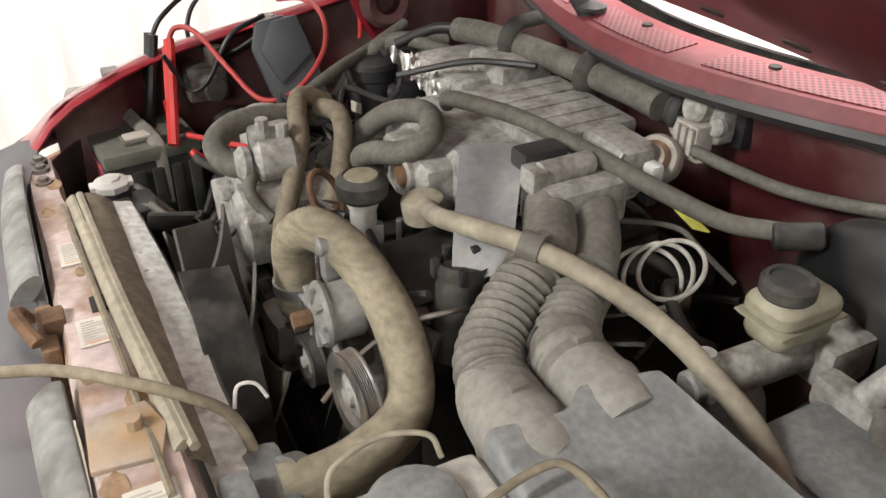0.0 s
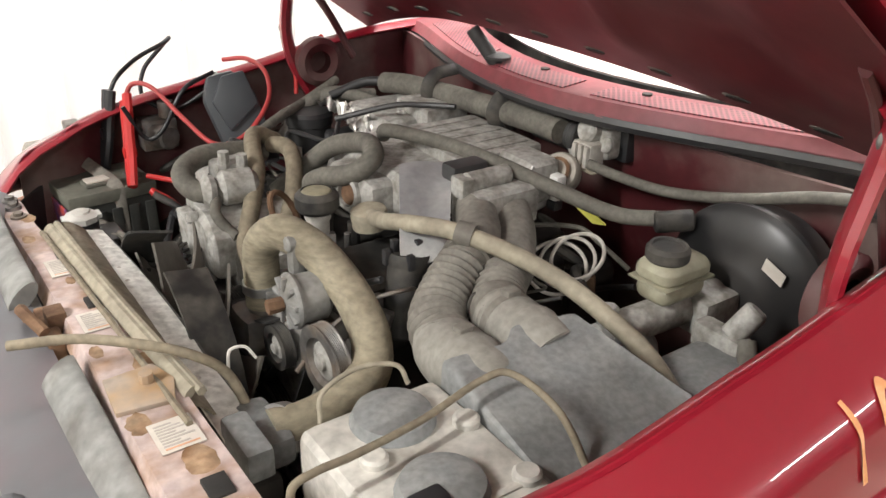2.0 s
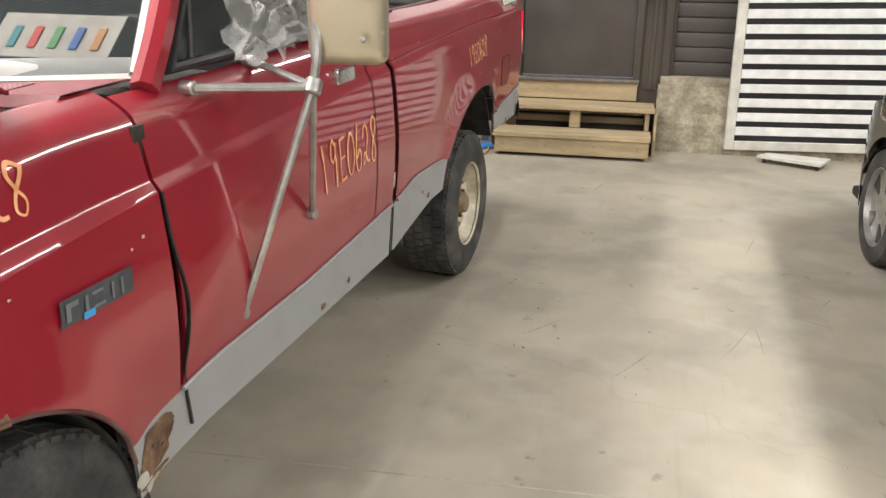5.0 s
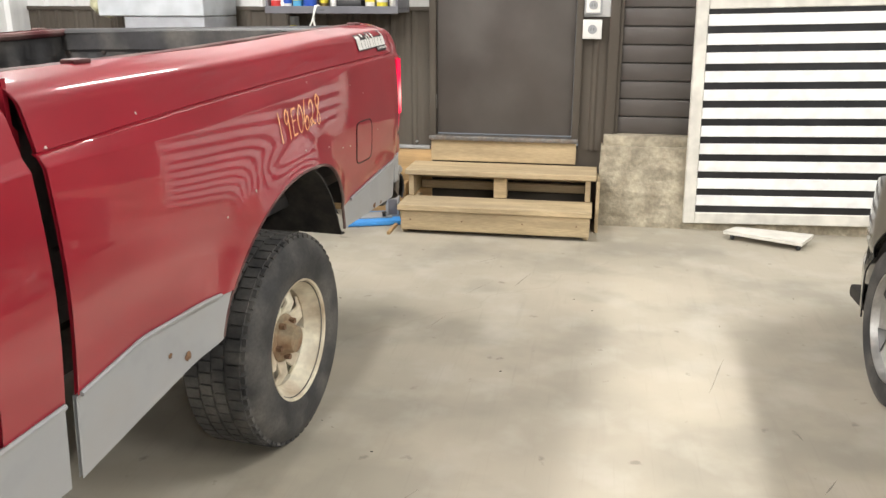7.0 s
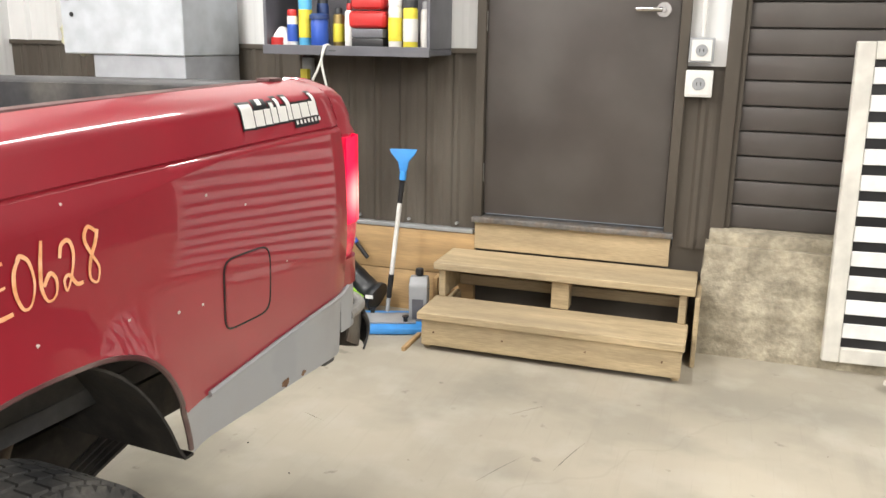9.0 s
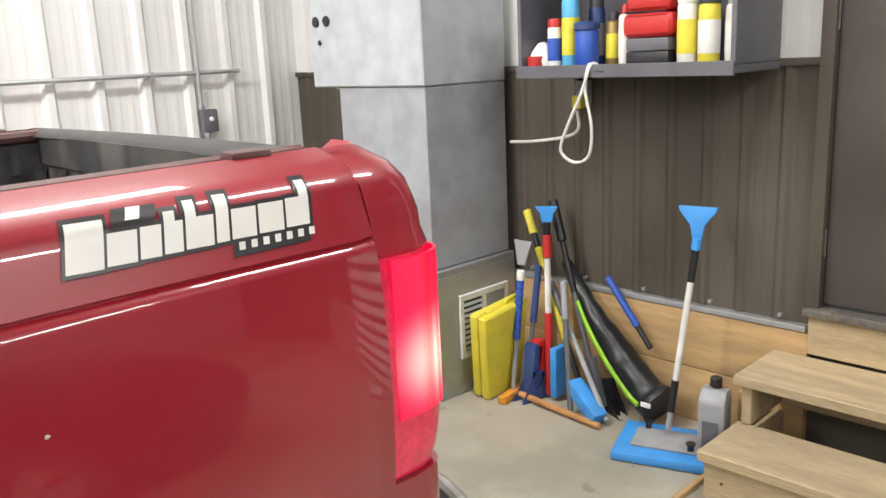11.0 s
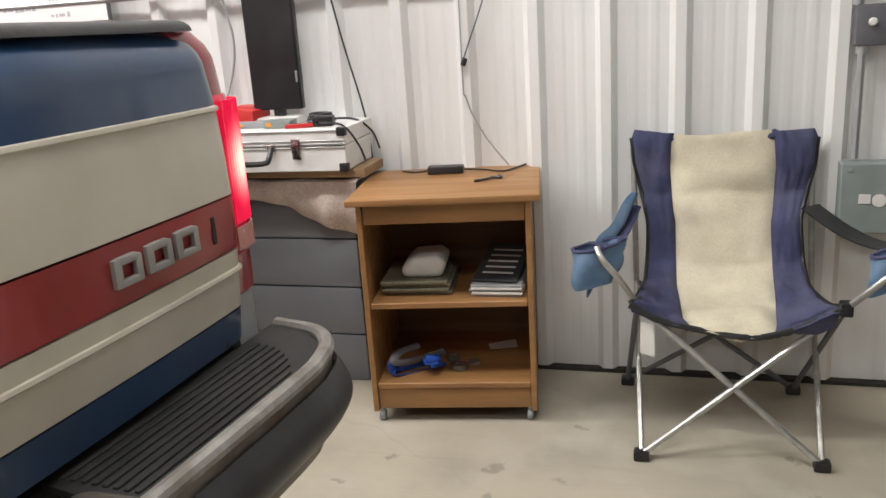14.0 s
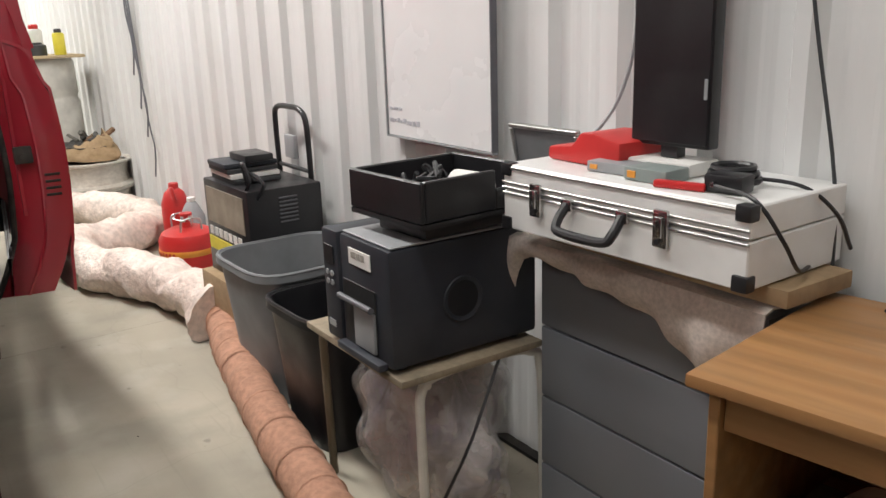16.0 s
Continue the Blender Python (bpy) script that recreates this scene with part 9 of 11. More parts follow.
def stick(name, label, foot, head, segs, kind, tip=None, group="snow brushes"):
    """A pole in coloured sleeves from foot to head, with a brush or blade at its foot and a scraper at its head."""
    ob = thing(name, label, "snow brush" if kind != "pole" else "pole", None, group)
    a, b = Vector(foot), Vector(head)
    for f0, f1, r, m in segs:
        part("pole" if r < 0.016 else "grip", cyl(a.lerp(b, f0), a.lerp(b, f1), r, 12, bev=0.003), m, ob)
    ax = axis_matrix(a, b - a)
    if kind == "brush":
        blk = part("brush_head", moved(box((-0.018, -0.03, 0.0), (0.018, 0.03, 0.22), 0.006), ax), segs[0][3], ob)
        part("bristles", moved(surface(lambda u, v: (-0.019 - 0.055 * v, (u - 0.5) * (0.055 + 0.03 * v), 0.11 + (u - 0.5) * 0.0 + 0.10 * math.sin(9 * u) * 0.05), span(0, 1, 8), span(0, 1, 3), 0.19), ax), tip or C["royal"], blk, "stiff bristles")
    elif kind == "blade":
        part("blade", moved(prism([(-0.02, 0), (0.02, 0), (0.055, -0.13), (-0.055, -0.13)], 0.008, pose(0, 0, 0, 90, 0, 0) @ Matrix.Translation((0, 0.13, -0.004)), 0.002), ax), tip, ob)
    return ob


def head_piece(ob, at, d, material, w=0.11, h=0.10, name="scraper_blade"):
    m = axis_matrix(at, d)
    part(name, moved(prism([(-0.022, 0), (0.022, 0), (0.03, 0.04), (w / 2, h), (-w / 2, h), (-0.03, 0.04)], 0.008, m @ pose(0, 0.004, 0, 90, 0, 0), 0.002), Matrix.Identity(4)), material, ob)


red = stick("snow_brush", "red and white telescopic snow brush standing upright", (7.13, 1.66, 0.02), (7.16, 1.685, 0.80), ((0.0, 0.48, 0.017, M["red_pl"]), (0.48, 0.80, 0.014, C["whitep"]), (0.80, 0.93, 0.021, M["red_pl"]), (0.93, 1.0, 0.015, M["black_clean"])), "pole")
head_piece(red, (7.16, 1.685, 0.80), (0.03, 0.02, 0.8), C["blue"], 0.10, 0.07)
part("brush_head", box((7.10, 1.60, 0.02), (7.19, 1.635, 0.25), 0.008), C["blue"], red)
part("bristles", box((7.09, 1.69, 0.03), (7.15, 1.74, 0.27), 0.012), M["red_pl"], red, "red bristles")
b1 = stick("snow_brush", "navy snow brush with blue ribbed grip and clear scraper", (7.04, 1.80, 0.02), (7.12, 1.80, 0.60), ((0.0, 0.42, 0.011, C["grey"]), (0.42, 0.88, 0.017, C["royal"]), (0.88, 0.96, 0.019, C["whitep"])), "pole")
head_piece(b1, (7.12, 1.80, 0.60), (0.08, 0, 0.58), C["grey"], 0.10, 0.11)
part("brush_head", moved(box((-0.03, -0.05, 0.0), (0.03, 0.012, 0.24), 0.012), pose(7.07, 1.74, 0.02, 0, 8, 0)), C["navy"], b1, "navy bristle head")
for k in range(7):
    part("grip_ring", lathe([(0.017, 0), (0.0205, 0.004), (0.017, 0.008)], Vector((7.04, 1.80, 0.02)).lerp(Vector((7.12, 1.80, 0.60)), 0.46 + 0.06 * k), (0.08, 0, 0.58), 12), C["royal"], b1)
stick("snow_brush", "dark snow brush with navy grip", (7.08, 1.755, 0.02), (7.18, 1.74, 0.66), ((0.0, 0.5, 0.011, C["dark"]), (0.5, 0.9, 0.016, C["navy"])), "brush", C["navy"])
stick("snow_brush", "yellow and black snow brush leaning on the wall", (7.14, 1.50, 0.10), (7.25, 1.87, 0.82), ((0.0, 0.25, 0.013, M["black_clean"]), (0.25, 0.78, 0.017, C["yellow"]), (0.78, 0.86, 0.014, M["black_clean"]), (0.86, 1.0, 0.019, C["yellow"])), "pole")
stick("snow_brush", "black snow brush with ribbed grip", (7.15, 1.40, 0.02), (7.25, 1.72, 0.88), ((0.0, 0.55, 0.012, C["dark"]), (0.55, 0.8, 0.013, M["black_clean"]), (0.8, 1.0, 0.021, M["black_clean"])), "brush", M["black_clean"])
g1 = stick("ice_scraper", "grey scraper with light blue brush on the floor", (7.05, 1.30, 0.02), (7.2, 1.70, 0.52), ((0.0, 0.75, 0.012, C["grey"]), (0.75, 1.0, 0.016, C["dark"])), "pole")
part("brush_head", moved(box((-0.035, -0.03, -0.01), (0.035, 0.03, 0.20), 0.01), axis_matrix((7.03, 1.33, 0.035), (0.12, 0.36, 0.2))), C["blue"], g1, "light blue brush block")
stick("ice_scraper", "grey and black long scraper", (7.03, 1.47, 0.02), (7.16, 1.60, 0.55), ((0.0, 0.7, 0.013, C["dark"]), (0.7, 1.0, 0.015, C["grey"])), "pole")
stick("snow_brush", "blue handled brush leaning on the wood base", (7.25, 1.22, 0.30), (7.29, 1.46, 0.56), ((0.0, 0.3, 0.012, M["black_clean"]), (0.3, 1.0, 0.015, C["royal"])), "pole")
pouch = thing("carry_bag", "long black bag with a lime green band against the wall", "bag")
SP = [(7.265, 1.66, 0.60), (7.24, 1.53, 0.44), (7.215, 1.36, 0.27), (7.19, 1.20, 0.13), (7.18, 1.13, 0.095)]
part("body", crumpled(tube(SP, 0.092, 16, 6, lambda s: 0.28 + 0.72 * s), 0.008), mat("shiny_black_nylon", (0.010, 0.011, 0.013), 0.3, 0, 0.2, 7, 0.3, 40, (0.035, 0.04, 0.045), 0.4, 6, dist=0.006), pouch)
part("band", tube([(7.195, 1.55, 0.455), (7.150, 1.46, 0.36), (7.115, 1.34, 0.24), (7.095, 1.23, 0.145), (7.088, 1.18, 0.115)], 0.017, 8, 5, flat=0.5), C["green"], pouch, "lime green band")
part("sticker", box((7.085, 1.12, 0.115), (7.09, 1.165, 0.135), 0.001, 1), C["paper"], pouch)
hb = thing("push_brush", "orange brush with a wooden handle lying on the floor", "brush")
part("brush_head", moved(box((-0.09, -0.02, 0.0), (0.09, 0.02, 0.035), 0.006), pose(7.02, 1.79, 0.003, 0, 0, 10)), C["orange"], hb)
part("handle", cyl((7.03, 1.77, 0.03), (7.0, 1.30, 0.016), 0.014, 12, bev=0.004), C["wood_pole"], hb)

mop = thing("pole_squeegee", "white and black pole with blue scraper head and blue foam pad", "squeegee")
a, b = Vector((7.05, 1.02, 0.07)), Vector((7.12, 0.955, 0.83))
for f0, f1, r, m in ((0, 0.10, 0.011, C["grey"]), (0.10, 0.27, 0.0145, M["black_clean"]), (0.27, 0.78, 0.0125, C["whitep"]), (0.78, 0.94, 0.0135, M["black_clean"]), (0.94, 1.0, 0.018, C["blue"])):
    part("pole", cyl(a.lerp(b, f0), a.lerp(b, f1), r, 12, bev=0.002), m, mop)
part("scraper_head", prism([(-0.018, 0), (0.018, 0), (0.028, 0.05), (0.068, 0.10), (0.072, 0.118), (-0.072, 0.118), (-0.068, 0.10), (-0.028, 0.05)], 0.016, Matrix.Translation(b) @ pose(0, 0, 0, 0, 0, -80) @ pose(0, 0.008, 0, 90, 0, 0), 0.004), C["blue"], mop, "light blue plastic scraper head")
pad = part("pad", moved(box((-0.15, -0.2, 0), (0.15, 0.2, 0.035), 0.012), pose(7.02, 0.99, 0.003, 0, 0, 20)), C["blue"], mop, "light blue foam pad")
part("pad_plate", moved(box((-0.08, -0.14, 0.036), (0.08, 0.14, 0.046), 0.004), pose(7.02, 0.99, 0.003, 0, 0, 20)), C["grey"], mop)
for x, y in ((6.99, 0.89), (7.06, 1.11)):
    part("wing_nut", lathe([(0, 0.046), (0.012, 0.046), (0.012, 0.066), (0.018, 0.07), (0.018, 0.076), (0, 0.076)], (x, y, 0.003), (0, 0, 1), 12), M["black_clean"], mop)
jug = thing("oil_jug", "grey plastic oil jug with a black cap by the steps", "jug", pose(7.09, 0.85, 0.002, 0, 0, 12))
part("body", prism([(-0.055, 0), (0.055, 0), (0.055, 0.22), (0.03, 0.275), (-0.02, 0.275), (-0.055, 0.235)], 0.10, Matrix.Translation((0, 0.05, 0)) @ pose(0, 0, 0, 90, 0, 0), 0.014), C["grey"], jug)
part("cap", cyl((0.01, 0, 0.277), (0.01, 0, 0.315), 0.022, 16, bev=0.004), M["black_clean"], jug)
part("label", box((-0.0575, -0.03, 0.05), (-0.0555, 0.03, 0.16), 0.0005, 1), C["dark"], jug)
part("handle_hollow", box((-0.02, -0.053, 0.20), (0.0, 0.053, 0.215), 0.004, 1), C["dark"], jug)
solid("wood_block", box((7.17, 0.775, 0.0), (7.30, 0.80, 0.25), 0.004), M["ply"], "orange-brown wood offcut beside the steps", "wood block")

# ---------- north wall fixtures ----------
solid("conduit", tube([(3.4, 3.665, 1.48), (5.2, 3.665, 1.485), (6.92, 3.665, 1.49)], 0.012, 8, 2), M["galv"], "grey steel conduit along the white wall", "conduit")
solid("conduit", joined(tube([(6.66, 3.66, 1.29), (6.66, 3.66, 2.4), (6.66, 3.66, 3.74)], 0.012, 8, 2), tube([(6.68, 3.66, 1.17), (6.68, 3.66, 1.0), (6.68, 3.66, 0.815)], 0.012, 8, 2)), M["galv"], "grey steel conduit between the wall boxes", "conduit")
for x in (4.4, 5.6, 6.4):
    solid("pipe_clip", box((x - 0.015, 3.655, 1.462), (x + 0.015, 3.695, 1.505), 0.004), M["galv"], "small steel conduit clip", "clip", None, "conduit clips")
sw = thing("light_switch", "dark grey metal switch box with a white knob", "switch", Matrix.Translation((6.70, 3.69, 1.23)))
part("body", box((-0.045, -0.05, -0.062), (0.045, 0, 0.062), 0.006), C["dark"], sw)
part("knob", cyl((0.0, -0.052, 0.01), (0.0, -0.066, 0.01), 0.013, 14, bev=0.004), C["whitep"], sw)
for x, z in ((-0.04, 0.063), (-0.02, -0.085)):
    part("fitting", cyl((x, -0.03, z), (x, -0.03, z + 0.022), 0.018, 12), M["galv"], sw)
ds = thing("disconnect_box", "grey-green enamelled disconnect box on the white wall", "electrical box", Matrix.Translation((6.745, 3.69, 0.70)))
part("body", box((-0.105, -0.085, -0.117), (0.105, 0, 0.105), 0.004, 1), C["box_green"], ds)
part("lid", box((-0.109, -0.094, -0.119), (0.109, -0.086, 0.108), 0.003, 1), C["box_green"], ds)
part("sticker", box((-0.055, -0.0965, -0.02), (-0.02, -0.0945, 0.01), 0.0005, 1), C["paper"], ds)
part("sticker", cyl((0.005, -0.0945, -0.01), (0.005, -0.0965, -0.01), 0.021, 16), C["paper"], ds)
part("screw", joined(*(cyl((x, -0.0945, z), (x, -0.098, z), 0.006, 10) for x in (-0.085, 0.085) for z in (-0.1, 0.09))), M["galv"], ds)
for z, m in ((0.985, C["dark"]), (0.62, M["rust"])):
    br = thing("wall_bracket", "small rusty bracket on the wall beside the furnace", "bracket", Matrix.Translation((7.145, 3.685, z)), "wall brackets")
    part("plate", box((-0.05, -0.012, -0.02), (0.05, 0, 0.02), 0.002, 1), m, br)
    part("arm", box((-0.055, -0.10, -0.014), (0.03, -0.014, 0.012), 0.004, 1), M["black"] if z > 0.9 else M["rust"], br)
solid("pipe_end", tube([(7.12, 3.69, 0.34), (7.10, 3.62, 0.42), (7.02, 3.48, 0.435), (6.98, 3.44, 0.435)], 0.012, 8, 5), C["whitep"], "thin white plastic pipe behind the furnace", "pipe")


def cable(pts, r=0.0035, material=None, label="thin dark cable hanging on the white wall"):
    return solid("cable", tube(pts, r, 6, 6), material or M["black_clean"], label, "cable", None, "loose cables")


cable([(5.55, 3.675, 2.4), (5.56, 3.672, 1.75), (5.50, 3.67, 1.45), (5.40, 3.67, 1.19)], 0.003, C["dark"])
solid("cable_plug", cyl((5.405, 3.67, 1.19), (5.395, 3.67, 1.165), 0.010, 10, bev=0.002), M["black_clean"], "small black plug at a cable end", "plug")
cable([(5.40, 3.68, 2.4), (5.39, 3.68, 1.2), (5.40, 3.675, 1.05), (5.46, 3.67, 0.92), (5.55, 3.66, 0.806)], 0.003, C["grey"])
cable([(4.85, 3.68, 2.6), (4.87, 3.675, 1.75), (4.93, 3.675, 1.35), (5.01, 3.67, 1.0), (5.03, 3.66, 0.80)], 0.0038, C["bin_dark"], "thick black cable down the white wall")
cable([(4.45, 3.68, 2.6), (4.46, 3.68, 1.6), (4.50, 3.68, 1.3), (4.46, 3.67, 1.12), (4.42, 3.6, 1.01)], 0.0045, C["grey"], "grey cable down to the metal case")
for i, (x, z) in enumerate(((0.18, 0.62), (0.10, 0.80), (0.25, 0.36), (0.02, 1.02))):
    cable([(-0.08 + 0.03 * i, 3.68, 3.6), (-0.06 + 0.03 * i, 3.675, 1.9), (x - 0.06, 3.67, z + 0.45), (x + 0.03, 3.67, z + 0.2), (x, 3.66, z)], 0.006, C["dark"], "dark cable bundle on the far wall")
solid("pull_box", box((1.62, 3.64, 1.72), (1.76, 3.69, 1.85), 0.005), C["grey"], "grey metal wall box", "electrical box")

board = thing("whiteboard", "white marker board with faint handwriting on the wall", "whiteboard", Matrix.Translation((3.385, 3.655, 0.93)))
part("face", box((0.006, 0.006, 0.006), (0.594, 0.02, 0.894), 0.002, 1), C["board"], board)
for lo, hi in (((0, 0, 0), (0.6, 0.022, 0.0055)), ((0, 0, 0.895), (0.6, 0.022, 0.9)), ((0, 0, 0.006), (0.0055, 0.022, 0.8945)), ((0.595, 0, 0.006), (0.60, 0.022, 0.8945))):
    part("frame", box(lo, hi), C["dark"] if lo[0] > 0.5 else C["grey"], board)
for x0, x1, z in ((0.03, 0.16, 0.62), (0.02, 0.09, 0.52), (0.10, 0.26, 0.53), (0.33, 0.40, 0.56), (0.33, 0.43, 0.50), (0.33, 0.42, 0.45), (0.02, 0.10, 0.09), (0.02, 0.22, 0.05), (0.42, 0.54, 0.63), (0.5, 0.56, 0.72), (0.05, 0.3, 0.72)):
    k = x0
    while k < x1 - 0.01:
        w = RNG.uniform(0.008, 0.028)
        part("writing_bar", box((k, 0.0045, z + RNG.uniform(-0.004, 0.004)), (min(k + w, x1), 0.0056, z + RNG.uniform(0.010, 0.020))), C["fadedink"], board)
        k += w + RNG.uniform(0.004, 0.012)

# ---------- folding camp chair ----------
chair = thing("camping_chair", "folding camp chair in navy and cream cloth, silver legs", "chair")
FEET = {"fl": (6.04, 3.08), "fr": (6.55, 3.10), "rl": (5.97, 3.60), "rr": (6.53, 3.60)}
TOPC = {"fl": (6.02, 3.22, 0.452), "fr": (6.61, 3.24, 0.452), "rl": (6.00, 3.60, 0.40), "rr": (6.57, 3.61, 0.40)}


def leg(a, b, r=0.010, m=None):
    p, q = FEET[a], TOPC[b]
    part("leg", cyl((p[0], p[1], 0.018), q, r, 10), m or M["alu"], chair)


for a, b in (("fl", "fr"), ("fr", "fl")):
    leg(a, b)
for a, b in (("rl", "rr"), ("rr", "rl"), ("fl", "rl"), ("rl", "fl"), ("fr", "rr"), ("rr", "fr")):
    leg(a, b, 0.009, C["dark"] if a[0] == "r" else M["alu"])
for k, (x, y) in FEET.items():
    part("foot", box((x - 0.024, y - 0.02, 0.001), (x + 0.024, y + 0.02, 0.032), 0.008), M["black_clean"], chair)
for side, x, xt, ox in (("rl", 6.0, 5.985, 5.90), ("rr", 6.57, 6.555, 6.82)):
    part("back_post", cyl(TOPC[side], (xt, 3.675, 0.86), 0.010, 10), M["alu"], chair)
    f = TOPC["fl" if side == "rl" else "fr"]
    elbow = (ox + (0.02 if side == "rl" else -0.08), 3.20, 0.615)
    part("arm_support", tube([f, (f[0] * 0.55 + elbow[0] * 0.45, 3.20, 0.53), (elbow[0], 3.19, 0.60), (ox, 3.22, 0.632)], 0.010, 10, 5), M["alu"], chair)
    part("arm", surface(lambda u, v, ox=ox, xt=xt: (xt + (ox - xt) * u + (v - 0.5) * 0.06 * (1 if ox > 6.2 else -1), 3.63 - 0.40 * u + (v - 0.5) * 0.05, 0.665 - 0.045 * math.sin(math.pi * min(1, u * 1.0)) - 0.03 * u), span(0, 1, 10), span(0, 1, 4), 0.006), C["navy_cloth"] if side == "rl" else M["black_clean"], chair, "cloth arm strap")
    part("joint", box((f[0] - 0.018, f[1] - 0.018, f[2] - 0.022), (f[0] + 0.018, f[1] + 0.018, f[2] + 0.022), 0.006), M["black_clean"], chair)
BACK = smooth_path([(0, 3.67, 0.905), (0, 3.66, 0.80), (0, 3.62, 0.66), (0, 3.56, 0.53), (0, 3.47, 0.44), (0, 3.36, 0.405), (0, 3.24, 0.39), (0, 3.19, 0.382)], 4)
HALF = [(0.0, 0.285), (0.04, 0.296), (0.15, 0.286), (0.33, 0.240), (0.6, 0.250), (1.0, 0.295)]
CUT = [(0.0, 0.54), (0.3, 0.64), (0.6, 0.60), (0.85, 0.48), (1.0, 0.40)]


def cloth(s, f):
    """s runs down the back to the seat's front, f from -1 to 1 across."""
    n = len(BACK) - 1
    i = min(n - 1, int(s * n))
    p = BACK[i].lerp(BACK[i + 1], s * n - i)
    x = 6.275 + 0.02 * s + f * table(HALF, s)
    sag = (1 - f * f)
    z = p.z + (0.014 * f * f if s < 0.1 else 0) + 0.085 * f * f * min(1.0, max(0.0, s - 0.45) / 0.5) - 0.015 * sag * max(0.0, s - 0.5) + 0.005 * math.sin(9 * s + 5 * f)
    y = p.y + 0.03 * sag * (1 - s) * s * 2 + (0.006 * math.sin(23 * s + 3 * f) + 0.004 * math.sin(31 * s - 7 * f)) * min(1, s * 6)
    return (x, y, z)


for f0, f1, m, lab in ((-1.0, None, "navy_cloth", "navy side cloth"), (None, None, "cream_cloth", "cream centre cloth"), (None, 1.0, "navy_cloth", "navy side cloth")):
    def patch(s, v, f0=f0, f1=f1):
        c = table(CUT, s)
        a = -c if f0 is None else f0
        b = c if f1 is None else f1
        if f0 is not None:
            b = -c
        if f1 is not None:
            a = c
        pad = (1 - (2 * v - 1) ** 6) * abs(math.sin(math.pi * (s * 4.0 + 0.06))) ** 0.45
        cr = noise.noise((a * 3 + v * 3, s * 9, 1.0)) + 0.6 * noise.noise((a * 5 + v * 9, s * 16, 4.0))
        x, y, z = cloth(s, a + (b - a) * v)
        up = min(1.0, max(0.0, (s - 0.45) * 4))
        d = 0.026 * pad + 0.008 * cr
        return (x, y - d * (1 - 0.7 * up), z + d * up)
    part("seat_cloth", surface(patch, span(0, 1, 84), span(0, 1, 18), 0.016), C[m], chair, lab, 60)
for f in (-1.0, 1.0):
    part("piping", tube([Vector(cloth(s, f)) for s in span(0.04, 1, 24)], 0.008, 8, 2), M["black_clean"], chair)
part("piping", tube([Vector(cloth(1.0, f)) + Vector((0, -0.004, 0)) for f in span(-1, 1, 12)], 0.010, 8, 2), M["black_clean"], chair)
part("head_roll", tube([(5.995, 3.668, 0.896), (6.10, 3.676, 0.890), (6.19, 3.68, 0.880), (6.34, 3.68, 0.880), (6.45, 3.676, 0.892), (6.555, 3.668, 0.900)], 0.014, 8, 5), C["navy_cloth"], chair)
for x, y, w in ((5.90, 3.27, 0.078), (6.72, 3.25, 0.05)):
    def bag_pt(u, v, x=x, y=y, w=w):
        a = 2 * math.pi * u
        k = w * (1.0 - 0.25 * v ** 3 + 0.10 * math.sin(3 * a + 4 * v) + 0.06 * math.sin(7 * a - 6 * v))
        return (x + k * math.cos(a) - 0.015 * v, y + k * 0.62 * math.sin(a), 0.625 + 0.02 * math.cos(a) - (0.13 if w > 0.06 else 0.12) * v)
    part("cup_pouch", surface(bag_pt, span(0, 1, 28), span(0, 1, 10), 0.004), C["denim"], chair, "limp blue cloth cup pouch", 60)
    part("pouch_rim", tube([Vector(bag_pt(u, 0.0)) for u in span(0, 1, 18)[:-1]], 0.006, 6, 2, closed=True), C["navy_cloth"], chair)
part("arm_flap", surface(lambda u, v: (5.985 - 0.10 * u + 0.02 * math.sin(5 * v), 3.60 - 0.34 * u, 0.72 - 0.10 * u - (0.05 + 0.12 * u) * v + 0.01 * math.sin(9 * u + 4 * v)), span(0, 1, 14), span(0, 1, 8), 0.005), C["denim"], chair, "hanging blue cloth arm flap", 60)
part("tag", quad_plate((6.03, 3.20, 0.30), (6.075, 3.20, 0.29), (6.07, 3.2, 0.40), (6.03, 3.2, 0.40), 0.002), C["paper"], chair, "white cloth tag")

# ---------- wooden cart ----------
CART = pose(5.13, 3.17, 0, 0, 0, 9)  # x along its front, y to the wall
cart = thing("wooden_cart", "oak-veneer cart with open shelves on small casters", "cart", CART)
CW, CD = 0.58, 0.47
part("top", box((-0.02, -0.02, 0.772), (CW + 0.02, CD + 0.02, 0.794), 0.005), C["oak"], cart, "worn oak-veneer top")
for x in (0.01, CW - 0.028):
    part("side", box((x, 0.0, 0.045), (x + 0.018, CD, 0.770), 0.002, 1), C["oak"], cart)
part("apron", box((0.03, 0.012, 0.705), (CW - 0.03, 0.03, 0.768), 0.002, 1), C["oak"], cart)
part("plinth", box((0.03, 0.012, 0.052), (CW - 0.03, 0.03, 0.125), 0.002, 1), C["oak"], cart)
part("shelf", box((0.03, 0.008, 0.416), (CW - 0.03, CD - 0.012, 0.436), 0.002, 1), C["oak"], cart)
part("shelf", box((0.03, 0.005, 0.128), (CW - 0.03, CD - 0.012, 0.148), 0.002, 1), C["oak"], cart)
part("back", box((0.03, CD - 0.010, 0.13), (CW - 0.03, CD - 0.002, 0.768)), C["oak_in"], cart, "dark hardboard back")
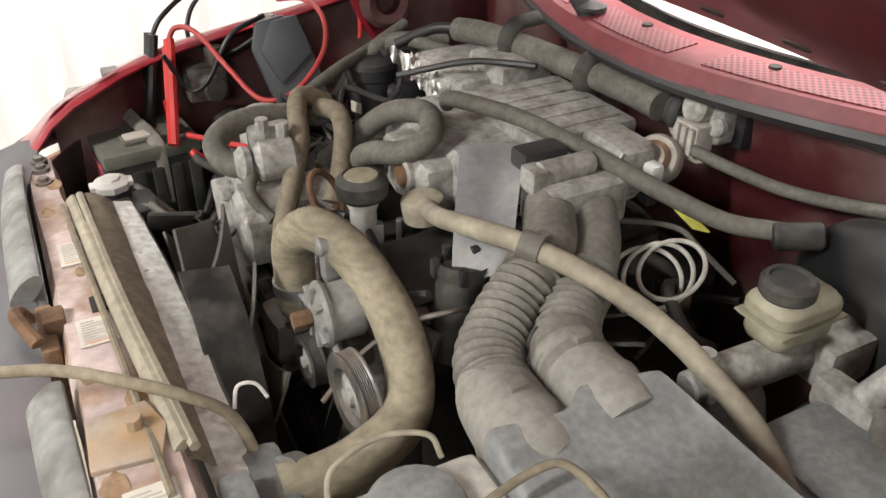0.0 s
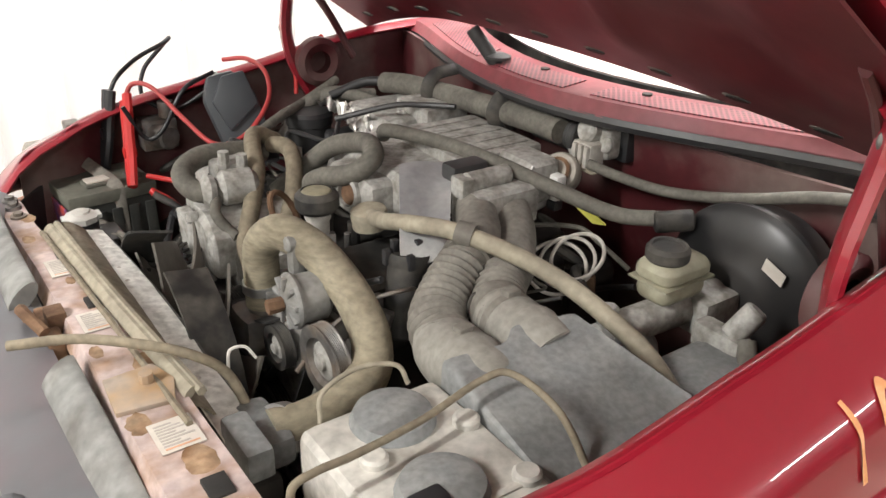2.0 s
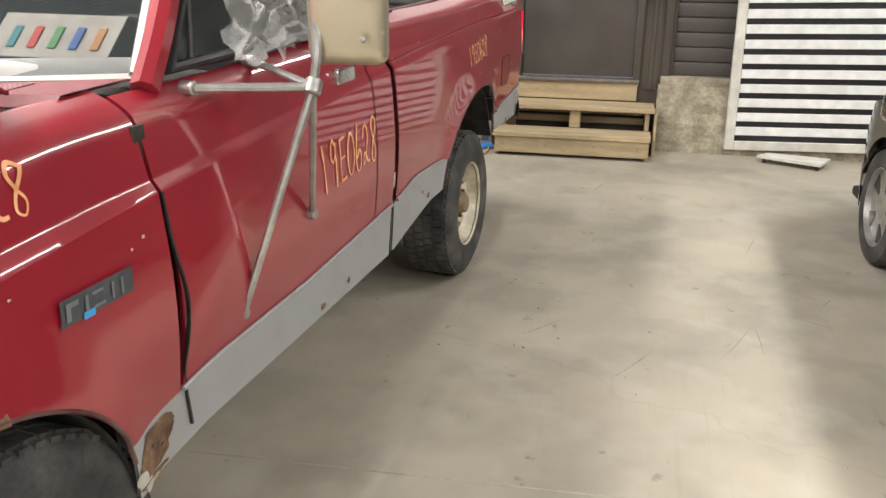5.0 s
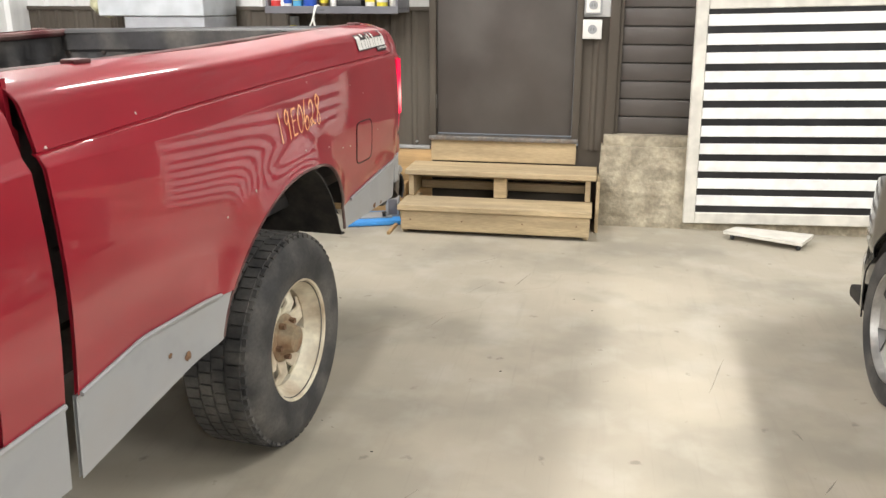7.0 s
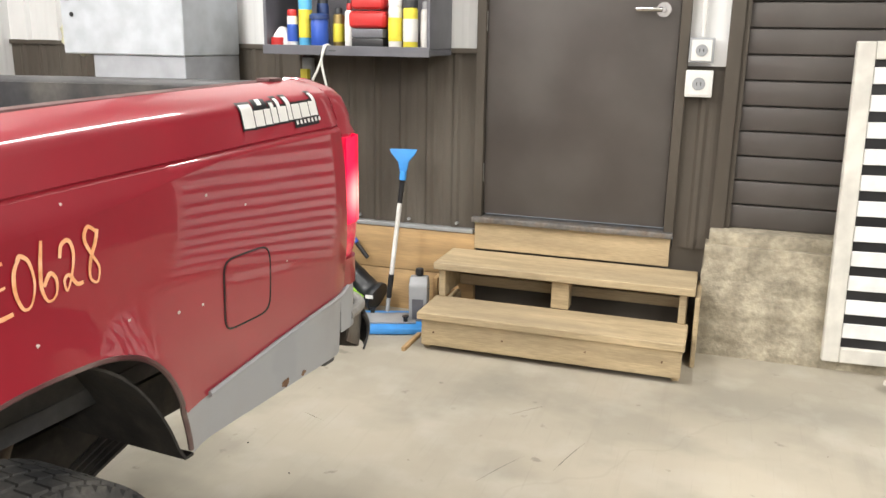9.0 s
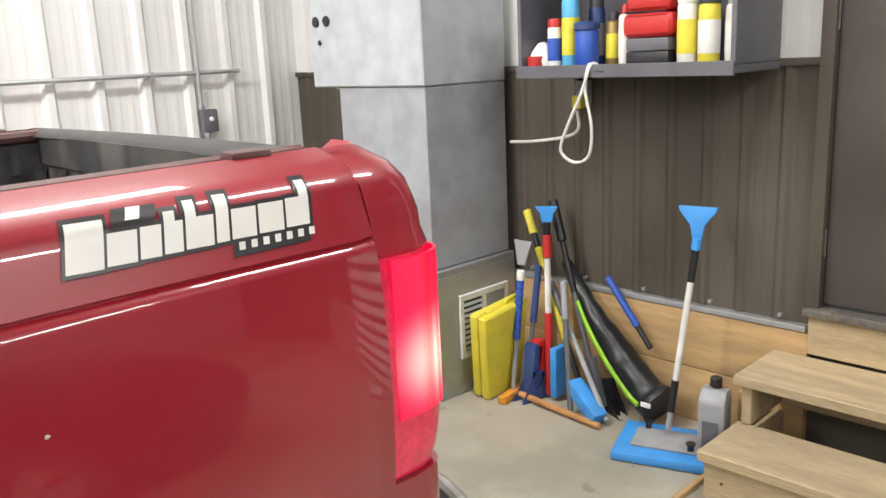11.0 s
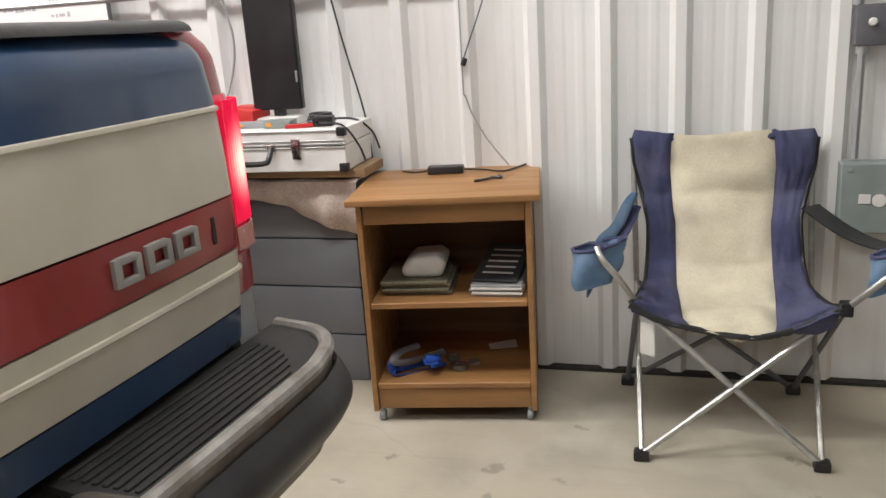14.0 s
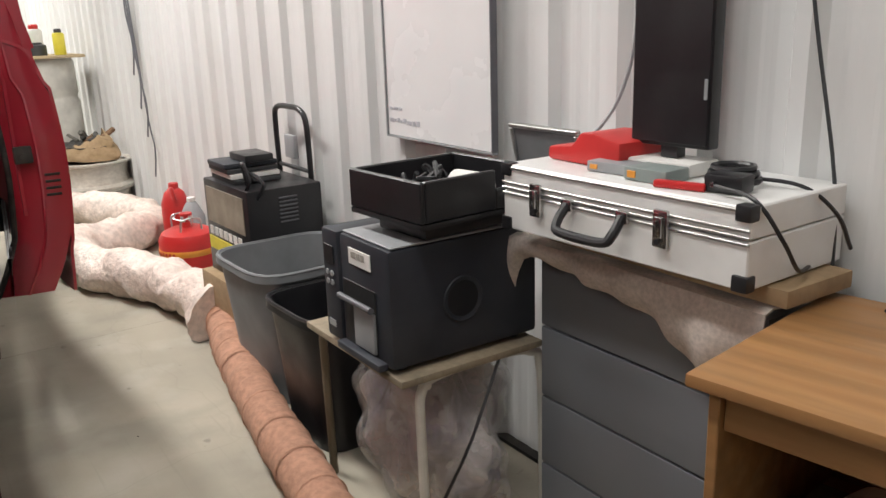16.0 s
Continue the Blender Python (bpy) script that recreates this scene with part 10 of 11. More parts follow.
for x in (0.035, CW - 0.035):
    for y in (0.03, CD - 0.03):
        part("caster", joined(cyl((x - 0.01, y, 0.021), (x + 0.01, y, 0.021), 0.020, 14, bev=0.004), cyl((x, y, 0.03), (x, y, 0.05), 0.008, 8)), C["grey"], cart)


def folded(name, label, x, y, z, w, d, n, material, group=""):
    ob = thing(name, label, name.replace("_", " "), CART @ pose(x, y, z, 0, 0, RNG.uniform(-8, 8)), group)
    for i in range(n):
        j = RNG.uniform(-0.01, 0.01)
        part("fold", box((j, j, i * 0.013), (w + j, d + j, i * 0.013 + 0.0125), 0.005), material, ob)
    return ob


folded("folded_cloth", "stack of folded olive cloths on the cart's shelf", 0.06, 0.08, 0.437, 0.23, 0.26, 4, C["cloth_olive"])
solid("towel", prism([(0, 0), (0.13, 0), (0.15, 0.05), (0.12, 0.075), (0.03, 0.07), (-0.01, 0.03)], 0.16, pose(0.13, 0.27, 0.4895, 90, 0, 0), 0.018, 3), C["paper"], "bundled white towel on the olive cloths", "towel", CART)
mags = thing("magazine_stack", "stack of thin magazines and metal plates on the shelf", "magazines", CART @ pose(0.36, 0.06, 0.437, 0, 0, -6))
for i in range(5):
    j = 0.006 * math.sin(i * 2.3)
    part("magazine", box((j, -j, i * 0.008), (0.17 + j, 0.26, i * 0.008 + 0.0072), 0.001, 1), C["paper"] if i % 2 else C["grey"], mags)
part("plate", moved(box((0, 0, 0), (0.155, 0.27, 0.003), 0.001, 1), pose(0.0, 0.03, 0.045, 12, 0, -6)), C["bin_dark"], mags, "tilted dark metal plate")
for i in range(5):
    part("plate_bar", moved(box((0.025, 0.05 + 0.04 * i, 0.0032), (0.13, 0.06 + 0.04 * i, 0.0042)), pose(0.0, 0.03, 0.045, 12, 0, -6)), C["paper"], mags)
for i in range(5):
    a = RNG.uniform(0, 3)
    pts = [(0.13 + 0.07 * math.cos(a + k) + 0.01 * k, 0.10 + 0.05 * math.sin(a * 1.7 + k * 1.3), 0.162 + 0.012 * i + 0.02 * math.sin(k + a)) for k in range(6)]
    solid("strap", tube(pts, 0.012, 6, 5, flat=0.35), C["royal"] if i < 4 else C["dark"], "tangled blue webbing strap on the bottom shelf", "strap", CART, "blue straps")
for k, (x, y, s) in enumerate(((0.30, 0.12, 0.03), (0.35, 0.16, 0.022), (0.27, 0.2, 0.026))):
    solid("metal_fitting", lathe([(s * 0.5, 0), (s, 0), (s, s * 0.6), (s * 0.5, s * 0.6), (s * 0.5, 0)], (x, y, 0.1485), (0, 0.1, 1), 12), M["steel"], "small steel fitting on the bottom shelf", "fitting", CART, "fittings")
solid("paper_scrap", quad_plate((0.40, 0.28, 0.150), (0.50, 0.30, 0.150), (0.49, 0.36, 0.156), (0.39, 0.33, 0.152), 0.001), C["paper"], "scrap of white paper on the bottom shelf", "paper", CART)
brick = thing("power_adapter", "black laptop power adapter with cable on the cart top", "power adapter", CART)
part("body", box((0.20, 0.36, 0.7945), (0.33, 0.41, 0.822), 0.006), M["black_clean"], brick)
part("cord", tube([(0.33, 0.385, 0.806), (0.40, 0.40, 0.799), (0.47, 0.36, 0.7985), (0.52, 0.42, 0.7985), (0.55, 0.47, 0.80)], 0.0035, 6, 6), M["black_clean"], brick)
part("cord", tube([(0.20, 0.385, 0.806), (0.15, 0.40, 0.799), (0.10, 0.43, 0.799)], 0.0035, 6, 6), M["black_clean"], brick)
solid("plug_cable", tube([(0.38, 0.20, 0.799), (0.42, 0.21, 0.802), (0.44, 0.25, 0.80), (0.47, 0.24, 0.8), (0.46, 0.28, 0.80)], 0.005, 6, 6), M["black_clean"], "short black plug cable on the cart top", "cable", CART)

# ---------- slate-grey box with cloth, metal case and clutter ----------
base = thing("storage_box", "slate-grey painted plank box beside the cart", "box")
for i in range(4):
    z0, z1 = 0.003 + i * 0.19, (i + 1) * 0.19
    part("plank", box((4.385, 3.495, z0), (5.0, 3.52, z1 - 0.003), 0.004), C["slate"], base)
    part("plank", box((4.385, 3.522, z0), (4.41, 3.69, z1 - 0.003), 0.004), C["slate"], base)
    part("plank", box((4.975, 3.522, z0), (5.0, 3.69, z1 - 0.003), 0.004), C["slate"], base)
part("lid", box((4.38, 3.49, 0.758), (5.005, 3.69, 0.775), 0.003, 1), C["slate"], base)
TILT = Matrix.Translation((4.40, 3.37, 0.845)) @ pose(0, 0, 0, 0, 0, 2)


def drape(u, v):
    x = 4.30 + 0.74 * u
    w = 0.012 * math.sin(17 * u + 4 * v) + 0.008 * math.sin(41 * u + 2)
    hang = 0.035 + 0.175 * u ** 1.5 + 0.012 * math.sin(9 * u) + 0.16 * max(0.0, 1 - u / 0.09)
    if v < 0.55:
        f = v / 0.55
        return (x, 3.68 - 0.235 * f, 0.779 + 0.022 * f + 0.004 * math.sin(20 * u))
    f = (v - 0.55) / 0.45
    return (x, 3.445 - 0.02 * math.sin(math.pi * f) + 0.03 * f + w * f, 0.80 - hang * f)


solid("cloth", surface(drape, span(0, 1, 48), span(0, 1, 16), 0.004), C["drape"], "dusty pinkish cloth draped over the slate-grey box", "cloth", None, "", 60)
solid("wooden_support", box((4.45, 3.46, 0.808), (5.07, 3.66, 0.842), 0.005), C["card"], "dusty board under the metal case", "board")
case = thing("aluminium_case", "silver aluminium flight case with chrome latches and black corners", "case", TILT)
KW, KD, KH = 0.635, 0.30, 0.148
part("tray", box((0, 0, 0), (KW, KD, 0.088), 0.003, 1), C["case"], case)
part("lid", box((0, 0, 0.0905), (KW, KD, KH), 0.003, 1), C["case"], case)
for z in (0.080, 0.092, 0.104, KH - 0.01):
    part("ridge", box((-0.002, -0.004, z), (KW + 0.002, -0.0003, z + 0.006), 0.0015, 1), M["alu"], case)
for x in (0.0, KW - 0.024):
    for z in (0.0, KH - 0.024):
        part("corner", box((x - 0.004, -0.006, z - 0.002), (x + 0.028, 0.022, z + 0.028), 0.005), M["black_clean"], case, "black plastic corner")
for x in (0.10, 0.44):
    latch = part("latch", box((x, -0.014, 0.045), (x + 0.034, -0.0045, 0.118), 0.005), M["chrome"], case, "chrome latch")
    part("hook", box((x + 0.008, -0.021, 0.065), (x + 0.026, -0.0145, 0.105), 0.003), M["chrome"], latch)
    part("keyhole", cyl((x + 0.017, -0.0215, 0.058), (x + 0.017, -0.0145, 0.058), 0.006, 12), M["black_clean"], latch)
handle = part("handle", tube([(0.215, -0.012, 0.088), (0.215, -0.04, 0.055), (0.235, -0.05, 0.040), (0.345, -0.05, 0.040), (0.365, -0.04, 0.055), (0.365, -0.012, 0.088)], 0.010, 10, 5), M["black_clean"], case, "black carrying handle")
for x in (0.20, 0.35):
    part("mount", box((x, -0.016, 0.075), (x + 0.03, -0.005, 0.10), 0.004), M["chrome"], handle)
CT = TILT @ Matrix.Translation((0, 0, KH + 0.001))


def on_case(name, label, cat, x, y, turn=0.0, dz=0.0):
    return thing(name, label, cat, CT @ pose(x, y, dz, 0, 0, turn))


ch = on_case("battery_charger", "red battery charger on the metal case", "charger", 0.03, 0.13, -4)
part("body", prism([(0, 0), (0.23, 0), (0.23, 0.058), (0.15, 0.072), (0.11, 0.070), (0.08, 0.038), (0, 0.030)], 0.13, pose(0, 0.11, 0, 90, 0, 0), 0.008), M["red_pl"], ch)
part("slot", box((0.085, -0.004, 0.03), (0.115, 0.06, 0.062), 0.004), M["black_clean"], ch)
part("guard", box((0.13, -0.004, 0.012), (0.19, 0.0, 0.046), 0.002, 1), C["orange"], ch)
for x, y, w, d, h, m, lab in ((0.20, 0.06, 0.11, 0.07, 0.022, "grey", "grey tool battery lying on the metal case"), (0.32, 0.04, 0.10, 0.075, 0.026, "box_green", "grey-green tool battery lying on the metal case")):
    bt = on_case("battery", lab, "battery", x, y, 3)
    part("body", box((0, 0, 0), (w, d, h), 0.004), C[m], bt)
    part("terminal", box((0.01, -0.003, 0.006), (0.03, 0.0, h - 0.006), 0.001, 1), C["orange"], bt)
rp = on_case("pen_case", "thin red plastic holder on the metal case", "holder", 0.41, 0.02, 14)
part("body", box((0, 0, 0), (0.10, 0.018, 0.014), 0.004), M["red_pl"], rp)
mon = on_case("monitor", "black flat panel standing upright on a white foot", "monitor", 0.26, 0.14, 3)
part("foot", box((-0.01, -0.02, 0), (0.15, 0.08, 0.028), 0.006), C["whitep"], mon, "white plastic foot")
part("neck", box((0.05, 0.02, 0.029), (0.09, 0.05, 0.06), 0.003), M["black_clean"], mon)
part("panel", box((-0.025, 0.018, 0.052), (0.165, 0.052, 0.72), 0.006), M["black_clean"], mon, "glossy black panel edge-framed")
part("bezel", box((-0.02, 0.0145, 0.06), (0.16, 0.0175, 0.71), 0.001, 1), C["slat_gap"], mon)
part("button", box((0.150, 0.013, 0.15), (0.158, 0.0144, 0.19), 0.0005, 1), C["grey"], mon)
for i in range(3):
    c = CT @ Vector((0.50, 0.14, 0.008))
    pts = [(c.x + (0.05 - 0.006 * i) * math.cos(k * 1.05 + i), c.y + (0.045 - 0.004 * i) * math.sin(k * 1.05 + i), c.z + 0.004 + 0.011 * i) for k in range(6)]
    solid("cable_coil", tube(pts, 0.006, 6, 6, closed=True), M["black_clean"], "coiled black cable on the metal case", "cable", None, "coiled cables")
tp = on_case("power_adapter", "black wall plug adapter on the metal case", "power adapter", 0.50, 0.05, 8)
part("body", box((0, 0, 0), (0.075, 0.05, 0.035), 0.008), M["black_clean"], tp)
part("prong", box((0.02, -0.012, 0.012), (0.026, -0.0003, 0.022)), M["chrome"], tp)
cable([(4.93, 3.43, 1.01), (5.02, 3.42, 1.0), (5.06, 3.45, 0.93), (5.06, 3.50, 0.87), (5.02, 3.60, 0.85)], 0.004, None, "thin black cable over the metal case's edge")
cable([(4.90, 3.53, 1.01), (5.0, 3.58, 1.0), (5.05, 3.62, 0.95), (5.06, 3.66, 0.88)], 0.004, None, "thin black cable over the metal case's edge")
cable([(4.345, 3.40, 0.51), (4.40, 3.26, 0.33), (4.38, 3.17, 0.15), (4.36, 3.14, 0.006)], 0.004, None, "thin black cable hanging to the floor")

lid = thing("picture_case", "open silver-framed case lid behind the printer", "case lid", pose(4.14, 3.655, 0.80, 14, 0, 0))
part("panel", box((0.012, 0.0, 0.012), (0.248, 0.006, 0.238)), C["bin_grey"], lid)
for lo, hi in (((0, -0.006, 0), (0.26, 0.010, 0.0115)), ((0, -0.006, 0.2385), (0.26, 0.010, 0.25)), ((0, -0.006, 0.012), (0.0115, 0.010, 0.238)), ((0.2485, -0.006, 0.012), (0.26, 0.010, 0.238))):
    part("frame", box(lo, hi, 0.002, 1), M["alu"], lid)

# ---------- label printer on its tubular stand ----------
stand = thing("tubular_stand", "beige tubular steel stand with a worn board top", "stand")
for x in (3.81, 4.33):
    part("leg_frame", tube([(x, 3.17, 0.0), (x, 3.165, 0.36), (x, 3.17, 0.46), (x, 3.22, 0.492), (x, 3.42, 0.494), (x, 3.50, 0.48), (x, 3.54, 0.42), (x, 3.55, 0.0)], 0.0125, 10, 5), mat("olive_stand_enamel", (0.16, 0.13, 0.085), 0.45, 0.2, 0.2, 9, 0.08, 60, (0.08, 0.06, 0.04), 0.5, 9) if x < 4 else C["frame_white"], stand)
part("rail", cyl((3.81, 3.19, 0.47), (4.33, 3.19, 0.47), 0.010, 10), C["frame_white"], stand)
part("board", box((3.85, 3.10, 0.497), (4.36, 3.52, 0.516), 0.004), mat("dusty_particle_board", (0.30, 0.245, 0.17), 0.75, 0, 0.2, 8, 0.2, 90, (0.18, 0.15, 0.11), 0.6, 9), stand, "worn particle board")
pr = thing("label_printer", "dusty navy-black industrial label printer on a stand", "printer", pose(4.0, 3.10, 0.517, 0, 0, 0))
part("body", box((0.085, 0.0, 0.012), (0.325, 0.43, 0.30), 0.012), C["printer"], pr)
part("control_column", box((0.0, -0.006, 0.012), (0.083, 0.43, 0.302), 0.010), C["printer"], pr)
part("display", box((0.018, -0.0095, 0.215), (0.066, -0.0065, 0.262), 0.001, 1), C["slat_gap"], pr)
for i in range(2):
    for j in range(2):
        part("button", cyl((0.03 + 0.024 * i, -0.0065, 0.165 + 0.024 * j), (0.03 + 0.024 * i, -0.011, 0.165 + 0.024 * j), 0.008, 12, bev=0.002), C["grey"], pr)
part("name_plate", box((0.02, -0.0085, 0.045), (0.055, -0.0065, 0.062)), C["grey"], pr)
bay = part("front_recess", box((0.105, -0.003, 0.03), (0.26, -0.0003, 0.19), 0.001, 1), C["slat_gap"], pr)
part("feed_plate", box((0.165, -0.012, 0.035), (0.262, -0.0035, 0.135), 0.003), C["grey"], bay, "brushed grey feed plate")
part("feed_bar", cyl((0.11, -0.02, 0.15), (0.27, -0.02, 0.15), 0.008, 10), C["dark"], bay)
part("tear_bar", box((0.10, -0.03, 0.012), (0.31, -0.004, 0.03), 0.004), C["printer"], bay)
part("label", box((0.14, -0.0035, 0.235), (0.245, -0.0005, 0.275), 0.0005, 1), C["paper"], pr, "white paper label with bars")
for i in range(9):
    part("label_bar", box((0.155 + 0.007 * i, -0.0048, 0.252), (0.158 + 0.007 * i + 0.002 * (i % 3), -0.0036, 0.268)), M["ink"], pr)
part("hand_hole", cyl((0.3255, 0.20, 0.15), (0.3262, 0.20, 0.15), 0.055, 24), C["slat_gap"], pr, "round finger opening")
part("hand_grip", lathe([(0.045, 0), (0.055, 0.003), (0.058, 0.0), (0.055, -0.003), (0.045, 0)], (0.327, 0.20, 0.15), (1, 0, 0), 24), C["printer"], pr)
part("top_panel", box((0.09, 0.01, 0.301), (0.32, 0.42, 0.306), 0.002, 1), C["grey"], pr, "dusty grey top plate")
for x in (0.03, 0.29):
    part("foot", joined(cyl((x, 0.04, 0), (x, 0.04, 0.012), 0.015, 10), cyl((x, 0.38, 0), (x, 0.38, 0.012), 0.015, 10)), M["black_clean"], pr)
tray = thing("black_tray", "open black plastic tray on top of the printer", "tray", pose(4.085, 3.14, 0.826, 0, 0, 4))
part("base", prism([(0.06, 0.04), (0.25, 0.04), (0.25, 0.28), (0.06, 0.28)], 0.035, None, 0.008), M["black_clean"], tray)
part("floor_panel", box((0.0, 0.0, 0.036), (0.29, 0.33, 0.05), 0.004), M["black_clean"], tray)
for lo, hi in (((0, 0, 0.051), (0.29, 0.014, 0.145)), ((0, 0.316, 0.051), (0.29, 0.33, 0.145)), ((0, 0.015, 0.051), (0.014, 0.315, 0.145)), ((0.276, 0.015, 0.051), (0.29, 0.22, 0.145)), ((0.276, 0.221, 0.051), (0.29, 0.315, 0.10))):
    part("wall", box(lo, hi, 0.003, 1), M["black_clean"], tray)
for _ in range(5):
    solid("cable", tube([(4.16 + 0.10 * RNG.random(), 3.22 + 0.12 * RNG.random(), 0.885 + 0.09 * RNG.random()) for _ in range(6)], 0.006, 6, 5), M["black_clean"], "tangled black cable lying in the tray", "cable", None, "tray cables")
solid("paper_roll", cyl((4.25, 3.34, 0.93), (4.35, 3.36, 0.93), 0.035, 18, bev=0.004), C["paper"], "white paper roll in the black tray", "paper roll")


def sack(u, v):
    a, h = 2 * math.pi * u, v
    r = 0.9 + 0.16 * math.sin(3 * a + 5 * h) + 0.09 * math.sin(7 * a - 9 * h) + 0.05 * math.sin(15 * a + 13 * h)
    k = math.sin(math.pi * (0.08 + 0.84 * h)) ** 0.35
    return (4.08 + 0.27 * r * k * math.cos(a), 3.365 + 0.185 * r * k * math.sin(a), 0.006 + 0.465 * h)


sk = thing("plastic_bag", "clear crumpled plastic bag filled with cloth below the printer", "bag")
part("film", surface(sack, span(0, 1, 60), span(0, 1, 26)), C["film"], sk, "clear shiny film", 60)
part("filling", surface(lambda u, v: tuple(Vector((4.08, 3.36, 0.22)) + (Vector(sack(u, v)) - Vector((4.08, 3.36, 0.22))) * 0.9), span(0, 1, 40), span(0, 1, 16)), mat("pale_mixed_cloth", (0.60, 0.53, 0.48), 0.9, 0, 0.15, 5, 0.5, 40, (0.20, 0.20, 0.36), 0.7, 3, dist=0.01), sk, "pale and blue cloth", 60)

# ---------- bins, duct and the things along the far wall ----------


def bin_(label, x, y, w, d, h, material, turn=0.0, taper=0.78):
    ob = thing("plastic_bin", label, "bin", pose(x, y, 0.002, 0, 0, turn))

    def ring(v, off):
        k = taper + (1 - taper) * v
        return [(sx * (w / 2 - off) * k, sy * (d / 2 - off) * k) for sx, sy in ((-1, -1), (1, -1), (1, 1), (-1, 1))]

    def rounded(v, off, u):
        k = taper + (1 - taper) * v
        a = 2 * math.pi * u
        c, s = math.cos(a), math.sin(a)
        n = 5.0
        q = (abs(c) ** n + abs(s) ** n) ** (-1 / n)
        return ((w / 2 - off) * k * c * q, (d / 2 - off) * k * s * q)
    prof = [(0.0, 0.10, 0.0), (0.0, 0.0, 0.0), (1.0, 0.0, h), (1.0, -0.014, h), (1.0, -0.016, h - 0.025), (1.0, -0.012, h - 0.026)]
    part("shell", surface(lambda u, v: (*rounded(prof[v][0], prof[v][1], u), prof[v][2]), span(0, 1, 48), range(1, 6), 0.004), material, ob)
    part("base", surface(lambda u, v: (*[c * v for c in rounded(0.02, 0.004, u)], 0.012), span(0, 1, 32), (0.02, 0.5, 1.0), 0.004), material, ob)
    part("rim", tube([(*rounded(1.0, -0.010, u), h) for u in span(0, 1, 40)][:-1], 0.007, 6, 1, closed=True), material, ob)
    return ob


bin_("grey plastic storage bin without a lid, empty", 3.125, 3.39, 0.46, 0.46, 0.50, C["bin_grey"], 2)
bin_("small charcoal plastic bin beside the grey one", 3.565, 3.345, 0.38, 0.37, 0.455, M["black_clean"], 2, 0.80)
DUCT = [(4.75, 2.93, 0.085), (4.3, 2.975, 0.085), (4.0, 3.02, 0.085), (3.6, 3.075, 0.085), (3.2, 3.14, 0.085), (2.88, 3.20, 0.085), (2.55, 3.28, 0.085), (2.40, 3.31, 0.085)]
duct = thing("ventilation_duct", "limp salmon cloth duct lying along the floor", "duct")
part("cloth", tube(DUCT, 0.076, 18, 14, lambda s: 0.97 + 0.03 * math.sin(s * 150) + 0.05 * max(0.0, math.sin(s * 37)) ** 6), C["duct"], duct, "salmon cloth", 60)
LINE = smooth_path([Vector(p) for p in DUCT], 6)
for k in range(2, len(LINE) - 2, 3):
    part("hoop", lathe([(0.0750, -0.005), (0.0782, 0.0), (0.0750, 0.005)], LINE[k], LINE[k + 1] - LINE[k - 1], 20), C["duct"], duct)
SLEEVE = [(2.50, 3.29, 0.10), (2.28, 3.30, 0.11), (2.05, 3.25, 0.12), (1.72, 3.15, 0.12), (1.42, 3.02, 0.11), (1.12, 2.96, 0.11), (0.90, 3.02, 0.12), (0.82, 3.16, 0.12), (0.80, 3.32, 0.12), (0.58, 3.50, 0.12), (0.28, 3.52, 0.13), (-0.02, 3.42, 0.12), (-0.36, 3.17, 0.12), (-0.66, 2.93, 0.12), (-1.0, 2.7, 0.12)]


def crumple(bm, amp, f=9.0):
    for v in bm.verts:
        n = noise.noise_vector(v.co * f) * amp + noise.noise_vector(v.co * f * 3.1) * amp * 0.45
        v.co += n
        v.co.z = max(0.004, v.co.z)
    return bm


solid("plastic_sleeve", crumple(tube(SLEEVE, 0.115, 28, 16, lambda s: 1.0 + (0.25 if s < 0.02 else 0)), 0.034, 6), C["sleeve"], "crumpled whitish plastic sleeve round the duct", "sleeve", None, "", 70)

gas = thing("gas_cylinder", "small red refrigerant cylinder with a yellow band", "gas cylinder", Matrix.Translation((1.50, 3.47, 0.0)) @ Matrix.Diagonal((1.14, 1.14, 0.88, 1)))
part("body", lathe([(0, 0.0), (0.10, 0.0), (0.125, 0.015), (0.135, 0.04), (0.135, 0.25), (0.12, 0.29), (0.08, 0.315), (0, 0.32)], seg=32), M["red_pl"], gas)
part("band", lathe([(0.1355, 0.165), (0.1365, 0.167), (0.1365, 0.20), (0.1355, 0.202)], seg=32), C["orange"], gas, "orange-yellow band")
for i in range(14):
    a = math.radians(196 + i * 9.0)
    part("band_mark", moved(box((0.1368, -0.006, 0.174), (0.1374, 0.005, 0.193)), pose(0, 0, 0, 0, 0, math.degrees(a))), M["red_pl"], gas)
part("valve", lathe([(0, 0.32), (0.022, 0.32), (0.018, 0.35), (0.012, 0.352), (0.012, 0.385), (0.03, 0.39), (0.03, 0.405), (0, 0.41)], seg=14), M["red_pl"], gas)
for s in (-1, 1):
    part("collar_wire", tube([(s * 0.07, -0.05, 0.31), (s * 0.078, -0.04, 0.38), (s * 0.07, 0.04, 0.38), (s * 0.068, 0.05, 0.31)], 0.005, 6, 5), M["alu"], gas)
part("collar_wire", tube([(-0.078, -0.03, 0.375), (0.0, -0.055, 0.378), (0.078, -0.03, 0.375)], 0.005, 6, 5), M["alu"], gas)

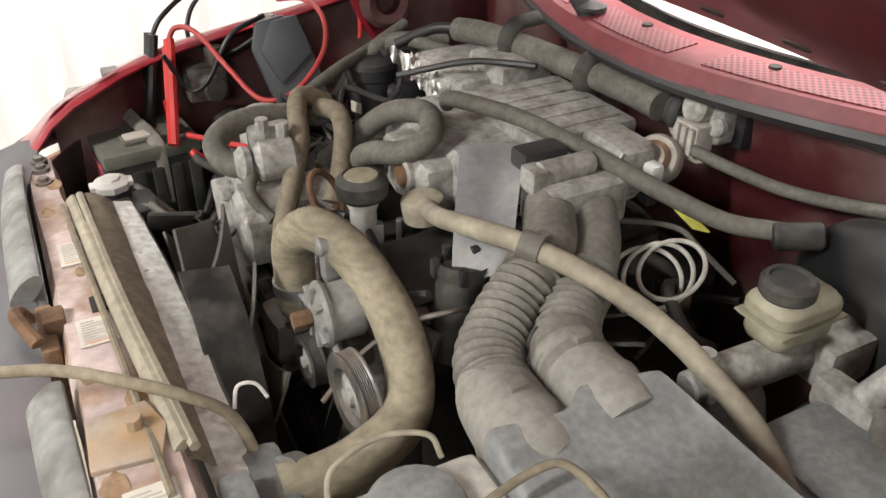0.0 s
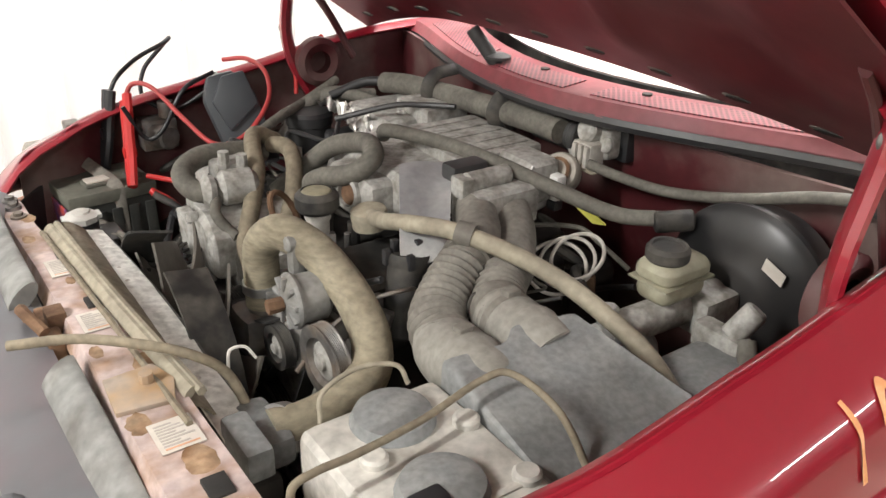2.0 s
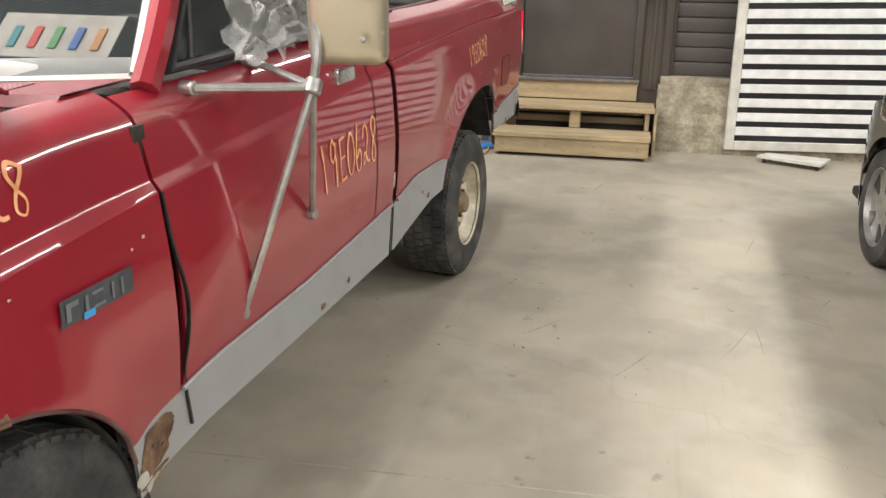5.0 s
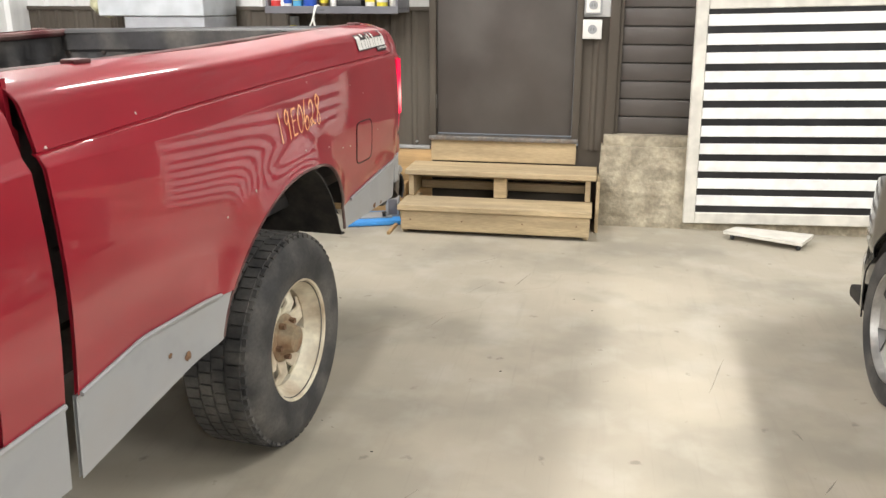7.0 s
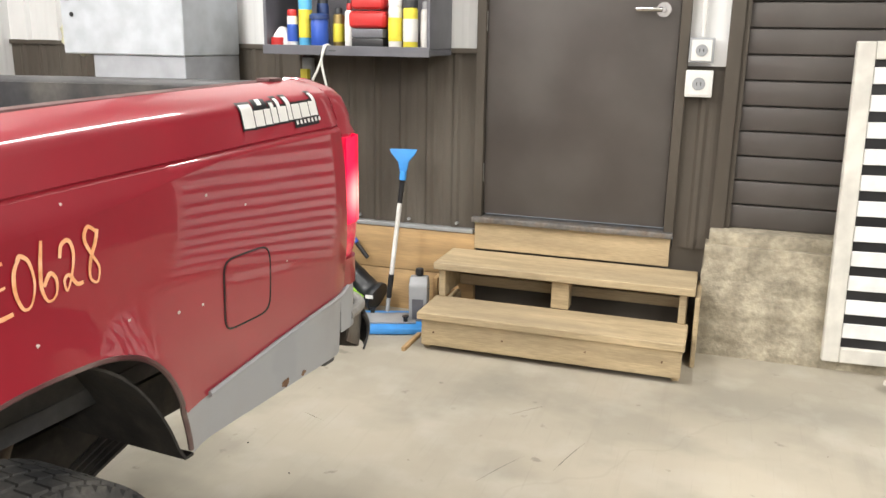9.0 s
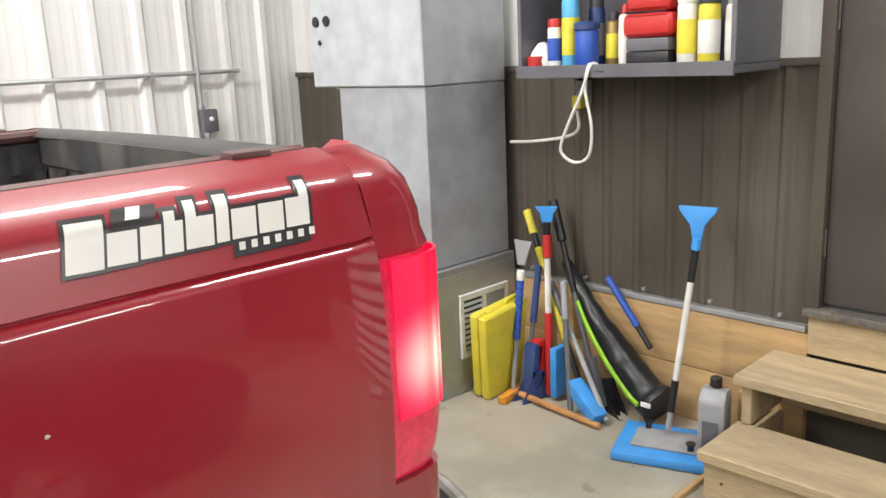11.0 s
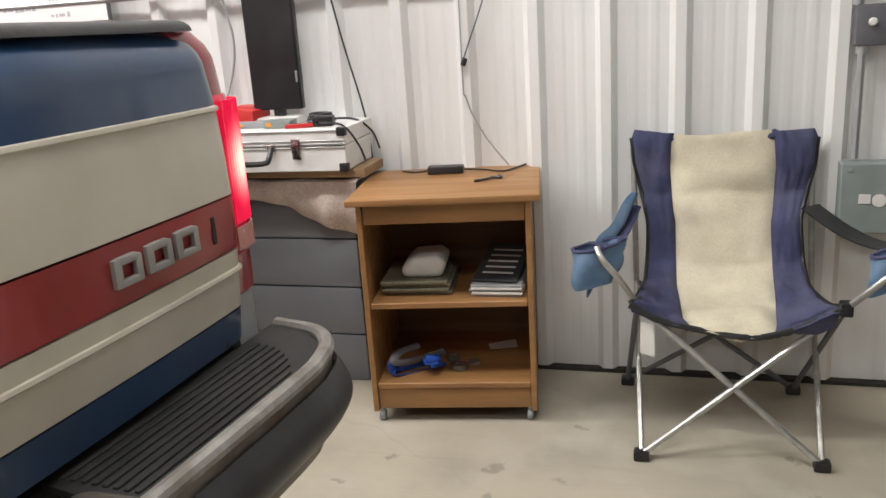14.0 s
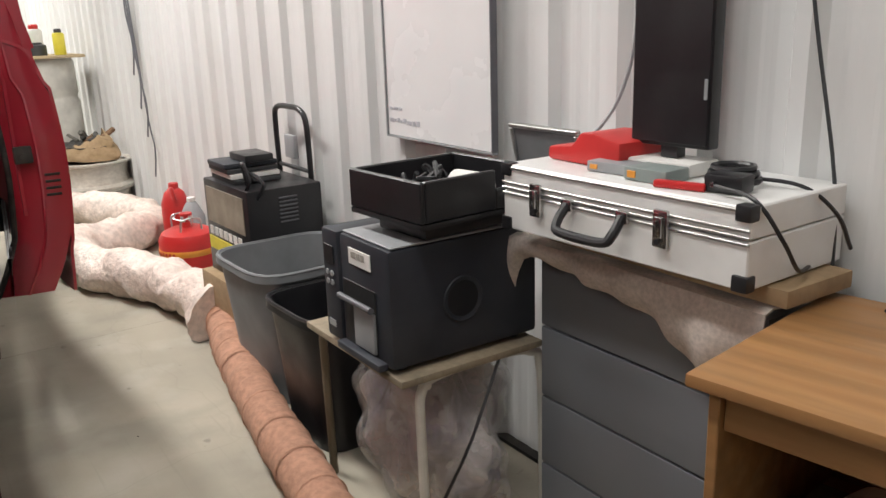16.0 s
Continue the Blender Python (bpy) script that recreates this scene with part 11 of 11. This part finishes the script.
weld = thing("battery_booster", "black steel battery charger box with a yellow stripe", "charger", pose(2.42, 3.30, 0.0, 0, 0, 2))
part("body", box((0.0, 0.0, 0.30), (0.46, 0.32, 0.70), 0.008), M["black_clean"], weld)
part("front_plate", box((-0.004, 0.01, 0.42), (-0.0005, 0.31, 0.69), 0.001, 1), C["bin_dark"], weld)
part("face_plate", box((0.02, -0.004, 0.40), (0.44, -0.0005, 0.455), 0.001, 1), C["yellow"], weld, "yellow warning stripe")
part("face_label", box((0.03, -0.004, 0.52), (0.42, -0.0005, 0.67), 0.001, 1), mat("faded_tan_panel", (0.30, 0.26, 0.20), 0.5, 0, 0.2, 9, 0.05, 60, (0.16, 0.14, 0.11), 0.5, 8), weld, "faded tan instrument panel")
for i in range(7):
    part("face_bar", box((0.04 + 0.05 * i, -0.004, 0.465), (0.075 + 0.05 * i, -0.0005, 0.50)), C["paper"], weld)
for i in range(7):
    part("louvre", box((0.4603, 0.13, 0.56 + i * 0.016), (0.466, 0.21, 0.567 + i * 0.016), 0.002, 1), C["dark"], weld)
part("cart_base", box((-0.03, -0.04, 0.10), (0.48, 0.34, 0.298), 0.01), C["card"], weld, "cardboard carton it stands on")
part("carton_base", box((-0.02, -0.03, 0.0), (0.47, 0.33, 0.099), 0.006), C["bin_dark"], weld)
for i, (dz, m) in enumerate(((0.0, "bin_dark"), (0.021, "paper"), (0.042, "bin_dark"), (0.063, "printer"))):
    solid("manual", box((2.45 + 0.012 * i, 3.33 - 0.008 * i, 0.702 + dz), (2.72 - 0.01 * i, 3.53, 0.721 + dz), 0.004), C[m], "thick manual in a stack on the charger", "book", None, "stacked manuals")
solid("manual", box((2.55, 3.38, 0.7865), (2.73, 3.50, 0.815), 0.005), M["black_clean"], "black case on top of the manuals", "case")
cable([(2.78, 3.36, 0.705), (2.80, 3.34, 0.80), (2.86, 3.34, 0.74), (2.82, 3.33, 0.66), (2.84, 3.36, 0.56)], 0.008, M["black_clean"], "thick black lead over the charger")
cable([(2.74, 3.40, 0.71), (2.80, 3.36, 0.76), (2.90, 3.38, 0.73), (2.87, 3.36, 0.66)], 0.008, M["black_clean"], "thick black lead over the charger")
ht = thing("hand_truck", "black tubular hand truck standing at the wall", "hand truck")
part("frame", tube([(2.43, 3.66, 0.02), (2.43, 3.65, 0.6), (2.43, 3.645, 0.90), (2.47, 3.64, 0.97), (2.60, 3.64, 0.98), (2.71, 3.64, 0.97), (2.75, 3.645, 0.90), (2.75, 3.65, 0.6), (2.75, 3.66, 0.02)], 0.012, 10, 4), M["black_clean"], ht)
part("crossbar", cyl((2.43, 3.65, 0.72), (2.75, 3.65, 0.72), 0.009, 10), M["black_clean"], ht)
part("strap_plate", box((2.53, 3.635, 0.76), (2.63, 3.655, 0.86), 0.006), C["grey"], ht)
rj = thing("jug", "red plastic fuel jug by the far wall", "jug", Matrix.Translation((0.86, 3.60, 0.0)) @ Matrix.Scale(0.84, 4))
part("body", lathe([(0, 0), (0.09, 0), (0.10, 0.02), (0.10, 0.34), (0.07, 0.42), (0.04, 0.45), (0, 0.45)], seg=20), M["red_pl"], rj)
part("cap", cyl((0, 0, 0.45), (0, 0, 0.49), 0.035, 14, bev=0.004), M["red_pl"], rj)
part("handle", tube([(0.03, -0.02, 0.44), (0.08, -0.04, 0.46), (0.10, -0.03, 0.38)], 0.014, 8, 5), M["red_pl"], rj)
gj = thing("jug", "grey translucent plastic jug by the far wall", "jug", Matrix.Translation((1.12, 3.62, 0.0)) @ Matrix.Scale(0.84, 4))
part("body", lathe([(0, 0), (0.08, 0), (0.085, 0.02), (0.085, 0.30), (0.05, 0.37), (0.03, 0.40), (0, 0.40)], seg=20), C["grey"], gj)
part("cap", cyl((0, 0, 0.40), (0, 0, 0.43), 0.03, 14, bev=0.004), C["whitep"], gj)

M["wheel_paint"] = mat("weathered_cream_wheel_paint", (0.60, 0.57, 0.51), 0.5, 0.0, 0.12, 8, 0.1, 70, (0.30, 0.25, 0.20), 0.5, 7)
for i, z in enumerate((0.0, 0.20)):
    rim = thing("steel_wheel", "bare painted steel wheel lying in a stack", "wheel", pose(-0.68, 3.42, z, 0, 0, 20 * i) @ Matrix.Diagonal((1.42, 1.42, 1, 1)), "stacked wheels")
    part("barrel", lathe([(0.20, 0.0), (0.225, 0.0), (0.225, 0.012), (0.195, 0.03), (0.185, 0.09), (0.195, 0.165), (0.222, 0.18), (0.225, 0.195), (0.205, 0.195), (0.19, 0.175)], seg=36), M["wheel_paint"], rim)
    part("disc", lathe([(0.185, 0.165), (0.15, 0.18), (0.10, 0.17), (0.06, 0.155), (0.035, 0.15), (0.035, 0.14), (0.185, 0.15)], seg=36), M["wheel_paint"], rim)
    for k in range(10):
        a = k * math.pi / 5
        part("vent_hole", cyl((0.135 * math.cos(a), 0.135 * math.sin(a), 0.172), (0.135 * math.cos(a), 0.135 * math.sin(a), 0.1785), 0.018, 12), C["slat_gap"], rim)
    part("centre_hole", cyl((0, 0, 0.141), (0, 0, 0.152), 0.034, 16), C["slat_gap"], rim)
junk = thing("paper_sack", "torn kraft paper sack of greasy parts on the stacked wheels", "sack", pose(-0.74, 3.42, 0.392, 0, 0, 28))


def torn_sack(a, v):
    n = noise.noise((2 * math.cos(a), 2 * math.sin(a), 3 * v))
    r = 0.29 - 0.10 * v ** 2 + 0.03 * n
    return (1.05 * r * math.cos(a), 0.62 * r * math.sin(a), 0.005 + (0.13 + 0.05 * math.cos(a - 0.5) + 0.06 * noise.noise((3 * math.cos(a), 3 * math.sin(a), 7.0))) * v)


part("paper", surface(torn_sack, span(0, 2 * math.pi, 64), span(0, 1, 8), 0.004), C["card"], junk, "torn kraft paper", 20)
part("filling", surface(lambda a, v: (0.26 * v * math.cos(a), 0.15 * v * math.sin(a), 0.13 - 0.03 * v + 0.035 * noise.noise((5 * v * math.cos(a), 5 * v * math.sin(a), 1.0))), span(0, 2 * math.pi, 40), span(0.02, 1, 10), 0.01), M["grime"], junk, "greasy dark filling")
for i in range(8):
    x, y = RNG.uniform(-0.20, 0.16), RNG.uniform(-0.08, 0.08)
    a = RNG.uniform(0, 6.3)
    l = RNG.uniform(0.05, 0.13)
    solid("scrap_part", cyl((x, y, 0.14), (x + l * math.cos(a), y + l * math.sin(a), 0.15 + RNG.uniform(0, 0.06)), RNG.uniform(0.012, 0.026), 10, bev=0.005), (M["grime"], M["rust"], M["hose_grey"], M["dusty_black"])[i % 4], "greasy scrap part in the torn sack", "scrap part", pose(-0.74, 3.42, 0.392, 0, 0, 28), "scrap parts")
brl = thing("barrel", "tall weathered white plastic barrel", "barrel", Matrix.Translation((-1.60, 3.30, 0.0)) @ Matrix.Diagonal((1, 1, 0.90, 1)))
part("body", lathe([(0, 0), (0.27, 0), (0.285, 0.02), (0.29, 0.10), (0.30, 0.38), (0.285, 0.40), (0.285, 0.43), (0.30, 0.45), (0.295, 0.85), (0.28, 0.88), (0.28, 0.91), (0.29, 0.93), (0.285, 1.20), (0.27, 1.24), (0, 1.24)], seg=36), C["barrel"], brl)
solid("shelf_board", box((-1.90, 2.95, 1.118), (-1.26, 3.62, 1.140), 0.004), M["lumber"], "board lying across the white barrel", "board")
for x, y, r, h, m, lab in ((-1.36, 3.46, 0.045, 0.20, "yellow", "yellow bottle on the barrel board"), (-1.42, 3.30, 0.075, 0.10, "bin_dark", "black tub on the barrel board"), (-1.36, 3.12, 0.06, 0.14, "sky", "blue bottle on the barrel board"), (-1.55, 3.22, 0.05, 0.22, "green", "green bottle on the barrel board"), (-1.70, 3.34, 0.06, 0.24, "whitep", "white bottle on the barrel board"), (-1.58, 3.08, 0.07, 0.12, "bin_dark", "black tub on the barrel board"), (-1.78, 3.12, 0.06, 0.36, "bin_dark", "dark bottle with a red cap on the barrel board")):
    can("bottle", lab, "bottle", x, y, 1.1405, r, h, C[m], M["red_pl"] if m == "whitep" or h > 0.3 else M["black_clean"], None, 0.5)

# ---------- black parked car ----------
CAR = pose(4.70, -1.62, 0.0, 0, 0, 0)  # x forwards from the front axle, y from the near side (0) inwards (-)
car = thing("parked_car", "dusty black sedan parked beside the truck", "car", CAR)
CZ_TOP = [(-3.6, 0.95), (-3.1, 1.0), (-2.4, 0.98), (-0.7, 0.93), (-0.2, 0.90), (0.3, 0.84), (0.7, 0.74), (0.9, 0.60)]
CZ_BOT = [(-3.6, 0.36), (-3.2, 0.24), (0.4, 0.22), (0.9, 0.28)]


def car_low(x):
    z = table(CZ_BOT, x)
    for c in (0.0, -2.70):
        u = abs(x - c) / 0.36
        if u < 1:
            z = max(z, 0.24 + 0.45 * math.sqrt(1 - u * u))
    return z


def car_y(x, z):
    y = -0.03 - 0.10 * max(0.0, 0.45 - z) ** 1.2 - 0.25 * max(0.0, z - 0.62) ** 1.8 - 0.02 * math.exp(-((z - 0.50) / 0.025) ** 2)
    if x > 0.25:
        y -= 0.75 * (x - 0.25) ** 2
    if x < -3.0:
        y -= 0.6 * (-3.0 - x) ** 2
    return y


def car_side(x0, x1, n, near):
    xs = set(span(x0, x1, n))
    for c in (0.0, -2.70):
        for k in range(-14, 15):
            x = c + 0.36 * math.sin(k / 14 * math.pi / 2)
            if x0 < x < x1:
                xs.add(x)

    def f(x, s):
        lo, hi = car_low(x), table(CZ_TOP, x)
        z = lo + (hi - lo) * s
        y = car_y(x, z)
        return (x, y if near else -1.80 - y, z)
    return surface(f, sorted(xs), span(0, 1, 20), 0.006 if near else -0.006)


for near in (True, False):
    part("front_fender", car_side(-0.56, 0.90, 24, near), C["carblack"], car)
    door_c = part("front_door", car_side(-1.68, -0.565, 16, near), C["carblack"], car)
    part("door_handle", tube([(-1.55, 0.0, 0.80), (-1.50, 0.012, 0.80), (-1.40, 0.012, 0.805), (-1.36, 0.0, 0.805)] if near else [(-1.55, -1.80, 0.80), (-1.45, -1.812, 0.80), (-1.36, -1.80, 0.805)], 0.009, 8, 4), C["carblack"], door_c)
    if near:
        for i in range(3):
            part("sticker", box((-0.95, car_y(-0.9, 0.5) + 0.016, 0.44 + i * 0.035), (-0.80, car_y(-0.9, 0.5) + 0.018, 0.462 + i * 0.035)), M["red_pl"], door_c, "red sticker bar")
    part("rear_fender", car_side(-3.60, -1.685, 30, near), C["carblack"], car)

    def glass_side(x, s, near=near):
        z0 = table(CZ_TOP, x) + 0.004
        z1 = table([(-3.0, 1.04), (-2.4, 1.36), (-1.7, 1.42), (-1.3, 1.38), (-0.55, 0.98)], x)
        z = z0 + (max(z1, z0 + 0.01) - z0) * s
        y = car_y(x, z0) - 0.02 - 0.38 * (z - z0)
        return (x, y if near else -1.80 - y, z)
    part("side_window", surface(glass_side, span(-3.0, -0.55, 24), span(0, 1, 5), 0.006), M["glass_dark"], car, "dark tinted side glass")
    y = 0.06 if near else -1.86
    mirror_c = part("side_mirror", box((-0.78, y - 0.03, 0.89), (-0.62, y + 0.15, 1.03) if near else (-0.62, y + 0.05, 1.03), 0.05, 4), C["carblack"], car, "rounded black door mirror")
    part("mirror_foot", cyl((-0.68, -0.06 if near else -1.74, 0.90), (-0.70, 0.06 if near else -1.86, 0.94), 0.022, 10), M["black_clean"], mirror_c)
    for x in (0.0, -2.70):
        yy = -0.04 if near else -1.76
        d = (0, 1, 0) if near else (0, -1, 0)
        wh = part("wheel", lathe([(0.0, -0.05), (0.05, -0.045), (0.07, -0.03), (0.20, -0.035), (0.208, -0.005), (0.214, -0.005), (0.214, -0.18), (0, -0.18)], (x, yy, 0.315), d, 40), M["alu"], car, "silver alloy rim")
        part("tyre", lathe([(0.215, -0.19), (0.26, -0.205), (0.30, -0.195), (0.315, -0.17), (0.315, -0.03), (0.30, -0.005), (0.26, 0.004), (0.215, -0.004)], (x, yy, 0.315), d, 48), M["tyre"], wh)
        for k in range(5):
            a = 2 * math.pi * k / 5
            m = axis_matrix((x, yy, 0.315), d) @ pose(0, 0, 0, 0, 0, math.degrees(a))
            part("window_gap", prism([(0.09, -0.012), (0.19, -0.05), (0.19, 0.05), (0.09, 0.012)], 0.004, m @ Matrix.Translation((0, 0, -0.0325)), 0.001, 1), C["slat_gap"], wh)


def car_top(x, v):
    y = car_y(x, table(CZ_TOP, x)) - 0.005
    yy = y + (-1.80 - 2 * y) * v
    return (x, yy, table(CZ_TOP, x) + 0.07 * math.sin(math.pi * v) ** 0.7 - 0.004)


part("hood", surface(car_top, span(-0.50, 0.90, 18), span(0, 1, 20), -0.006), C["carblack"], car)
part("trunk_lid", surface(car_top, span(-3.6, -2.98, 8), span(0, 1, 16), -0.006), C["carblack"], car)


def roof(x, v):
    z = table([(-3.0, 1.04), (-2.4, 1.365), (-1.9, 1.42), (-1.5, 1.425), (-1.25, 1.385), (-0.5, 0.97)], x)
    inset = 0.06 + 0.40 * max(0.0, z - 0.95)
    return (x, -inset + (-1.80 + 2 * inset) * v, z + 0.04 * math.sin(math.pi * v))


part("windscreen", surface(roof, span(-1.25, -0.5, 8), span(0, 1, 14), 0.006), M["glass_dark"], car)
part("roof", surface(roof, span(-2.4, -1.255, 12), span(0, 1, 14), 0.008), C["carblack"], car)
part("rear_window", surface(roof, span(-3.0, -2.405, 8), span(0, 1, 14), 0.006), M["glass_dark"], car)
part("nose", surface(lambda v, s: (0.90 - 0.06 * math.cos(math.pi * (v - 0.5)) * 0 + 0.05 * math.sin(math.pi * v) - 0.03 * s, -0.36 - 1.08 * v, 0.28 + 0.32 * s), span(0, 1, 12), span(0, 1, 6), 0.008), C["carblack"], car)
part("tail", surface(lambda v, s: (-3.6 - 0.05 * math.sin(math.pi * v), -0.25 - 1.30 * v, 0.36 + 0.59 * s), span(0, 1, 12), span(0, 1, 6), 0.008), C["carblack"], car)
part("underbody", box((-3.4, -1.70, 0.20), (0.7, -0.10, 0.26), 0.02), M["grime"], car)
for y in (-0.22, -1.40):
    part("headlamp", box((0.58, y - 0.18, 0.60), (0.72, y, 0.70), 0.03, 3), M["lens_clear"], car, "clear head lamp")

# ---------- specks and scraps on the floor ----------
bm = bmesh.new()
for i in range(110):
    x, y = RNG.uniform(-1.5, 7.1), RNG.uniform(-3.0, 3.0)
    s = RNG.uniform(0.0015, 0.005)
    add(bm, moved(box((-s, -s * 0.6, 0), (s, s * 0.6, s * 0.5), s * 0.2, 1), pose(x, y, 0.0008, 0, 0, RNG.uniform(0, 180))))
tagged(mesh_object("floor_grit", bm, M["grime"]), "scattered small grit and chips on the floor", "grit", "", "stuff")

bm = bmesh.new()


def mark(x, y, turn, length, wide):
    """A thin dragged scuff on the concrete."""
    n = 14
    rows = []
    for i in range(n + 1):
        f = i / n
        k = wide * math.sin(math.pi * min(1.0, f * 1.05)) * (0.55 + 0.45 * noise.noise((x * 9, f * 7, y)))
        u, v = length * (f - 0.5), 0.02 * math.sin(3 * f + x) * length
        c, s = math.cos(turn), math.sin(turn)
        rows.append([bm.verts.new((x + c * u - s * (v + e * k), y + s * u + c * (v + e * k), 0.0006)) for e in (-1, 1)])
    for (a, b), (c_, d) in zip(rows, rows[1:]):
        bm.faces.new((a, c_, d, b))


for i in range(16):
    mark(RNG.uniform(2.2, 6.4), RNG.uniform(-1.4, 0.35), RNG.choice((-0.45, -0.3, 0.9, -0.6, 0.1)) + RNG.uniform(-0.15, 0.15), RNG.uniform(0.06, 0.45), RNG.uniform(0.0015, 0.005))
for i in range(6):
    mark(RNG.uniform(4.6, 6.6), RNG.uniform(0.6, 3.2), RNG.uniform(0, 3.1), RNG.uniform(0.03, 0.2), RNG.uniform(0.0015, 0.004))
tagged(mesh_object("floor_marks", bm, mat("dark_rubber_scuff", (0.20, 0.182, 0.15), 0.6, 0, 0.3, 20, 0)), "thin dark scuffs and drag marks on the concrete", "scuff", "", "stuff")
structure("trim_floor_joint", quad_plate((2.58, -7.4, 0.0004), (2.587, -7.4, 0.0004), (2.097, 3.7, 0.0004), (2.09, 3.7, 0.0004), 0.0005), mat("filled_joint", (0.42, 0.385, 0.315), 0.8, 0, 0.2, 8, 0.1, 60, (0.30, 0.275, 0.22), 0.8, 4), "filled hairline joint across the concrete")
